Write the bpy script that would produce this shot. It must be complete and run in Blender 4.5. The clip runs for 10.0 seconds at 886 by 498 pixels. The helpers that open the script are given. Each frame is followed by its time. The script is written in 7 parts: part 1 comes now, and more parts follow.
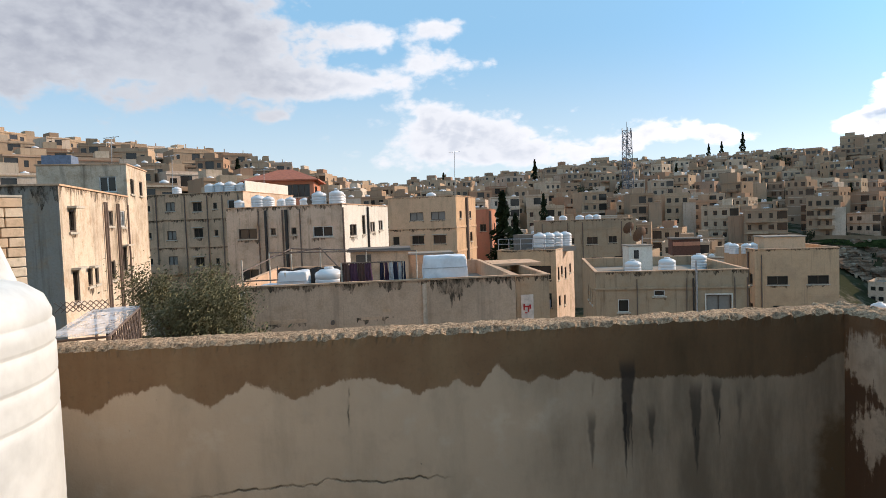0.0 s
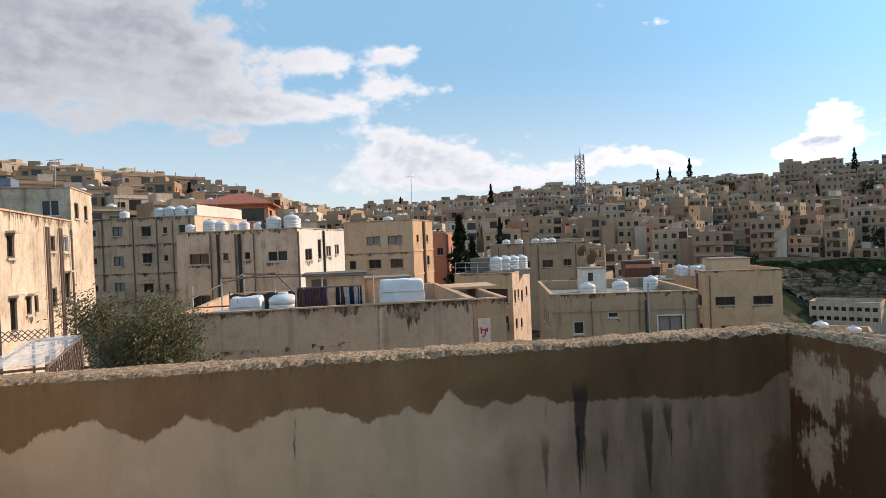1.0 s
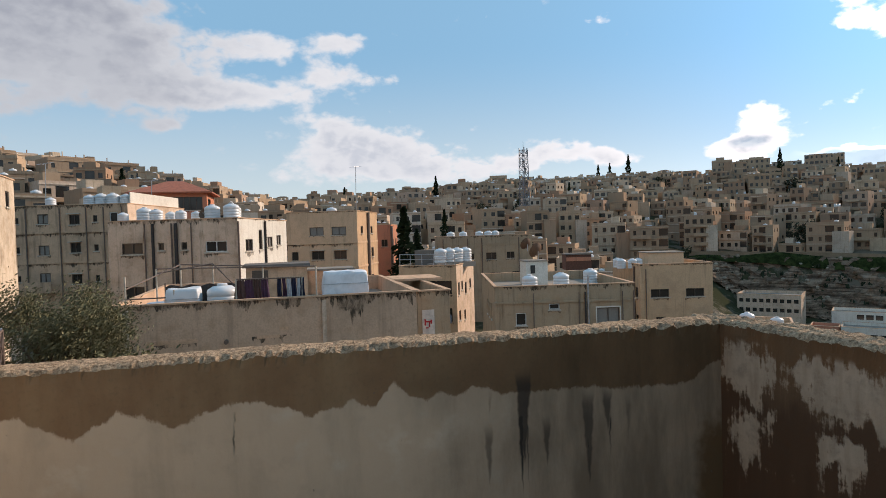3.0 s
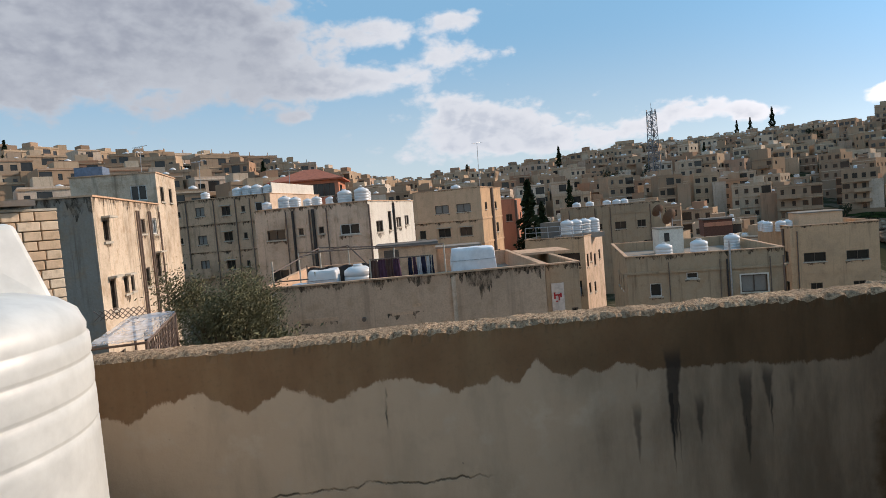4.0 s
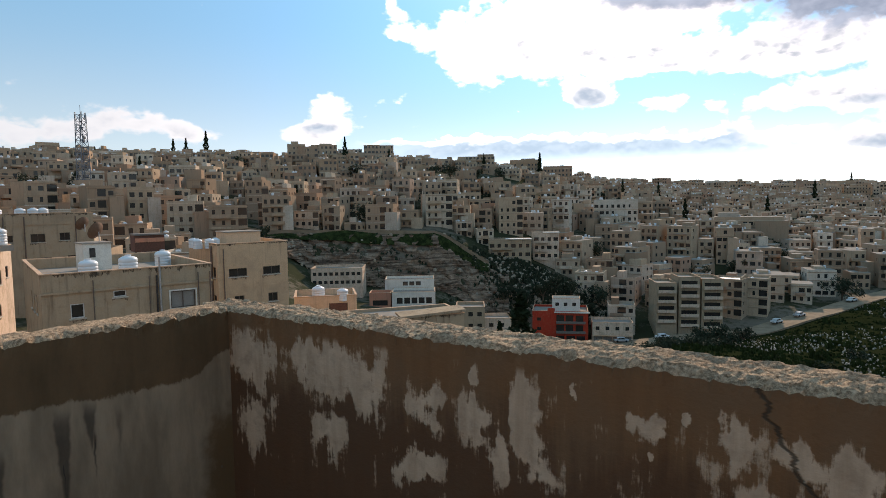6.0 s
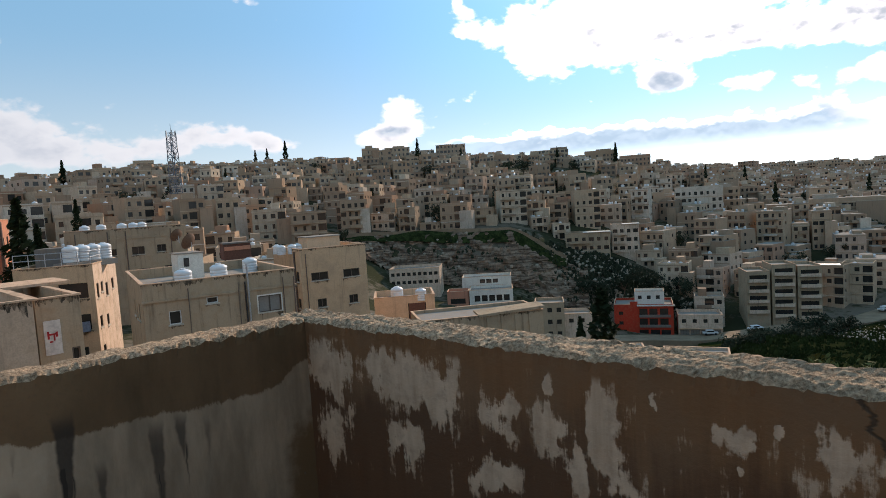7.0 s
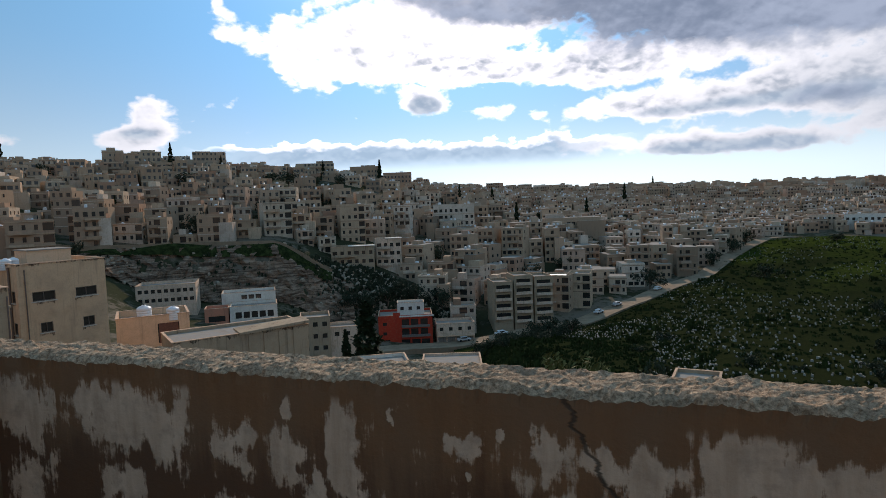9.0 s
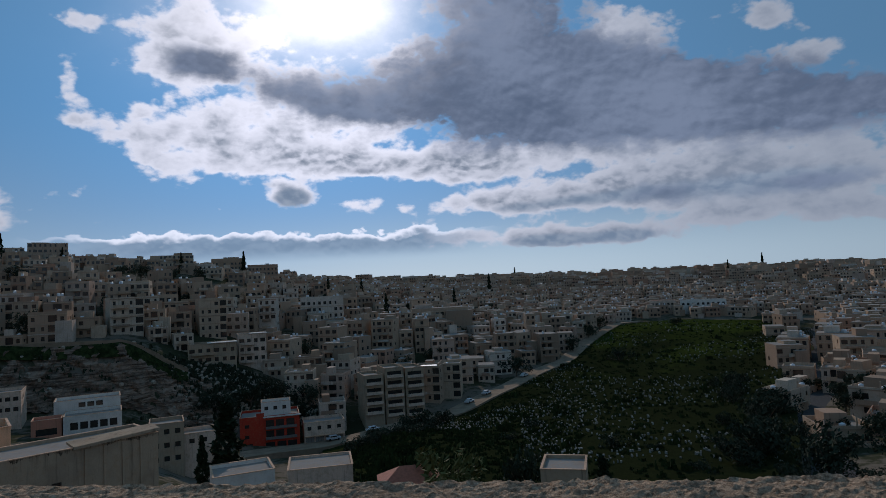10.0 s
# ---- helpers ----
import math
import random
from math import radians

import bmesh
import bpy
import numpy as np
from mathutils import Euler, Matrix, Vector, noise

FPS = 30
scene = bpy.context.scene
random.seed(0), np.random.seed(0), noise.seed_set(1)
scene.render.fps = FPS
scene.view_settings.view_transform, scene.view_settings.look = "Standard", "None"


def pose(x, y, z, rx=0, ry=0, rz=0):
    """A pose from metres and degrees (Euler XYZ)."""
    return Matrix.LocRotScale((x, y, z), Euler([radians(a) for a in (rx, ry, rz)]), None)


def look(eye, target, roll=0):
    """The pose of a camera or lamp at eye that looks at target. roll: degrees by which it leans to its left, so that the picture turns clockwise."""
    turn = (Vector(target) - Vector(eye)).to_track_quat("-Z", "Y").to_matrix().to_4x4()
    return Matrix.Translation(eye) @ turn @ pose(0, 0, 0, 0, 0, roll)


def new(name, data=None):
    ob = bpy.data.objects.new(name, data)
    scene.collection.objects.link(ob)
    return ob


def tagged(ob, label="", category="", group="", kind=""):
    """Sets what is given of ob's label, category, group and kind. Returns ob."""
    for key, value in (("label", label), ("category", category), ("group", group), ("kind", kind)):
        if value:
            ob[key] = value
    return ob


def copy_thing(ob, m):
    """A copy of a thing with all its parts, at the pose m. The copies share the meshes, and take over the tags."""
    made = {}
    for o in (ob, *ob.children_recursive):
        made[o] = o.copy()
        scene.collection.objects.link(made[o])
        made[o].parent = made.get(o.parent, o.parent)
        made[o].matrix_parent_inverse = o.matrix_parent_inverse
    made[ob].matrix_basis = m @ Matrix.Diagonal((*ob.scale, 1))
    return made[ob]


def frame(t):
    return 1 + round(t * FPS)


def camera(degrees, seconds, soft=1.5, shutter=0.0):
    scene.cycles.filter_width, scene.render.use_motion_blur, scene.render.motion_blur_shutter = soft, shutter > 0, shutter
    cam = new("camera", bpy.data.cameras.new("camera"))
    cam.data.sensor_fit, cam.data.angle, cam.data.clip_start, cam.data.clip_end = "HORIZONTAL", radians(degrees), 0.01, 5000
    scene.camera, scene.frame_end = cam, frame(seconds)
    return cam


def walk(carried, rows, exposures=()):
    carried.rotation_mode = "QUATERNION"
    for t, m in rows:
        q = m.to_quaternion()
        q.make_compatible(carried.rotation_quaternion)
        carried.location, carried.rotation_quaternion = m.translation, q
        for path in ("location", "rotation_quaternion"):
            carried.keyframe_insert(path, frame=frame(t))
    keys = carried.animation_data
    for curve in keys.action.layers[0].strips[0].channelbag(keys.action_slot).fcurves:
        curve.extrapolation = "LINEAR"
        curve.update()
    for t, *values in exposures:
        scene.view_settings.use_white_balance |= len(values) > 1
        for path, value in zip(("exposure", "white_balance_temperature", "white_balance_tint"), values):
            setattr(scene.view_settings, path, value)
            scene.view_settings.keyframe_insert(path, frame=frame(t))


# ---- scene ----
cam = camera(71.5, 10.0, soft=0.75)
# seconds, x, y, z, pitch, roll, yaw
ROWS = [
    (0.0, 0.0, 0.0, 1.6, -2.76, 2.06, 0.0),
    (0.1, 0.02, 0.33, 1.6, -2.2, 2.0, -1.3),
    (0.5, 0.01, 0.40, 1.6, -0.95, 2.1, -0.2),
    (0.7, 0.01, 0.37, 1.6, -0.30, 2.2, -0.3),
    (0.8, 0.02, 0.06, 1.6, -0.45, 2.25, -1.0),
    (1.0, 0.029, 0.042, 1.595, -0.69, 2.29, -3.98),
    (1.5, 0.053, 0.056, 1.588, -2.03, 2.12, -9.3),
    (2.0, 0.039, 0.044, 1.588, -1.76, 1.39, -9.39),
    (2.2, 0.037, 0.045, 1.588, -1.74, 1.4, -9.8),
    (3.3, 0.022, 0.064, 1.595, -1.6, 2.2, -8.1),
    (3.5, 0.019, 0.067, 1.597, -1.67, 2.3, -6.3),
    (4.0, -0.02, 0.063, 1.607, -3.32, 4.86, 2.37),
    (4.2, -0.01, 0.055, 1.605, -2.75, 4.5, 6.2),
    (4.5, 0.022, 0.036, 1.595, -1.69, 4.03, 4.12),
    (4.7, 0.08, 0.045, 1.592, -1.6, 3.0, -2.9),
    (5.0, 0.216, 0.075, 1.585, -2.36, 1.99, -20.57),
    (5.5, 0.383, 0.131, 1.573, -4.14, 0.03, -44.51),
    (5.7, 0.40, 0.13, 1.58, -4.0, 0.4, -47.4),
    (6.8, 0.45, 0.126, 1.625, -5.5, 3.2, -41.4),
    (7.0, 0.455, 0.128, 1.627, -4.37, 3.61, -39.91),
    (7.5, 0.468, 0.153, 1.628, -3.58, 3.84, -38.91),
    (8.0, 0.48, 0.14, 1.635, -2.96, 3.64, -43.56),
    (8.5, 0.527, 0.128, 1.621, -4.54, 2.0, -54.59),
    (9.0, 0.556, 0.111, 1.623, -4.17, 2.04, -61.41),
    (9.5, 0.574, 0.097, 1.628, -3.01, 1.23, -67.24),
    (9.8, 0.572, 0.098, 1.655, 2.4, 2.5, -72.2),
    (10.0, 0.572, 0.099, 1.667, 3.8, 2.85, -73.49),
]
walk(cam, [(t, pose(x, y, z, 90 + pitch, roll, yaw)) for t, x, y, z, pitch, roll, yaw in ROWS],
     exposures=[(0.0, 0.05, 7350, 21), (1.0, 0.0, 7550, 22), (1.5, -0.15, 7550, 22), (3.5, -0.22, 7450, 21.5), (4.5, -0.28, 7050, 20), (5.5, -0.1, 7600, 22), (7.0, -0.18, 7350, 21.5),
                (8.0, -0.26, 7050, 21), (8.5, -0.38, 6950, 20.5), (9.0, -0.55, 6900, 20.5), (9.5, -0.68, 6850, 20.5), (9.8, -1.37, 6250, 19.5), (10.0, -1.55, 6100, 19.5)])

# ---------------------------------------------------------------- sky and sun
SUN_AZ, SUN_EL = 65.0, 26.0
sun_data = bpy.data.lights.new("sun", "SUN")
sun_data.energy, sun_data.angle, sun_data.color = 4.6, radians(0.6), (1.0, 0.89, 0.74)
sun = new("sun", sun_data)
sun_dir = Vector((math.sin(radians(SUN_AZ)) * math.cos(radians(SUN_EL)),
                  math.cos(radians(SUN_AZ)) * math.cos(radians(SUN_EL)), math.sin(radians(SUN_EL))))
sun.matrix_world = look(sun_dir * 100, (0, 0, 0))


class Net:
    """A short way to write node trees."""

    def __init__(self, tree):
        self.t = tree
        tree.nodes.clear()

    def put(self, sock, value):
        if isinstance(value, bpy.types.NodeSocket):
            self.t.links.new(value, sock)
        elif value is not None:
            sock.default_value = value

    def node(self, kind, out=0, **ins):
        return self.fill(self.t.nodes.new(kind), out, **ins)

    def fill(self, n, out=0, **ins):
        for k, v in ins.items():
            key = int(k[1:]) if k[0] == "i" and k[1:].isdigit() else k.replace("_", " ")
            self.put(n.inputs[key], v)
        return n.outputs[out]

    def math(self, op, a, b=None, c=None, clamp=False):
        n = self.t.nodes.new("ShaderNodeMath")
        n.operation, n.use_clamp = op, clamp
        return self.fill(n, i0=a, i1=b, i2=c)

    def mix(self, fac, a, b, blend="MIX"):
        n = self.t.nodes.new("ShaderNodeMix")
        n.data_type, n.blend_type = "RGBA", blend
        return self.fill(n, 2, i0=fac, i6=a, i7=b)

    def ramp(self, fac, stops, interp="LINEAR"):
        n = self.t.nodes.new("ShaderNodeValToRGB")
        n.color_ramp.interpolation = interp
        el = n.color_ramp.elements
        while len(el) < len(stops):
            el.new(0.5)
        for e, (p, c) in zip(el, stops):
            e.position = p
            e.color = (c, c, c, 1) if isinstance(c, (int, float)) else (*c, 1)
        self.t.links.new(fac, n.inputs[0])
        return n.outputs[0]

    def noise(self, vec, scale, detail=4, rough=0.55, out=0, dist=0.0):
        return self.node("ShaderNodeTexNoise", out, Vector=vec, Scale=scale, Detail=detail, Roughness=rough, Distortion=dist)

    def smooth(self, x, lo, hi):
        n = self.t.nodes.new("ShaderNodeMapRange")
        n.interpolation_type = "SMOOTHSTEP"
        return self.fill(n, i0=x, i1=lo, i2=hi)

    def combine(self, x, y, z):
        return self.node("ShaderNodeCombineXYZ", X=x, Y=y, Z=z)


world = bpy.data.worlds.new("sky")
scene.world = world
world.use_nodes = True
n = Net(world.node_tree)
sky_node = n.t.nodes.new("ShaderNodeTexSky")
sky_node.sky_type, sky_node.sun_disc = "NISHITA", False
sky_node.sun_elevation, sky_node.sun_rotation = radians(SUN_EL), radians(SUN_AZ)
sky_node.air_density, sky_node.dust_density, sky_node.ozone_density = 1.0, 0.6, 2.0
sky = sky_node.outputs[0]
direction = n.node("ShaderNodeTexCoord", 0)
sep = n.t.nodes.new("ShaderNodeSeparateXYZ")
n.t.links.new(direction, sep.inputs[0])
azim = n.math("MULTIPLY", n.math("ARCTAN2", sep.outputs[0], sep.outputs[1]), 57.2958)
elev = n.math("MULTIPLY", n.math("ARCSINE", sep.outputs[2]), 57.2958)
# cloud coordinates: large soft forms, and small round heads that pile up on them
def cloud_noise(lift, side):
    u = n.math("MULTIPLY_ADD", azim, 0.075, n.math("MULTIPLY", n.math("SUBTRACT", SUN_AZ, azim), side * 0.001))
    flat = n.combine(u, n.math("MULTIPLY_ADD", elev, 0.12, lift), 3.7)
    billow = n.noise(flat, 1.2, 8, 0.58)
    fine = n.noise(flat, 3.4, 8, 0.6)
    bent = n.t.nodes.new("ShaderNodeVectorMath")
    bent.operation = "MULTIPLY_ADD"
    n.put(bent.inputs[0], n.noise(flat, 4.0, 3, 0.5, out=1))
    bent.inputs[1].default_value = (0.16, 0.16, 0.0)
    n.put(bent.inputs[2], flat)
    v = n.t.nodes.new("ShaderNodeTexVoronoi")
    head = n.fill(v, 0, Vector=bent.outputs[0], Scale=5.5, Detail=2.0, Roughness=0.55)
    return billow, fine, n.math("SUBTRACT", 0.66, head)


billow, fine, heads = cloud_noise(0.0, 0.0)
billow2, fine2, heads2 = cloud_noise(0.05, 0.8)
relief = n.math("ADD", n.math("MULTIPLY_ADD", n.math("SUBTRACT", billow, billow2), 1.4, n.math("SUBTRACT", fine, fine2)), n.math("MULTIPLY", n.math("SUBTRACT", heads, heads2), 0.7))


def bank(a, e, sa, se, weight):
    """One cloud: a soft ellipse round azimuth a and elevation e, in degrees."""
    da = n.math("DIVIDE", n.math("SUBTRACT", azim, a), sa)
    de = n.math("DIVIDE", n.math("SUBTRACT", elev, e), se)
    r2 = n.math("MULTIPLY_ADD", da, da, n.math("MULTIPLY", de, de))
    return n.math("MULTIPLY", n.math("EXPONENT", n.math("MULTIPLY", r2, -1.0)), weight)


def total(parts):
    out = parts[0]
    for p in parts[1:]:
        out = n.math("ADD", out, p)
    return out


white_banks = total([
    bank(-40, 15, 18, 6.0, 1.5), bank(-24, 18.5, 10, 4.6, 1.2), bank(-17.5, 15, 6, 3.0, 0.9), bank(-13.5, 12.2, 5, 1.2, 1.0), bank(-6, 12.5, 4.5, 1.0, 0.95), bank(-0.2, 14.0, 4.6, 1.1, 0.95), bank(-6.5, 16.4, 6.0, 1.3, 0.95), bank(0.3, 17.2, 3.2, 1.0, 0.85),
    bank(-14.7, 9.6, 1.7, 0.7, 0.9), bank(-0.6, 9.0, 3.0, 2.0, 1.15), bank(2.5, 7.2, 5.0, 2.4, 1.2), bank(9, 5.8, 5.5, 1.5, 1.1), bank(-5, 5.5, 5, 1.3, 0.6), bank(19.8, 6.8, 3.6, 1.6, 1.15), bank(25, 6.0, 2.6, 1.2, 0.95), bank(15.6, 6.0, 2.5, 1.1, 0.7),
    bank(36.6, 8.0, 1.8, 1.8, 1.2), bank(34.0, 6.3, 3.0, 1.0, 0.95), bank(46.5, 14.0, 3.0, 2.0, 0.75), bank(52, 15.2, 5.5, 3.0, 0.85), bank(50.0, 11.8, 3.0, 1.0, 0.8), bank(57, 13.2, 7, 2.0, 0.75), bank(50.5, 21.5, 4.0, 3.0, 1.0), bank(57, 23.5, 6, 2.6, 1.0), bank(64, 14.5, 9, 3.0, 0.6), bank(67, 12.0, 10, 1.2, 0.85),
    bank(42.4, 17.4, 1.0, 2.0, 0.75), bank(43, 22.6, 2.2, 0.8, 0.75), bank(42.8, 14.9, 1.6, 0.6, 0.75), bank(59.6, 9.3, 1.9, 1.0, 0.85), bank(66, 8.2, 3.5, 0.7, 0.8), bank(76, 10.8, 7, 1.0, 0.9), bank(79, 8.0, 8, 1.2, 1.05), bank(90, 8.6, 9, 1.5, 1.1), bank(102, 8.8, 10, 2.0, 1.1), bank(84, 11.8, 14, 1.0, 0.8),
    bank(75, 4.8, 4, 1.0, 1.0), bank(83, 4.7, 4.5, 1.1, 1.1), bank(90, 4.3, 4, 0.9, 1.0), bank(98, 5.2, 6, 1.0, 0.9), bank(108, 5.0, 5, 1.2, 0.9), bank(103.3, 20.6, 2.2, 1.3, 1.0), bank(91.5, 21.8, 2.6, 2.0, 0.9), bank(107, 17.5, 3.0, 0.9, 0.8),
    bank(-85, 22, 26, 10, 0.8), bank(160, 30, 34, 14, 0.9), bank(-150, 32, 34, 14, 0.9)])
dark_banks = total([bank(53, 20.2, 4.2, 1.5, 1.0), bank(60, 18.6, 4.0, 1.5, 0.55), bank(66, 17.8, 6.5, 2.4, 0.95), bank(80, 18.5, 9.5, 5.0, 1.7), bank(88, 16.5, 9.0, 3.4, 1.2), bank(97, 15.3, 8.0, 3.0, 1.4), bank(108, 13.0, 8, 2.4, 1.3), bank(80, 27, 9, 4, 1.0),
                    bank(66.5, 11.3, 2.5, 0.5, 0.5), bank(94, 7.4, 5.0, 1.0, 0.55), bank(105, 7.2, 5.0, 1.0, 0.6)])
low_banks = total([bank(83, 4.0, 5.0, 0.8, 0.9), bank(91, 4.0, 4, 0.7, 0.8), bank(80, 7.2, 5, 0.6, 0.5), bank(88, 7.6, 5, 0.7, 0.7), bank(101, 7.6, 8, 1.2, 0.8), bank(60.0, 8.9, 1.7, 0.9, 1.2), bank(35.6, 6.7, 2.2, 0.6, 0.8), bank(57, 10.2, 3, 0.5, 0.4)])
body = n.math("ADD", white_banks, n.math("MULTIPLY_ADD", dark_banks, 0.9, n.math("MULTIPLY", low_banks, 0.7)))
edge = n.math("MULTIPLY_ADD", n.math("SUBTRACT", billow, 0.5), 1.5, n.math("MULTIPLY_ADD", n.math("SUBTRACT", fine, 0.5), 1.7, n.math("MULTIPLY", heads, 0.5)))
cover = n.math("ADD", body, edge)
# the clouds far from the sun are soft and thin at their rims, those before it crisp
crisp = n.smooth(azim, -12.0, 20.0)
density = n.smooth(cover, n.math("MULTIPLY_ADD", crisp, 0.1, 0.2), n.math("MULTIPLY_ADD", crisp, -0.15, 0.85))
glow = n.math("MULTIPLY", total([bank(SUN_AZ - 1.0, SUN_EL, 6.0, 3.2, 1.4), bank(SUN_AZ - 3, SUN_EL - 2, 11, 5.0, 0.45)]), n.math("MULTIPLY_ADD", fine, 1.2, 0.45))
forward = bank(SUN_AZ - 3, 15, 28, 17, 1.0)
# thick cloud is grey beneath, its thin rims and sunward sides white
inner = n.smooth(n.math("MULTIPLY_ADD", n.math("SUBTRACT", fine, 0.5), 0.6, cover), 0.5, 1.4)
thick = n.smooth(n.math("MULTIPLY_ADD", edge, 0.5, dark_banks), 0.2, 0.8)
low = n.smooth(n.math("MULTIPLY_ADD", edge, 0.4, low_banks), 0.2, 0.7)
side = n.smooth(relief, -0.32, 0.32)
soft_side = n.smooth(n.math("MULTIPLY_ADD", n.math("SUBTRACT", billow, 0.5), 1.0, n.math("MULTIPLY", relief, 0.25)), -0.21, 0.21)
shade = n.math("MULTIPLY", inner, n.math("MULTIPLY_ADD", side, -0.7, 1.0))
lit = n.mix(shade, (8.0, 9.4, 10.6, 1), (6.0, 7.4, 8.9, 1))
lit = n.mix(n.math("MULTIPLY", forward, n.math("MULTIPLY_ADD", shade, -1.0, 1.0, clamp=True)), lit, (25, 26, 27.4, 1))
lit = n.mix(n.math("MULTIPLY", low, 0.9), lit, n.mix(side, (4.6, 6.6, 8.8, 1), (7.0, 9.0, 10.8, 1)))
grey = n.mix(soft_side, (2.8, 3.9, 5.6, 1), (5.2, 6.7, 8.9, 1))
cloud = n.mix(thick, lit, grey)
west = n.mix(n.math("MULTIPLY", inner, n.math("MULTIPLY_ADD", soft_side, -0.75, 1.0)), (5.6, 6.8, 7.95, 1), (3.5, 4.35, 5.5, 1))
cloud = n.mix(n.math("MULTIPLY", n.smooth(azim, -4.0, -20.0), 0.95), cloud, west)
sun_through = n.math("MULTIPLY", glow, n.math("SUBTRACT", 1.0, n.math("MULTIPLY", n.math("MULTIPLY", thick, inner), 0.85)), clamp=True)
cloud = n.mix(sun_through, cloud, (40, 39.5, 38.5, 1))
clear = n.mix(n.smooth(elev, 1.0, 17.0), (6.3, 8.8, 10.2, 1), (2.5, 6.1, 9.6, 1))
clear = n.mix(n.math("MULTIPLY", forward, 0.68), clear, (3.4, 12.6, 24.0, 1))
clear = n.mix(bank(SUN_AZ + 12, 1.0, 44, 4.6, 0.8), clear, (14, 19, 21, 1))
sky_col = n.mix(0.85, sky, clear)
sky_glow = n.mix(n.math("MULTIPLY", glow, 0.7, clamp=True), sky_col, (42, 42, 41, 1))
mixed = n.mix(density, sky_glow, cloud)
# a long flat shelf of cloud over the far ridge, blue-grey under a bright crest
crest = n.math("MULTIPLY_ADD", n.math("SUBTRACT", fine, 0.5), 1.5, n.math("MULTIPLY_ADD", heads, 0.7, 6.0))
drop = n.math("SUBTRACT", crest, elev)
span = n.math("MULTIPLY", n.smooth(azim, 38.0, 47.0), n.smooth(azim, 80.0, 70.0))
shelf = n.math("MULTIPLY", n.math("MULTIPLY", n.smooth(drop, -0.05, 0.12), n.smooth(elev, 3.0, 4.6)), span)
shelf_col = n.mix(n.smooth(drop, 0.15, 0.75), (24, 25.5, 27, 1), n.mix(side, (5.0, 7.6, 10.2, 1), (6.6, 9.4, 12.0, 1)))
mixed = n.mix(n.math("MULTIPLY", shelf, 0.92), mixed, shelf_col)
back = n.node("ShaderNodeBackground", Color=mixed, Strength=0.1)
out_w = n.t.nodes.new("ShaderNodeOutputWorld")
n.t.links.new(back, out_w.inputs[0])
scene.view_settings.exposure = 0.0

# ---------------------------------------------------------------- materials
MATS = {}


def material(name):
    m = bpy.data.materials.new(name)
    m.use_nodes = True
    MATS[name] = m
    net = Net(m.node_tree)
    net.geo = net.node("ShaderNodeNewGeometry", 0)
    net.obj = net.node("ShaderNodeTexCoord", 3)
    return m, net


def finish(net, color, rough=0.85, bump=None, strength=0.3, distance=0.02, metal=0.0, spec=0.3, normal_from=None):
    b = net.t.nodes.new("ShaderNodeBsdfPrincipled")
    net.put(b.inputs["Base Color"], color)
    net.put(b.inputs["Roughness"], rough)
    net.put(b.inputs["Metallic"], metal)
    net.put(b.inputs["Specular IOR Level"], spec)
    if bump is not None:
        bn = net.t.nodes.new("ShaderNodeBump")
        bn.inputs["Strength"].default_value, bn.inputs["Distance"].default_value = strength, distance
        net.put(bn.inputs["Height"], bump)
        net.t.links.new(bn.outputs[0], b.inputs["Normal"])
    o = net.t.nodes.new("ShaderNodeOutputMaterial")
    net.t.links.new(b.outputs[0], o.inputs[0])


def rgb(c, k=1.0):
    return (c[0] * k, c[1] * k, c[2] * k, 1)


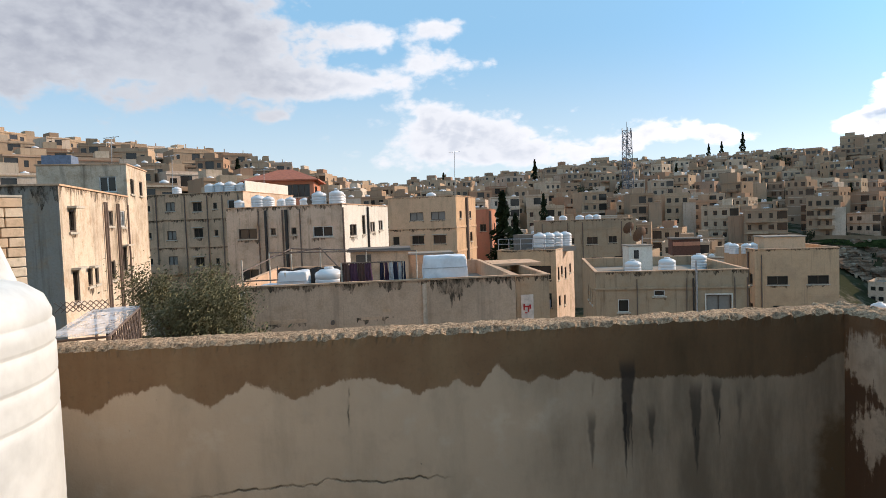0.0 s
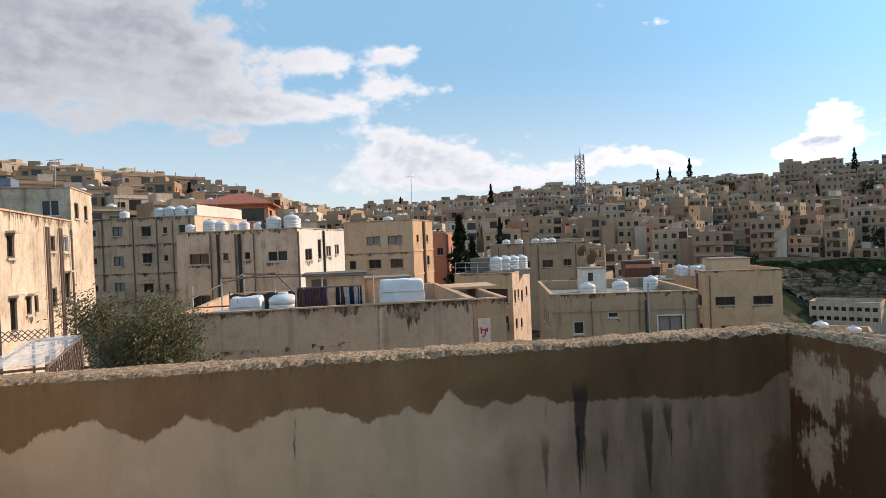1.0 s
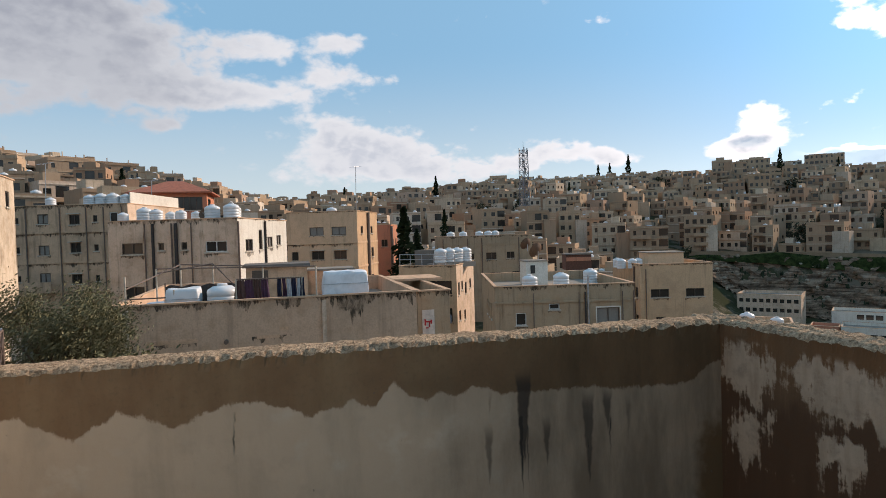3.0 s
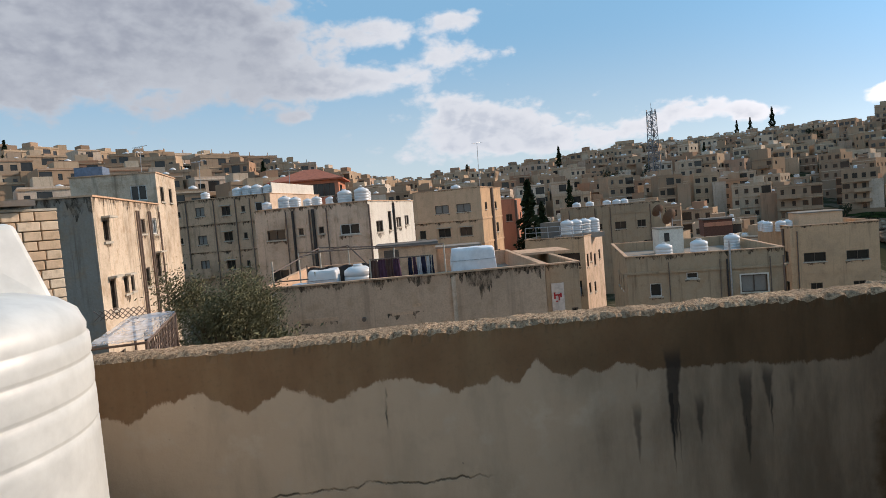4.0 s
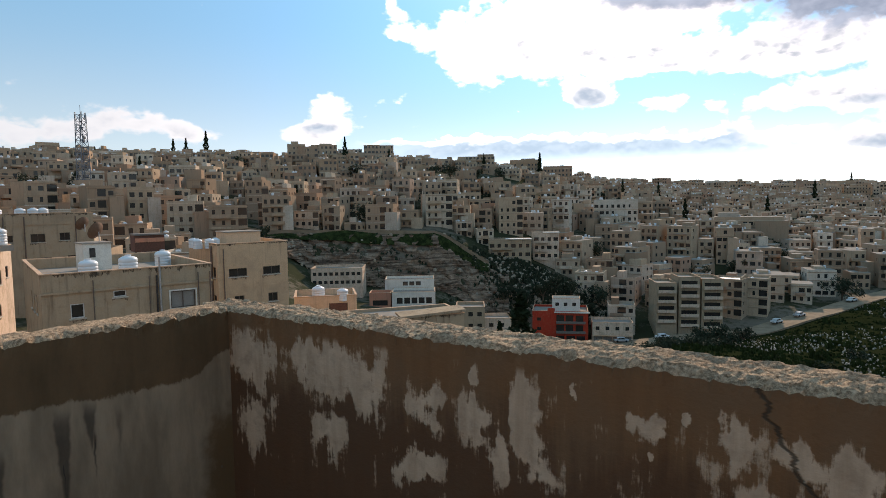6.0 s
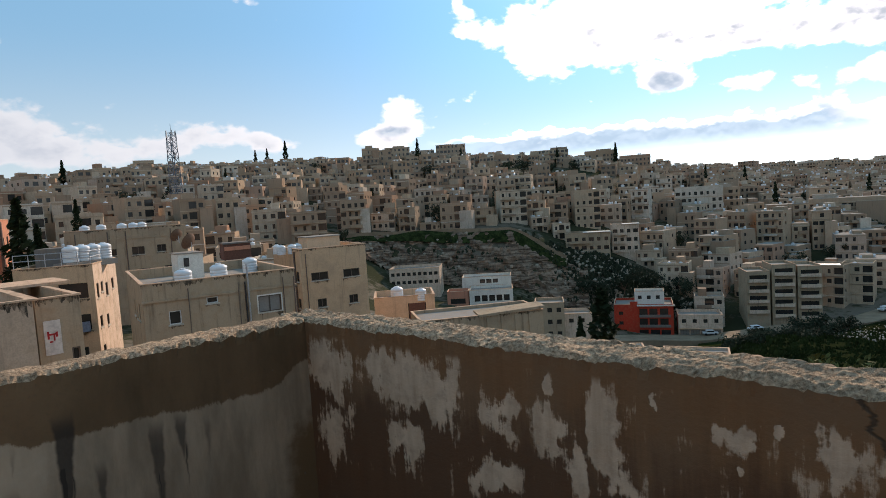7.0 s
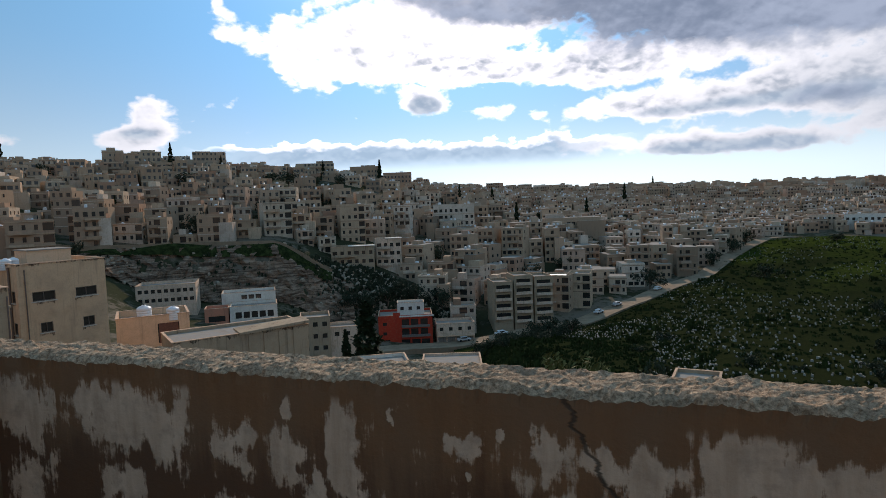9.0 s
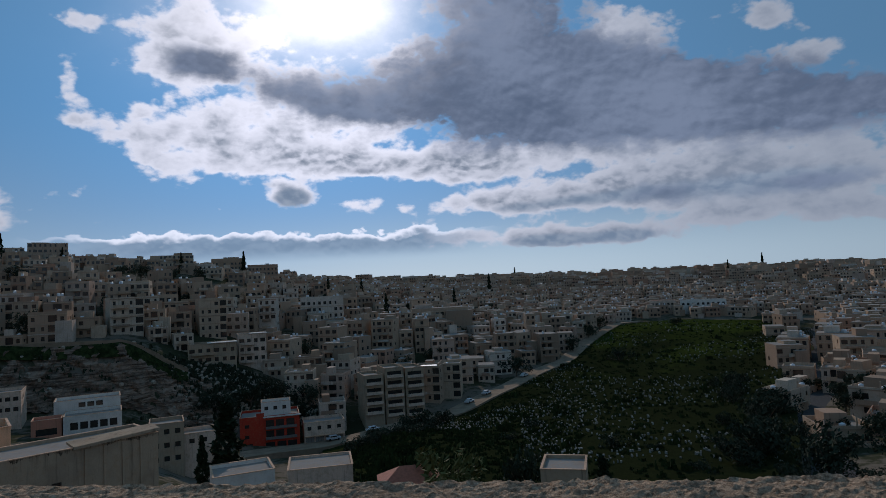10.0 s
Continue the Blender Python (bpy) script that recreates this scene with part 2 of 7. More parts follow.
def plaster(name, color, dirt=(0.16, 0.12, 0.085), amount=0.55, streak=1.0, vary=0.0, island=False, patch_scale=0.35):
    """Painted cement render with rain streaks, patches and grain; colour may vary from house to house."""
    m, k = material(name)
    base = rgb(color)
    if vary:
        rnd = k.node("ShaderNodeNewGeometry", 8) if island else k.node("ShaderNodeObjectInfo", 5)
        tone = k.ramp(rnd, [(0.0, (0.26, 0.175, 0.12)), (0.1, (0.54, 0.40, 0.275)), (0.2, (0.37, 0.25, 0.17)), (0.3, (0.66, 0.54, 0.41)), (0.4, (0.46, 0.31, 0.20)), (0.5, (0.30, 0.21, 0.15)), (0.6, (0.58, 0.43, 0.30)),
                            (0.7, (0.40, 0.26, 0.17)), (0.8, (0.72, 0.62, 0.51)), (0.88, (0.38, 0.21, 0.135)), (1.0, (0.51, 0.365, 0.25))])
        base = tone
    pos = k.node("ShaderNodeNewGeometry", 0)
    big = k.noise(pos, patch_scale, 5, 0.6)
    mp = k.node("ShaderNodeMapping", Vector=pos, Scale=(2.2, 2.2, 0.16))
    run = k.noise(mp, 1.0, 5, 0.65)
    grain = k.noise(pos, 14.0, 4, 0.6)
    mid = k.noise(pos, 1.7, 6, 0.65)
    warm = k.mix(k.math("MULTIPLY", k.smooth(mid, 0.46, 0.7), amount * 0.75), base, (0.40, 0.25, 0.14, 1))
    c1 = k.mix(k.math("MULTIPLY", k.smooth(big, 0.45, 0.72), amount * 0.8), warm, rgb(dirt, 1.7))
    c2 = k.mix(k.math("MULTIPLY", k.smooth(run, 0.52, 0.74), amount * streak), c1, rgb(dirt, 0.75))
    thin = k.noise(k.node("ShaderNodeMapping", Vector=pos, Scale=(6.0, 6.0, 0.22)), 1.0, 4, 0.6)
    c2 = k.mix(k.math("MULTIPLY", k.smooth(thin, 0.61, 0.74), min(0.6, amount * streak * 0.6)), c2, rgb(dirt, 0.4))
    spots = k.noise(pos, 3.6, 5, 0.7)
    c2 = k.mix(k.math("MULTIPLY", k.smooth(spots, 0.60, 0.72), amount * 0.6), c2, rgb(dirt, 0.8))
    c3 = k.mix(k.math("MULTIPLY", k.smooth(grain, 0.35, 0.75), 0.25), c2, rgb(dirt, 1.1))
    finish(k, c3, 0.95, grain, 0.35, 0.02, spec=0.02)
    return m


def simple(name, color, rough=0.6, metal=0.0, noise_scale=6.0, depth=0.25, spec=0.4, bump=0.15):
    m, k = material(name)
    nz = k.noise(k.obj, noise_scale, 5, 0.6)
    c = k.mix(k.smooth(nz, 0.3, 0.75), rgb(color, 1 + depth * 0.4), rgb(color, 1 - depth))
    finish(k, c, rough, nz, bump, 0.01, metal, spec)
    return m


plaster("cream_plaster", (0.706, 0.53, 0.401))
plaster("ochre_plaster", (0.706, 0.472, 0.306), amount=0.3)
plaster("buff_plaster", (0.445, 0.33, 0.222), amount=0.65)
plaster("tan_plaster", (0.623, 0.414, 0.287), amount=0.5, streak=0.6)
plaster("yellow_plaster", (0.643, 0.423, 0.263), amount=0.4)
plaster("grey_plaster", (0.67, 0.43, 0.285), amount=0.6)
plaster("stained_plaster", (0.69, 0.57, 0.44), amount=0.7, streak=1.1)
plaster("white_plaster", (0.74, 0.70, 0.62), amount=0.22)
plaster("salmon_plaster", (0.60, 0.25, 0.16), amount=0.35)
plaster("red_paint", (0.5, 0.055, 0.03), dirt=(0.2, 0.03, 0.02), amount=0.3)
plaster("dark_cement", (0.17, 0.16, 0.15), amount=0.5)
plaster("flank_cement", (0.31, 0.29, 0.255), amount=0.7)
plaster("roof_cement", (0.29, 0.27, 0.24), amount=0.6, streak=0.2, patch_scale=0.6)
plaster("town_wall", (0.50, 0.42, 0.335), amount=0.45, vary=1.0)
plaster("town_stuff_wall", (0.50, 0.42, 0.335), amount=0.4, vary=1.0, island=True)
simple("frame_paint", (0.11, 0.08, 0.06), 0.5)
simple("white_frame", (0.6, 0.6, 0.58), 0.45)
simple("sill_stone", (0.5, 0.45, 0.37), 0.8)
simple("rust_pipe", (0.16, 0.11, 0.085), 0.6)
simple("black_pipe", (0.035, 0.03, 0.028), 0.5)
simple("white_plastic", (0.66, 0.67, 0.67), 0.38, depth=0.07, noise_scale=2.5, bump=0.05, spec=0.5)
simple("scuffed_plastic", (0.60, 0.61, 0.58), 0.42, depth=0.18, noise_scale=7, bump=0.12, spec=0.45)
simple("tarpaulin", (0.72, 0.74, 0.76), 0.4, depth=0.15, noise_scale=3)
simple("galvanised", (0.42, 0.43, 0.44), 0.45, 0.7)
simple("tower_paint", (0.16, 0.17, 0.19), 0.5, 0.4)
simple("dish_metal", (0.16, 0.085, 0.05), 0.6, 0.2)
simple("roof_tile_red", (0.42, 0.13, 0.07), 0.75, noise_scale=3)
simple("bark", (0.14, 0.10, 0.07), 0.95, noise_scale=9, bump=0.6, spec=0.05)
simple("olive_leaf", (0.17, 0.155, 0.085), 0.6, depth=0.5, noise_scale=1.3, spec=0.05)
simple("cypress_leaf", (0.022, 0.034, 0.016), 0.8, depth=0.5, noise_scale=0.9, spec=0.05)
simple("weed_leaf", (0.034, 0.046, 0.014), 0.8, depth=0.5, noise_scale=0.3, spec=0.05)
simple("bush_leaf", (0.115, 0.115, 0.04), 0.7, depth=0.5, noise_scale=0.8, spec=0.05)
simple("grey_leaf", (0.04, 0.05, 0.03), 0.8, depth=0.5, noise_scale=0.8, spec=0.05)
simple("grave_stone", (0.33, 0.31, 0.27), 0.8, depth=0.5, noise_scale=0.6, spec=0.05)
simple("field_rock", (0.34, 0.28, 0.21), 0.9, noise_scale=0.7, depth=0.4, spec=0.05)
simple("asphalt", (0.07, 0.068, 0.065), 0.9, noise_scale=1.5, spec=0.05)
simple("pale_road", (0.27, 0.195, 0.13), 0.95, noise_scale=0.4, spec=0.05)
simple("red_cloth", (0.45, 0.03, 0.03), 0.8)
simple("purple_cloth", (0.10, 0.045, 0.075), 0.9)
simple("navy_cloth", (0.03, 0.03, 0.06), 0.9)
simple("pale_cloth", (0.6, 0.58, 0.58), 0.9)
simple("brown_cloth", (0.11, 0.06, 0.05), 0.9)
simple("banner_cloth", (0.62, 0.56, 0.5), 0.8)
simple("blue_sheet", (0.17, 0.22, 0.30), 0.5, 0.3)
simple("brown_board", (0.14, 0.06, 0.04), 0.8)
simple("car_paint", (0.5, 0.5, 0.5), 0.3, spec=0.6)
simple("tyre", (0.02, 0.02, 0.02), 0.8)

m, k = material("window_glass")
nz = k.noise(k.node("ShaderNodeNewGeometry", 0), 0.8, 3)
finish(k, k.mix(nz, (0.012, 0.012, 0.012, 1), (0.05, 0.045, 0.04, 1)), 0.12, spec=0.5)
m, k = material("curtain")
finish(k, k.mix(k.noise(k.obj, 8, 3), (0.3, 0.28, 0.25, 1), (0.2, 0.18, 0.16, 1)), 0.8)

# tar and rain stains on plaster: thin films with worn holes
m, k = material("tar_stain")
pos = k.node("ShaderNodeNewGeometry", 0)
nz = k.noise(k.node("ShaderNodeMapping", Vector=pos, Scale=(3.0, 3.0, 1.2)), 1.6, 6, 0.7)
b = k.t.nodes.new("ShaderNodeBsdfPrincipled")
k.put(b.inputs["Base Color"], k.mix(nz, (0.05, 0.034, 0.022, 1), (0.15, 0.10, 0.065, 1)))
b.inputs["Roughness"].default_value = 0.9
k.put(b.inputs["Alpha"], k.math("MULTIPLY_ADD", k.smooth(nz, 0.62, 0.36), 0.75, 0.12))
o = k.t.nodes.new("ShaderNodeOutputMaterial")
k.t.links.new(b.outputs[0], o.inputs[0])

# clear plastic sheet over the pergola
m, k = material("clear_sheet")
pos = k.node("ShaderNodeNewGeometry", 0)
nz = k.noise(pos, 5.0, 5, 0.6)
b = k.t.nodes.new("ShaderNodeBsdfPrincipled")
k.put(b.inputs["Base Color"], k.mix(nz, (0.5, 0.55, 0.6, 1), (0.8, 0.83, 0.85, 1)))
b.inputs["Roughness"].default_value = 0.15
k.put(b.inputs["Alpha"], k.math("MULTIPLY_ADD", nz, 0.6, 0.25))
bn = k.t.nodes.new("ShaderNodeBump")
bn.inputs["Strength"].default_value, bn.inputs["Distance"].default_value = 0.8, 0.05
k.put(bn.inputs["Height"], k.noise(pos, 3.0, 3))
k.t.links.new(bn.outputs[0], b.inputs["Normal"])
o = k.t.nodes.new("ShaderNodeOutputMaterial")
k.t.links.new(b.outputs[0], o.inputs[0])

# hillside earth: rock, dry soil and winter grass
m, k = material("hill_earth")
pos = k.node("ShaderNodeNewGeometry", 0)
a = k.noise(pos, 0.03, 6, 0.6)
bb = k.noise(pos, 0.35, 6, 0.65)
soil = k.mix(bb, (0.10, 0.08, 0.058, 1), (0.23, 0.19, 0.145, 1))
grass = k.mix(bb, (0.026, 0.028, 0.015, 1), (0.062, 0.062, 0.034, 1))
finish(k, k.mix(k.smooth(k.math("MULTIPLY_ADD", bb, 0.5, k.math("MULTIPLY", a, 0.6)), 0.48, 0.6), soil, grass), 0.95, bb, 0.6, 0.5, spec=0.0)
m, k = material("meadow")
pos = k.node("ShaderNodeNewGeometry", 0)
a = k.noise(pos, 0.022, 5, 0.6)
bb = k.noise(pos, 0.5, 6, 0.7)
g1 = k.mix(bb, (0.009, 0.011, 0.005, 1), (0.025, 0.030, 0.011, 1))
g2 = k.mix(bb, (0.015, 0.023, 0.005, 1), (0.050, 0.065, 0.012, 1))
east = k.t.nodes.new("ShaderNodeSeparateXYZ")
k.t.links.new(pos, east.inputs[0])
lush = k.math("ADD", k.math("MULTIPLY_ADD", k.smooth(east.outputs[0], 260.0, 430.0), 0.42, a), k.math("MULTIPLY", k.math("SUBTRACT", bb, 0.5), 0.25))
c = k.mix(k.smooth(lush, 0.56, 0.86), g1, g2)
finish(k, k.mix(k.math("MULTIPLY", k.smooth(k.noise(pos, 0.12, 5), 0.55, 0.7), 0.4), c, (0.022, 0.022, 0.011, 1)), 0.95, bb, 0.8, 0.4, spec=0.0)
m, k = material("bank_grass")
bb = k.noise(k.node("ShaderNodeNewGeometry", 0), 0.6, 6, 0.7)
finish(k, k.mix(k.smooth(bb, 0.35, 0.7), (0.010, 0.016, 0.006, 1), (0.045, 0.058, 0.02, 1)), 0.95, bb, 0.8, 0.4, spec=0.0)
m, k = material("cliff_rock")
pos = k.node("ShaderNodeNewGeometry", 0)
mp = k.node("ShaderNodeMapping", Vector=pos, Scale=(0.10, 0.10, 1.5))
st = k.noise(mp, 1.0, 8, 0.7, dist=0.4)
nn = k.noise(pos, 0.55, 7, 0.7)
rock = k.mix(k.smooth(st, 0.36, 0.64), (0.085, 0.056, 0.040, 1), (0.34, 0.235, 0.165, 1))
finish(k, k.mix(k.smooth(nn, 0.60, 0.70), rock, (0.05, 0.048, 0.026, 1)), 0.95, st, 1.0, 0.8, spec=0.0)

# parapet plaster: a dark wet band with a ragged lower edge, drips and cracks
def dist_to(k, s, z, s0, z0, ws, wz):
    a = k.math("DIVIDE", k.math("SUBTRACT", s, s0), ws)
    b_ = k.math("DIVIDE", k.math("SUBTRACT", z, z0), wz)
    return k.math("EXPONENT", k.math("MULTIPLY", k.math("MULTIPLY_ADD", a, a, k.math("MULTIPLY", b_, b_)), -1.0))


def drip(k, s, z, s0, top, bottom, width, wobble):
    """A run of black water: widest near its top, drawn to a point."""
    along = k.math("DIVIDE", k.math("SUBTRACT", z, bottom), top - bottom)
    half = k.math("MULTIPLY", k.math("POWER", k.math("MAXIMUM", along, 0.0), 0.7), width)
    off = k.math("ABSOLUTE", k.math("ADD", k.math("SUBTRACT", s, s0), wobble))
    inside = k.smooth(k.math("SUBTRACT", half, off), -0.002, 0.010)
    cap = k.math("SUBTRACT", 1.0, k.smooth(z, top - 0.06, top + 0.03))
    return k.math("MULTIPLY", inside, cap)


def parapet_common(k):
    sp = k.t.nodes.new("ShaderNodeSeparateXYZ")
    k.t.links.new(k.obj, sp.inputs[0])
    s, z = sp.outputs[0], sp.outputs[2]
    big = k.noise(k.obj, 2.2, 6, 0.6)
    mid = k.noise(k.obj, 9.0, 6, 0.62)
    grain = k.noise(k.obj, 60.0, 5, 0.6)
    return s, z, big, mid, grain


m, k = material("parapet_plaster")
s, z, big, mid, grain = parapet_common(k)
border = k.ramp(k.math("DIVIDE", s, 3.4), [(p / 3.4, (h - 0.85) / 0.2) for p, h in (
    (0.0, 0.98), (0.04, 0.965), (0.18, 0.893), (0.48, 0.903), (0.78, 0.922), (1.06, 0.936), (1.15, 0.964), (1.233, 0.934), (1.29, 0.974), (1.338, 0.922),
    (1.41, 0.96), (1.478, 1.008), (1.557, 0.907), (1.635, 0.945), (1.806, 0.91), (1.97, 0.983), (2.10, 0.979), (2.28, 0.914), (2.45, 0.992), (2.595, 0.897), (2.77, 1.0),
    (2.96, 0.963), (3.05, 0.896), (3.14, 0.941), (3.4, 0.93))])
level = k.math("MULTIPLY_ADD", border, 0.2, 0.85)
rag2 = k.noise(k.node("ShaderNodeMapping", Vector=k.obj, Scale=(34.0, 1.0, 9.0)), 1.0, 6, 0.7)
ragged = k.math("MULTIPLY_ADD", k.math("SUBTRACT", mid, 0.5), 0.075, k.math("MULTIPLY_ADD", k.math("SUBTRACT", rag2, 0.5), 0.055, level))
wet = k.smooth(k.math("SUBTRACT", z, ragged), -0.006, 0.008)
light = k.mix(big, (0.58, 0.415, 0.285, 1), (0.445, 0.31, 0.205, 1))
light = k.mix(k.math("MULTIPLY", k.smooth(mid, 0.5, 0.75), 0.35), light, (0.31, 0.235, 0.165, 1))
low = k.math("MULTIPLY", k.smooth(big, 0.45, 0.7), k.math("SUBTRACT", 1.0, k.smooth(z, 0.35, 0.75)))
light = k.mix(k.math("MULTIPLY", low, 0.55), light, (0.27, 0.20, 0.13, 1))
damp = k.mix(mid, (0.175, 0.095, 0.05, 1), (0.265, 0.15, 0.08, 1))
stain = k.noise(k.node("ShaderNodeMapping", Vector=k.obj, Scale=(5.0, 1.0, 1.2)), 1.0, 6, 0.65)
light = k.mix(k.math("MULTIPLY", k.smooth(stain, 0.45, 0.72), 0.5), light, (0.34, 0.25, 0.17, 1))
light = k.mix(k.math("MULTIPLY", k.smooth(k.noise(k.obj, 4.5, 6, 0.65), 0.52, 0.7), 0.4), light, (0.64, 0.50, 0.37, 1))
damp = k.mix(k.math("MULTIPLY", k.smooth(stain, 0.4, 0.7), 0.45), damp, (0.31, 0.20, 0.11, 1))
damp = k.mix(k.math("MULTIPLY", k.smooth(grain, 0.5, 0.8), 0.4), damp, (0.11, 0.082, 0.052, 1))
col = k.mix(wet, light, damp)
# Shade towards the corner painted in with brown staining, broken up by noise.
shade_grime = k.math("MULTIPLY", k.smooth(k.math("MULTIPLY_ADD", k.math("SUBTRACT", big, 0.5), 1.6, s), 1.75, 0.55), k.math("MULTIPLY_ADD", k.smooth(stain, 0.3, 0.65), 0.35, 0.5))
col = k.mix(shade_grime, col, k.mix(wet, (0.135, 0.092, 0.06, 1), (0.062, 0.036, 0.019, 1)))
wob = k.math("MULTIPLY", k.math("SUBTRACT", k.noise(k.combine(0.0, 0.0, z), 9.0, 3), 0.5), 0.035)
drips = None
for s0, top_, bot_, wide, dark_ in ((0.940, 1.0, 0.62, 0.038, 0.75), (0.951, 0.86, 0.50, 0.016, 1.0), (0.925, 0.84, 0.53, 0.008, 1.0), (1.092, 0.79, 0.55, 0.022, 0.5), (0.840, 0.80, 0.60, 0.022, 0.6), (0.650, 0.89, 0.50, 0.032, 0.62), (0.653, 0.74, 0.50, 0.010, 0.9),
                                    (0.560, 0.90, 0.72, 0.028, 0.62), (0.550, 0.80, 0.605, 0.009, 1.0), (0.462, 0.86, 0.67, 0.016, 0.35), (1.085, 0.93, 0.84, 0.012, 0.35)):
    one = k.math("MULTIPLY", drip(k, s, z, s0, top_, bot_, wide, wob), dark_)
    drips = one if drips is None else k.math("MAXIMUM", drips, one)
col = k.mix(k.math("MULTIPLY", drips, k.math("MULTIPLY_ADD", mid, 0.5, 0.95), clamp=True), col, (0.04, 0.03, 0.024, 1))
# Brown patch low at the corner end, its edge broken by noise.
corner_brown = k.smooth(k.math("MULTIPLY_ADD", k.math("SUBTRACT", mid, 0.3), 0.9, k.math("SUBTRACT", dist_to(k, s, z, 0.02, 0.45, 0.13, 0.36), 0.45)), 0.05, 0.45)
col = k.mix(corner_brown, col, (0.125, 0.073, 0.037, 1))
# hairline crack and the flaking line low on the wall
wander = k.math("MULTIPLY", k.math("SUBTRACT", k.noise(k.combine(s, 0.0, 0.0), 4.0, 5, 0.6), 0.5), 0.16)
line = k.math("ABSOLUTE", k.math("SUBTRACT", z, k.math("ADD", wander, 0.57)))
flake = k.math("MULTIPLY", k.math("SUBTRACT", 1.0, k.smooth(line, 0.001, 0.007)), k.math("MULTIPLY", k.smooth(s, 1.65, 1.8), k.math("SUBTRACT", 1.0, k.smooth(s, 2.5, 2.75))))
vline = k.math("ABSOLUTE", k.math("ADD", k.math("SUBTRACT", s, 2.07), wob))
vcrack = k.math("MULTIPLY", k.math("SUBTRACT", 1.0, k.smooth(vline, 0.001, 0.005)), k.math("MULTIPLY", k.smooth(z, 0.78, 0.84), k.math("SUBTRACT", 1.0, k.smooth(z, 0.93, 0.96))))
cracks = k.math("MAXIMUM", flake, vcrack)
col = k.mix(k.math("MULTIPLY", cracks, k.smooth(mid, 0.35, 0.6)), col, (0.12, 0.09, 0.062, 1))
pits = k.smooth(k.noise(k.obj, 26.0, 2), 0.74, 0.78)
col = k.mix(k.math("MULTIPLY", pits, 0.5), col, (0.12, 0.10, 0.08, 1))
height = k.math("SUBTRACT", k.math("MULTIPLY_ADD", mid, 0.8, k.math("MULTIPLY", grain, 0.4)), k.math("MULTIPLY", cracks, 1.5))
finish(k, col, 0.88, height, 0.45, 0.012, spec=0.05)

m, k = material("parapet_blotched")
s, z, big, mid, grain = parapet_common(k)
mp = k.node("ShaderNodeMapping", Vector=k.obj, Scale=(17.0, 1.0, 1.9))
runs = k.noise(mp, 1.0, 6, 0.65)
warp = k.noise(k.obj, 6.0, 5, 0.6, out=1)
wsep = k.t.nodes.new("ShaderNodeSeparateXYZ")
k.t.links.new(warp, wsep.inputs[0])
s_w = k.math("MULTIPLY_ADD", k.math("SUBTRACT", wsep.outputs[0], 0.5), 0.22, s)
z_w = k.math("MULTIPLY_ADD", k.math("SUBTRACT", wsep.outputs[1], 0.5), 0.26, z)
patches = None
for s0, z0, ws, wz in ((0.15, 0.95, 0.14, 0.15), (0.13, 0.70, 0.08, 0.14), (0.45, 1.0, 0.09, 0.09), (0.62, 0.99, 0.16, 0.10), (0.78, 0.95, 0.09, 0.12), (0.57, 0.74, 0.09, 0.07), (1.02, 0.915, 0.055, 0.065), (1.0, 0.71, 0.12, 0.05),
                       (1.225, 1.045, 0.018, 0.035), (1.24, 0.91, 0.075, 0.06), (1.30, 0.80, 0.05, 0.08), (1.40, 0.98, 0.065, 0.09), (1.43, 0.84, 0.06, 0.10), (1.555, 1.04, 0.018, 0.024), (1.745, 1.0, 0.05, 0.035), (1.775, 0.915, 0.014, 0.02), (1.875, 1.02, 0.014, 0.018),
                       (1.97, 0.99, 0.04, 0.06), (2.10, 0.99, 0.06, 0.05), (2.22, 0.97, 0.08, 0.07), (2.45, 0.99, 0.20, 0.07), (2.75, 0.98, 0.2, 0.08), (2.3, 0.7, 0.5, 0.2)):
    p = dist_to(k, s_w, z_w, s0, z0, ws * 1.12, wz * 1.15)
    patches = p if patches is None else k.math("MAXIMUM", patches, p)
field = k.math("ADD", patches, k.math("MULTIPLY_ADD", k.math("SUBTRACT", runs, 0.5), 2.4, k.math("MULTIPLY", k.math("SUBTRACT", mid, 0.5), 1.7)))
bare = k.smooth(field, 0.32, 0.60)
top_band = k.smooth(k.math("MULTIPLY_ADD", mid, 0.05, z), 1.10, 1.13)
bare = k.math("MULTIPLY", bare, k.math("SUBTRACT", 1.0, top_band))
pale = k.mix(mid, (0.56, 0.40, 0.285, 1), (0.36, 0.245, 0.165, 1))
pale = k.mix(k.math("MULTIPLY", k.smooth(k.noise(k.obj, 15.0, 5, 0.65), 0.46, 0.66), 0.45), pale, (0.21, 0.145, 0.105, 1))
pale = k.mix(k.math("MULTIPLY", k.smooth(runs, 0.4, 0.7), 0.5), pale, (0.26, 0.165, 0.105, 1))
rust = k.mix(runs, (0.105, 0.046, 0.021, 1), (0.225, 0.116, 0.058, 1))
rust = k.mix(k.smooth(k.noise(k.obj, 3.0, 5), 0.4, 0.65), rust, (0.155, 0.085, 0.047, 1))
# Rust turns darker brown towards the bottom along a ragged line.
low_brown = k.smooth(k.math("MULTIPLY_ADD", k.math("SUBTRACT", big, 0.5), 0.5, k.math("MULTIPLY_ADD", k.math("SUBTRACT", runs, 0.5), 0.35, z)), 0.98, 0.80)
rust = k.mix(k.math("MULTIPLY", low_brown, 0.7), rust, (0.072, 0.036, 0.022, 1))
col = k.mix(bare, rust, pale)
wander = k.math("MULTIPLY", k.math("SUBTRACT", k.noise(k.combine(0.0, 0.0, z), 12.0, 4, 0.6), 0.5), 0.16)
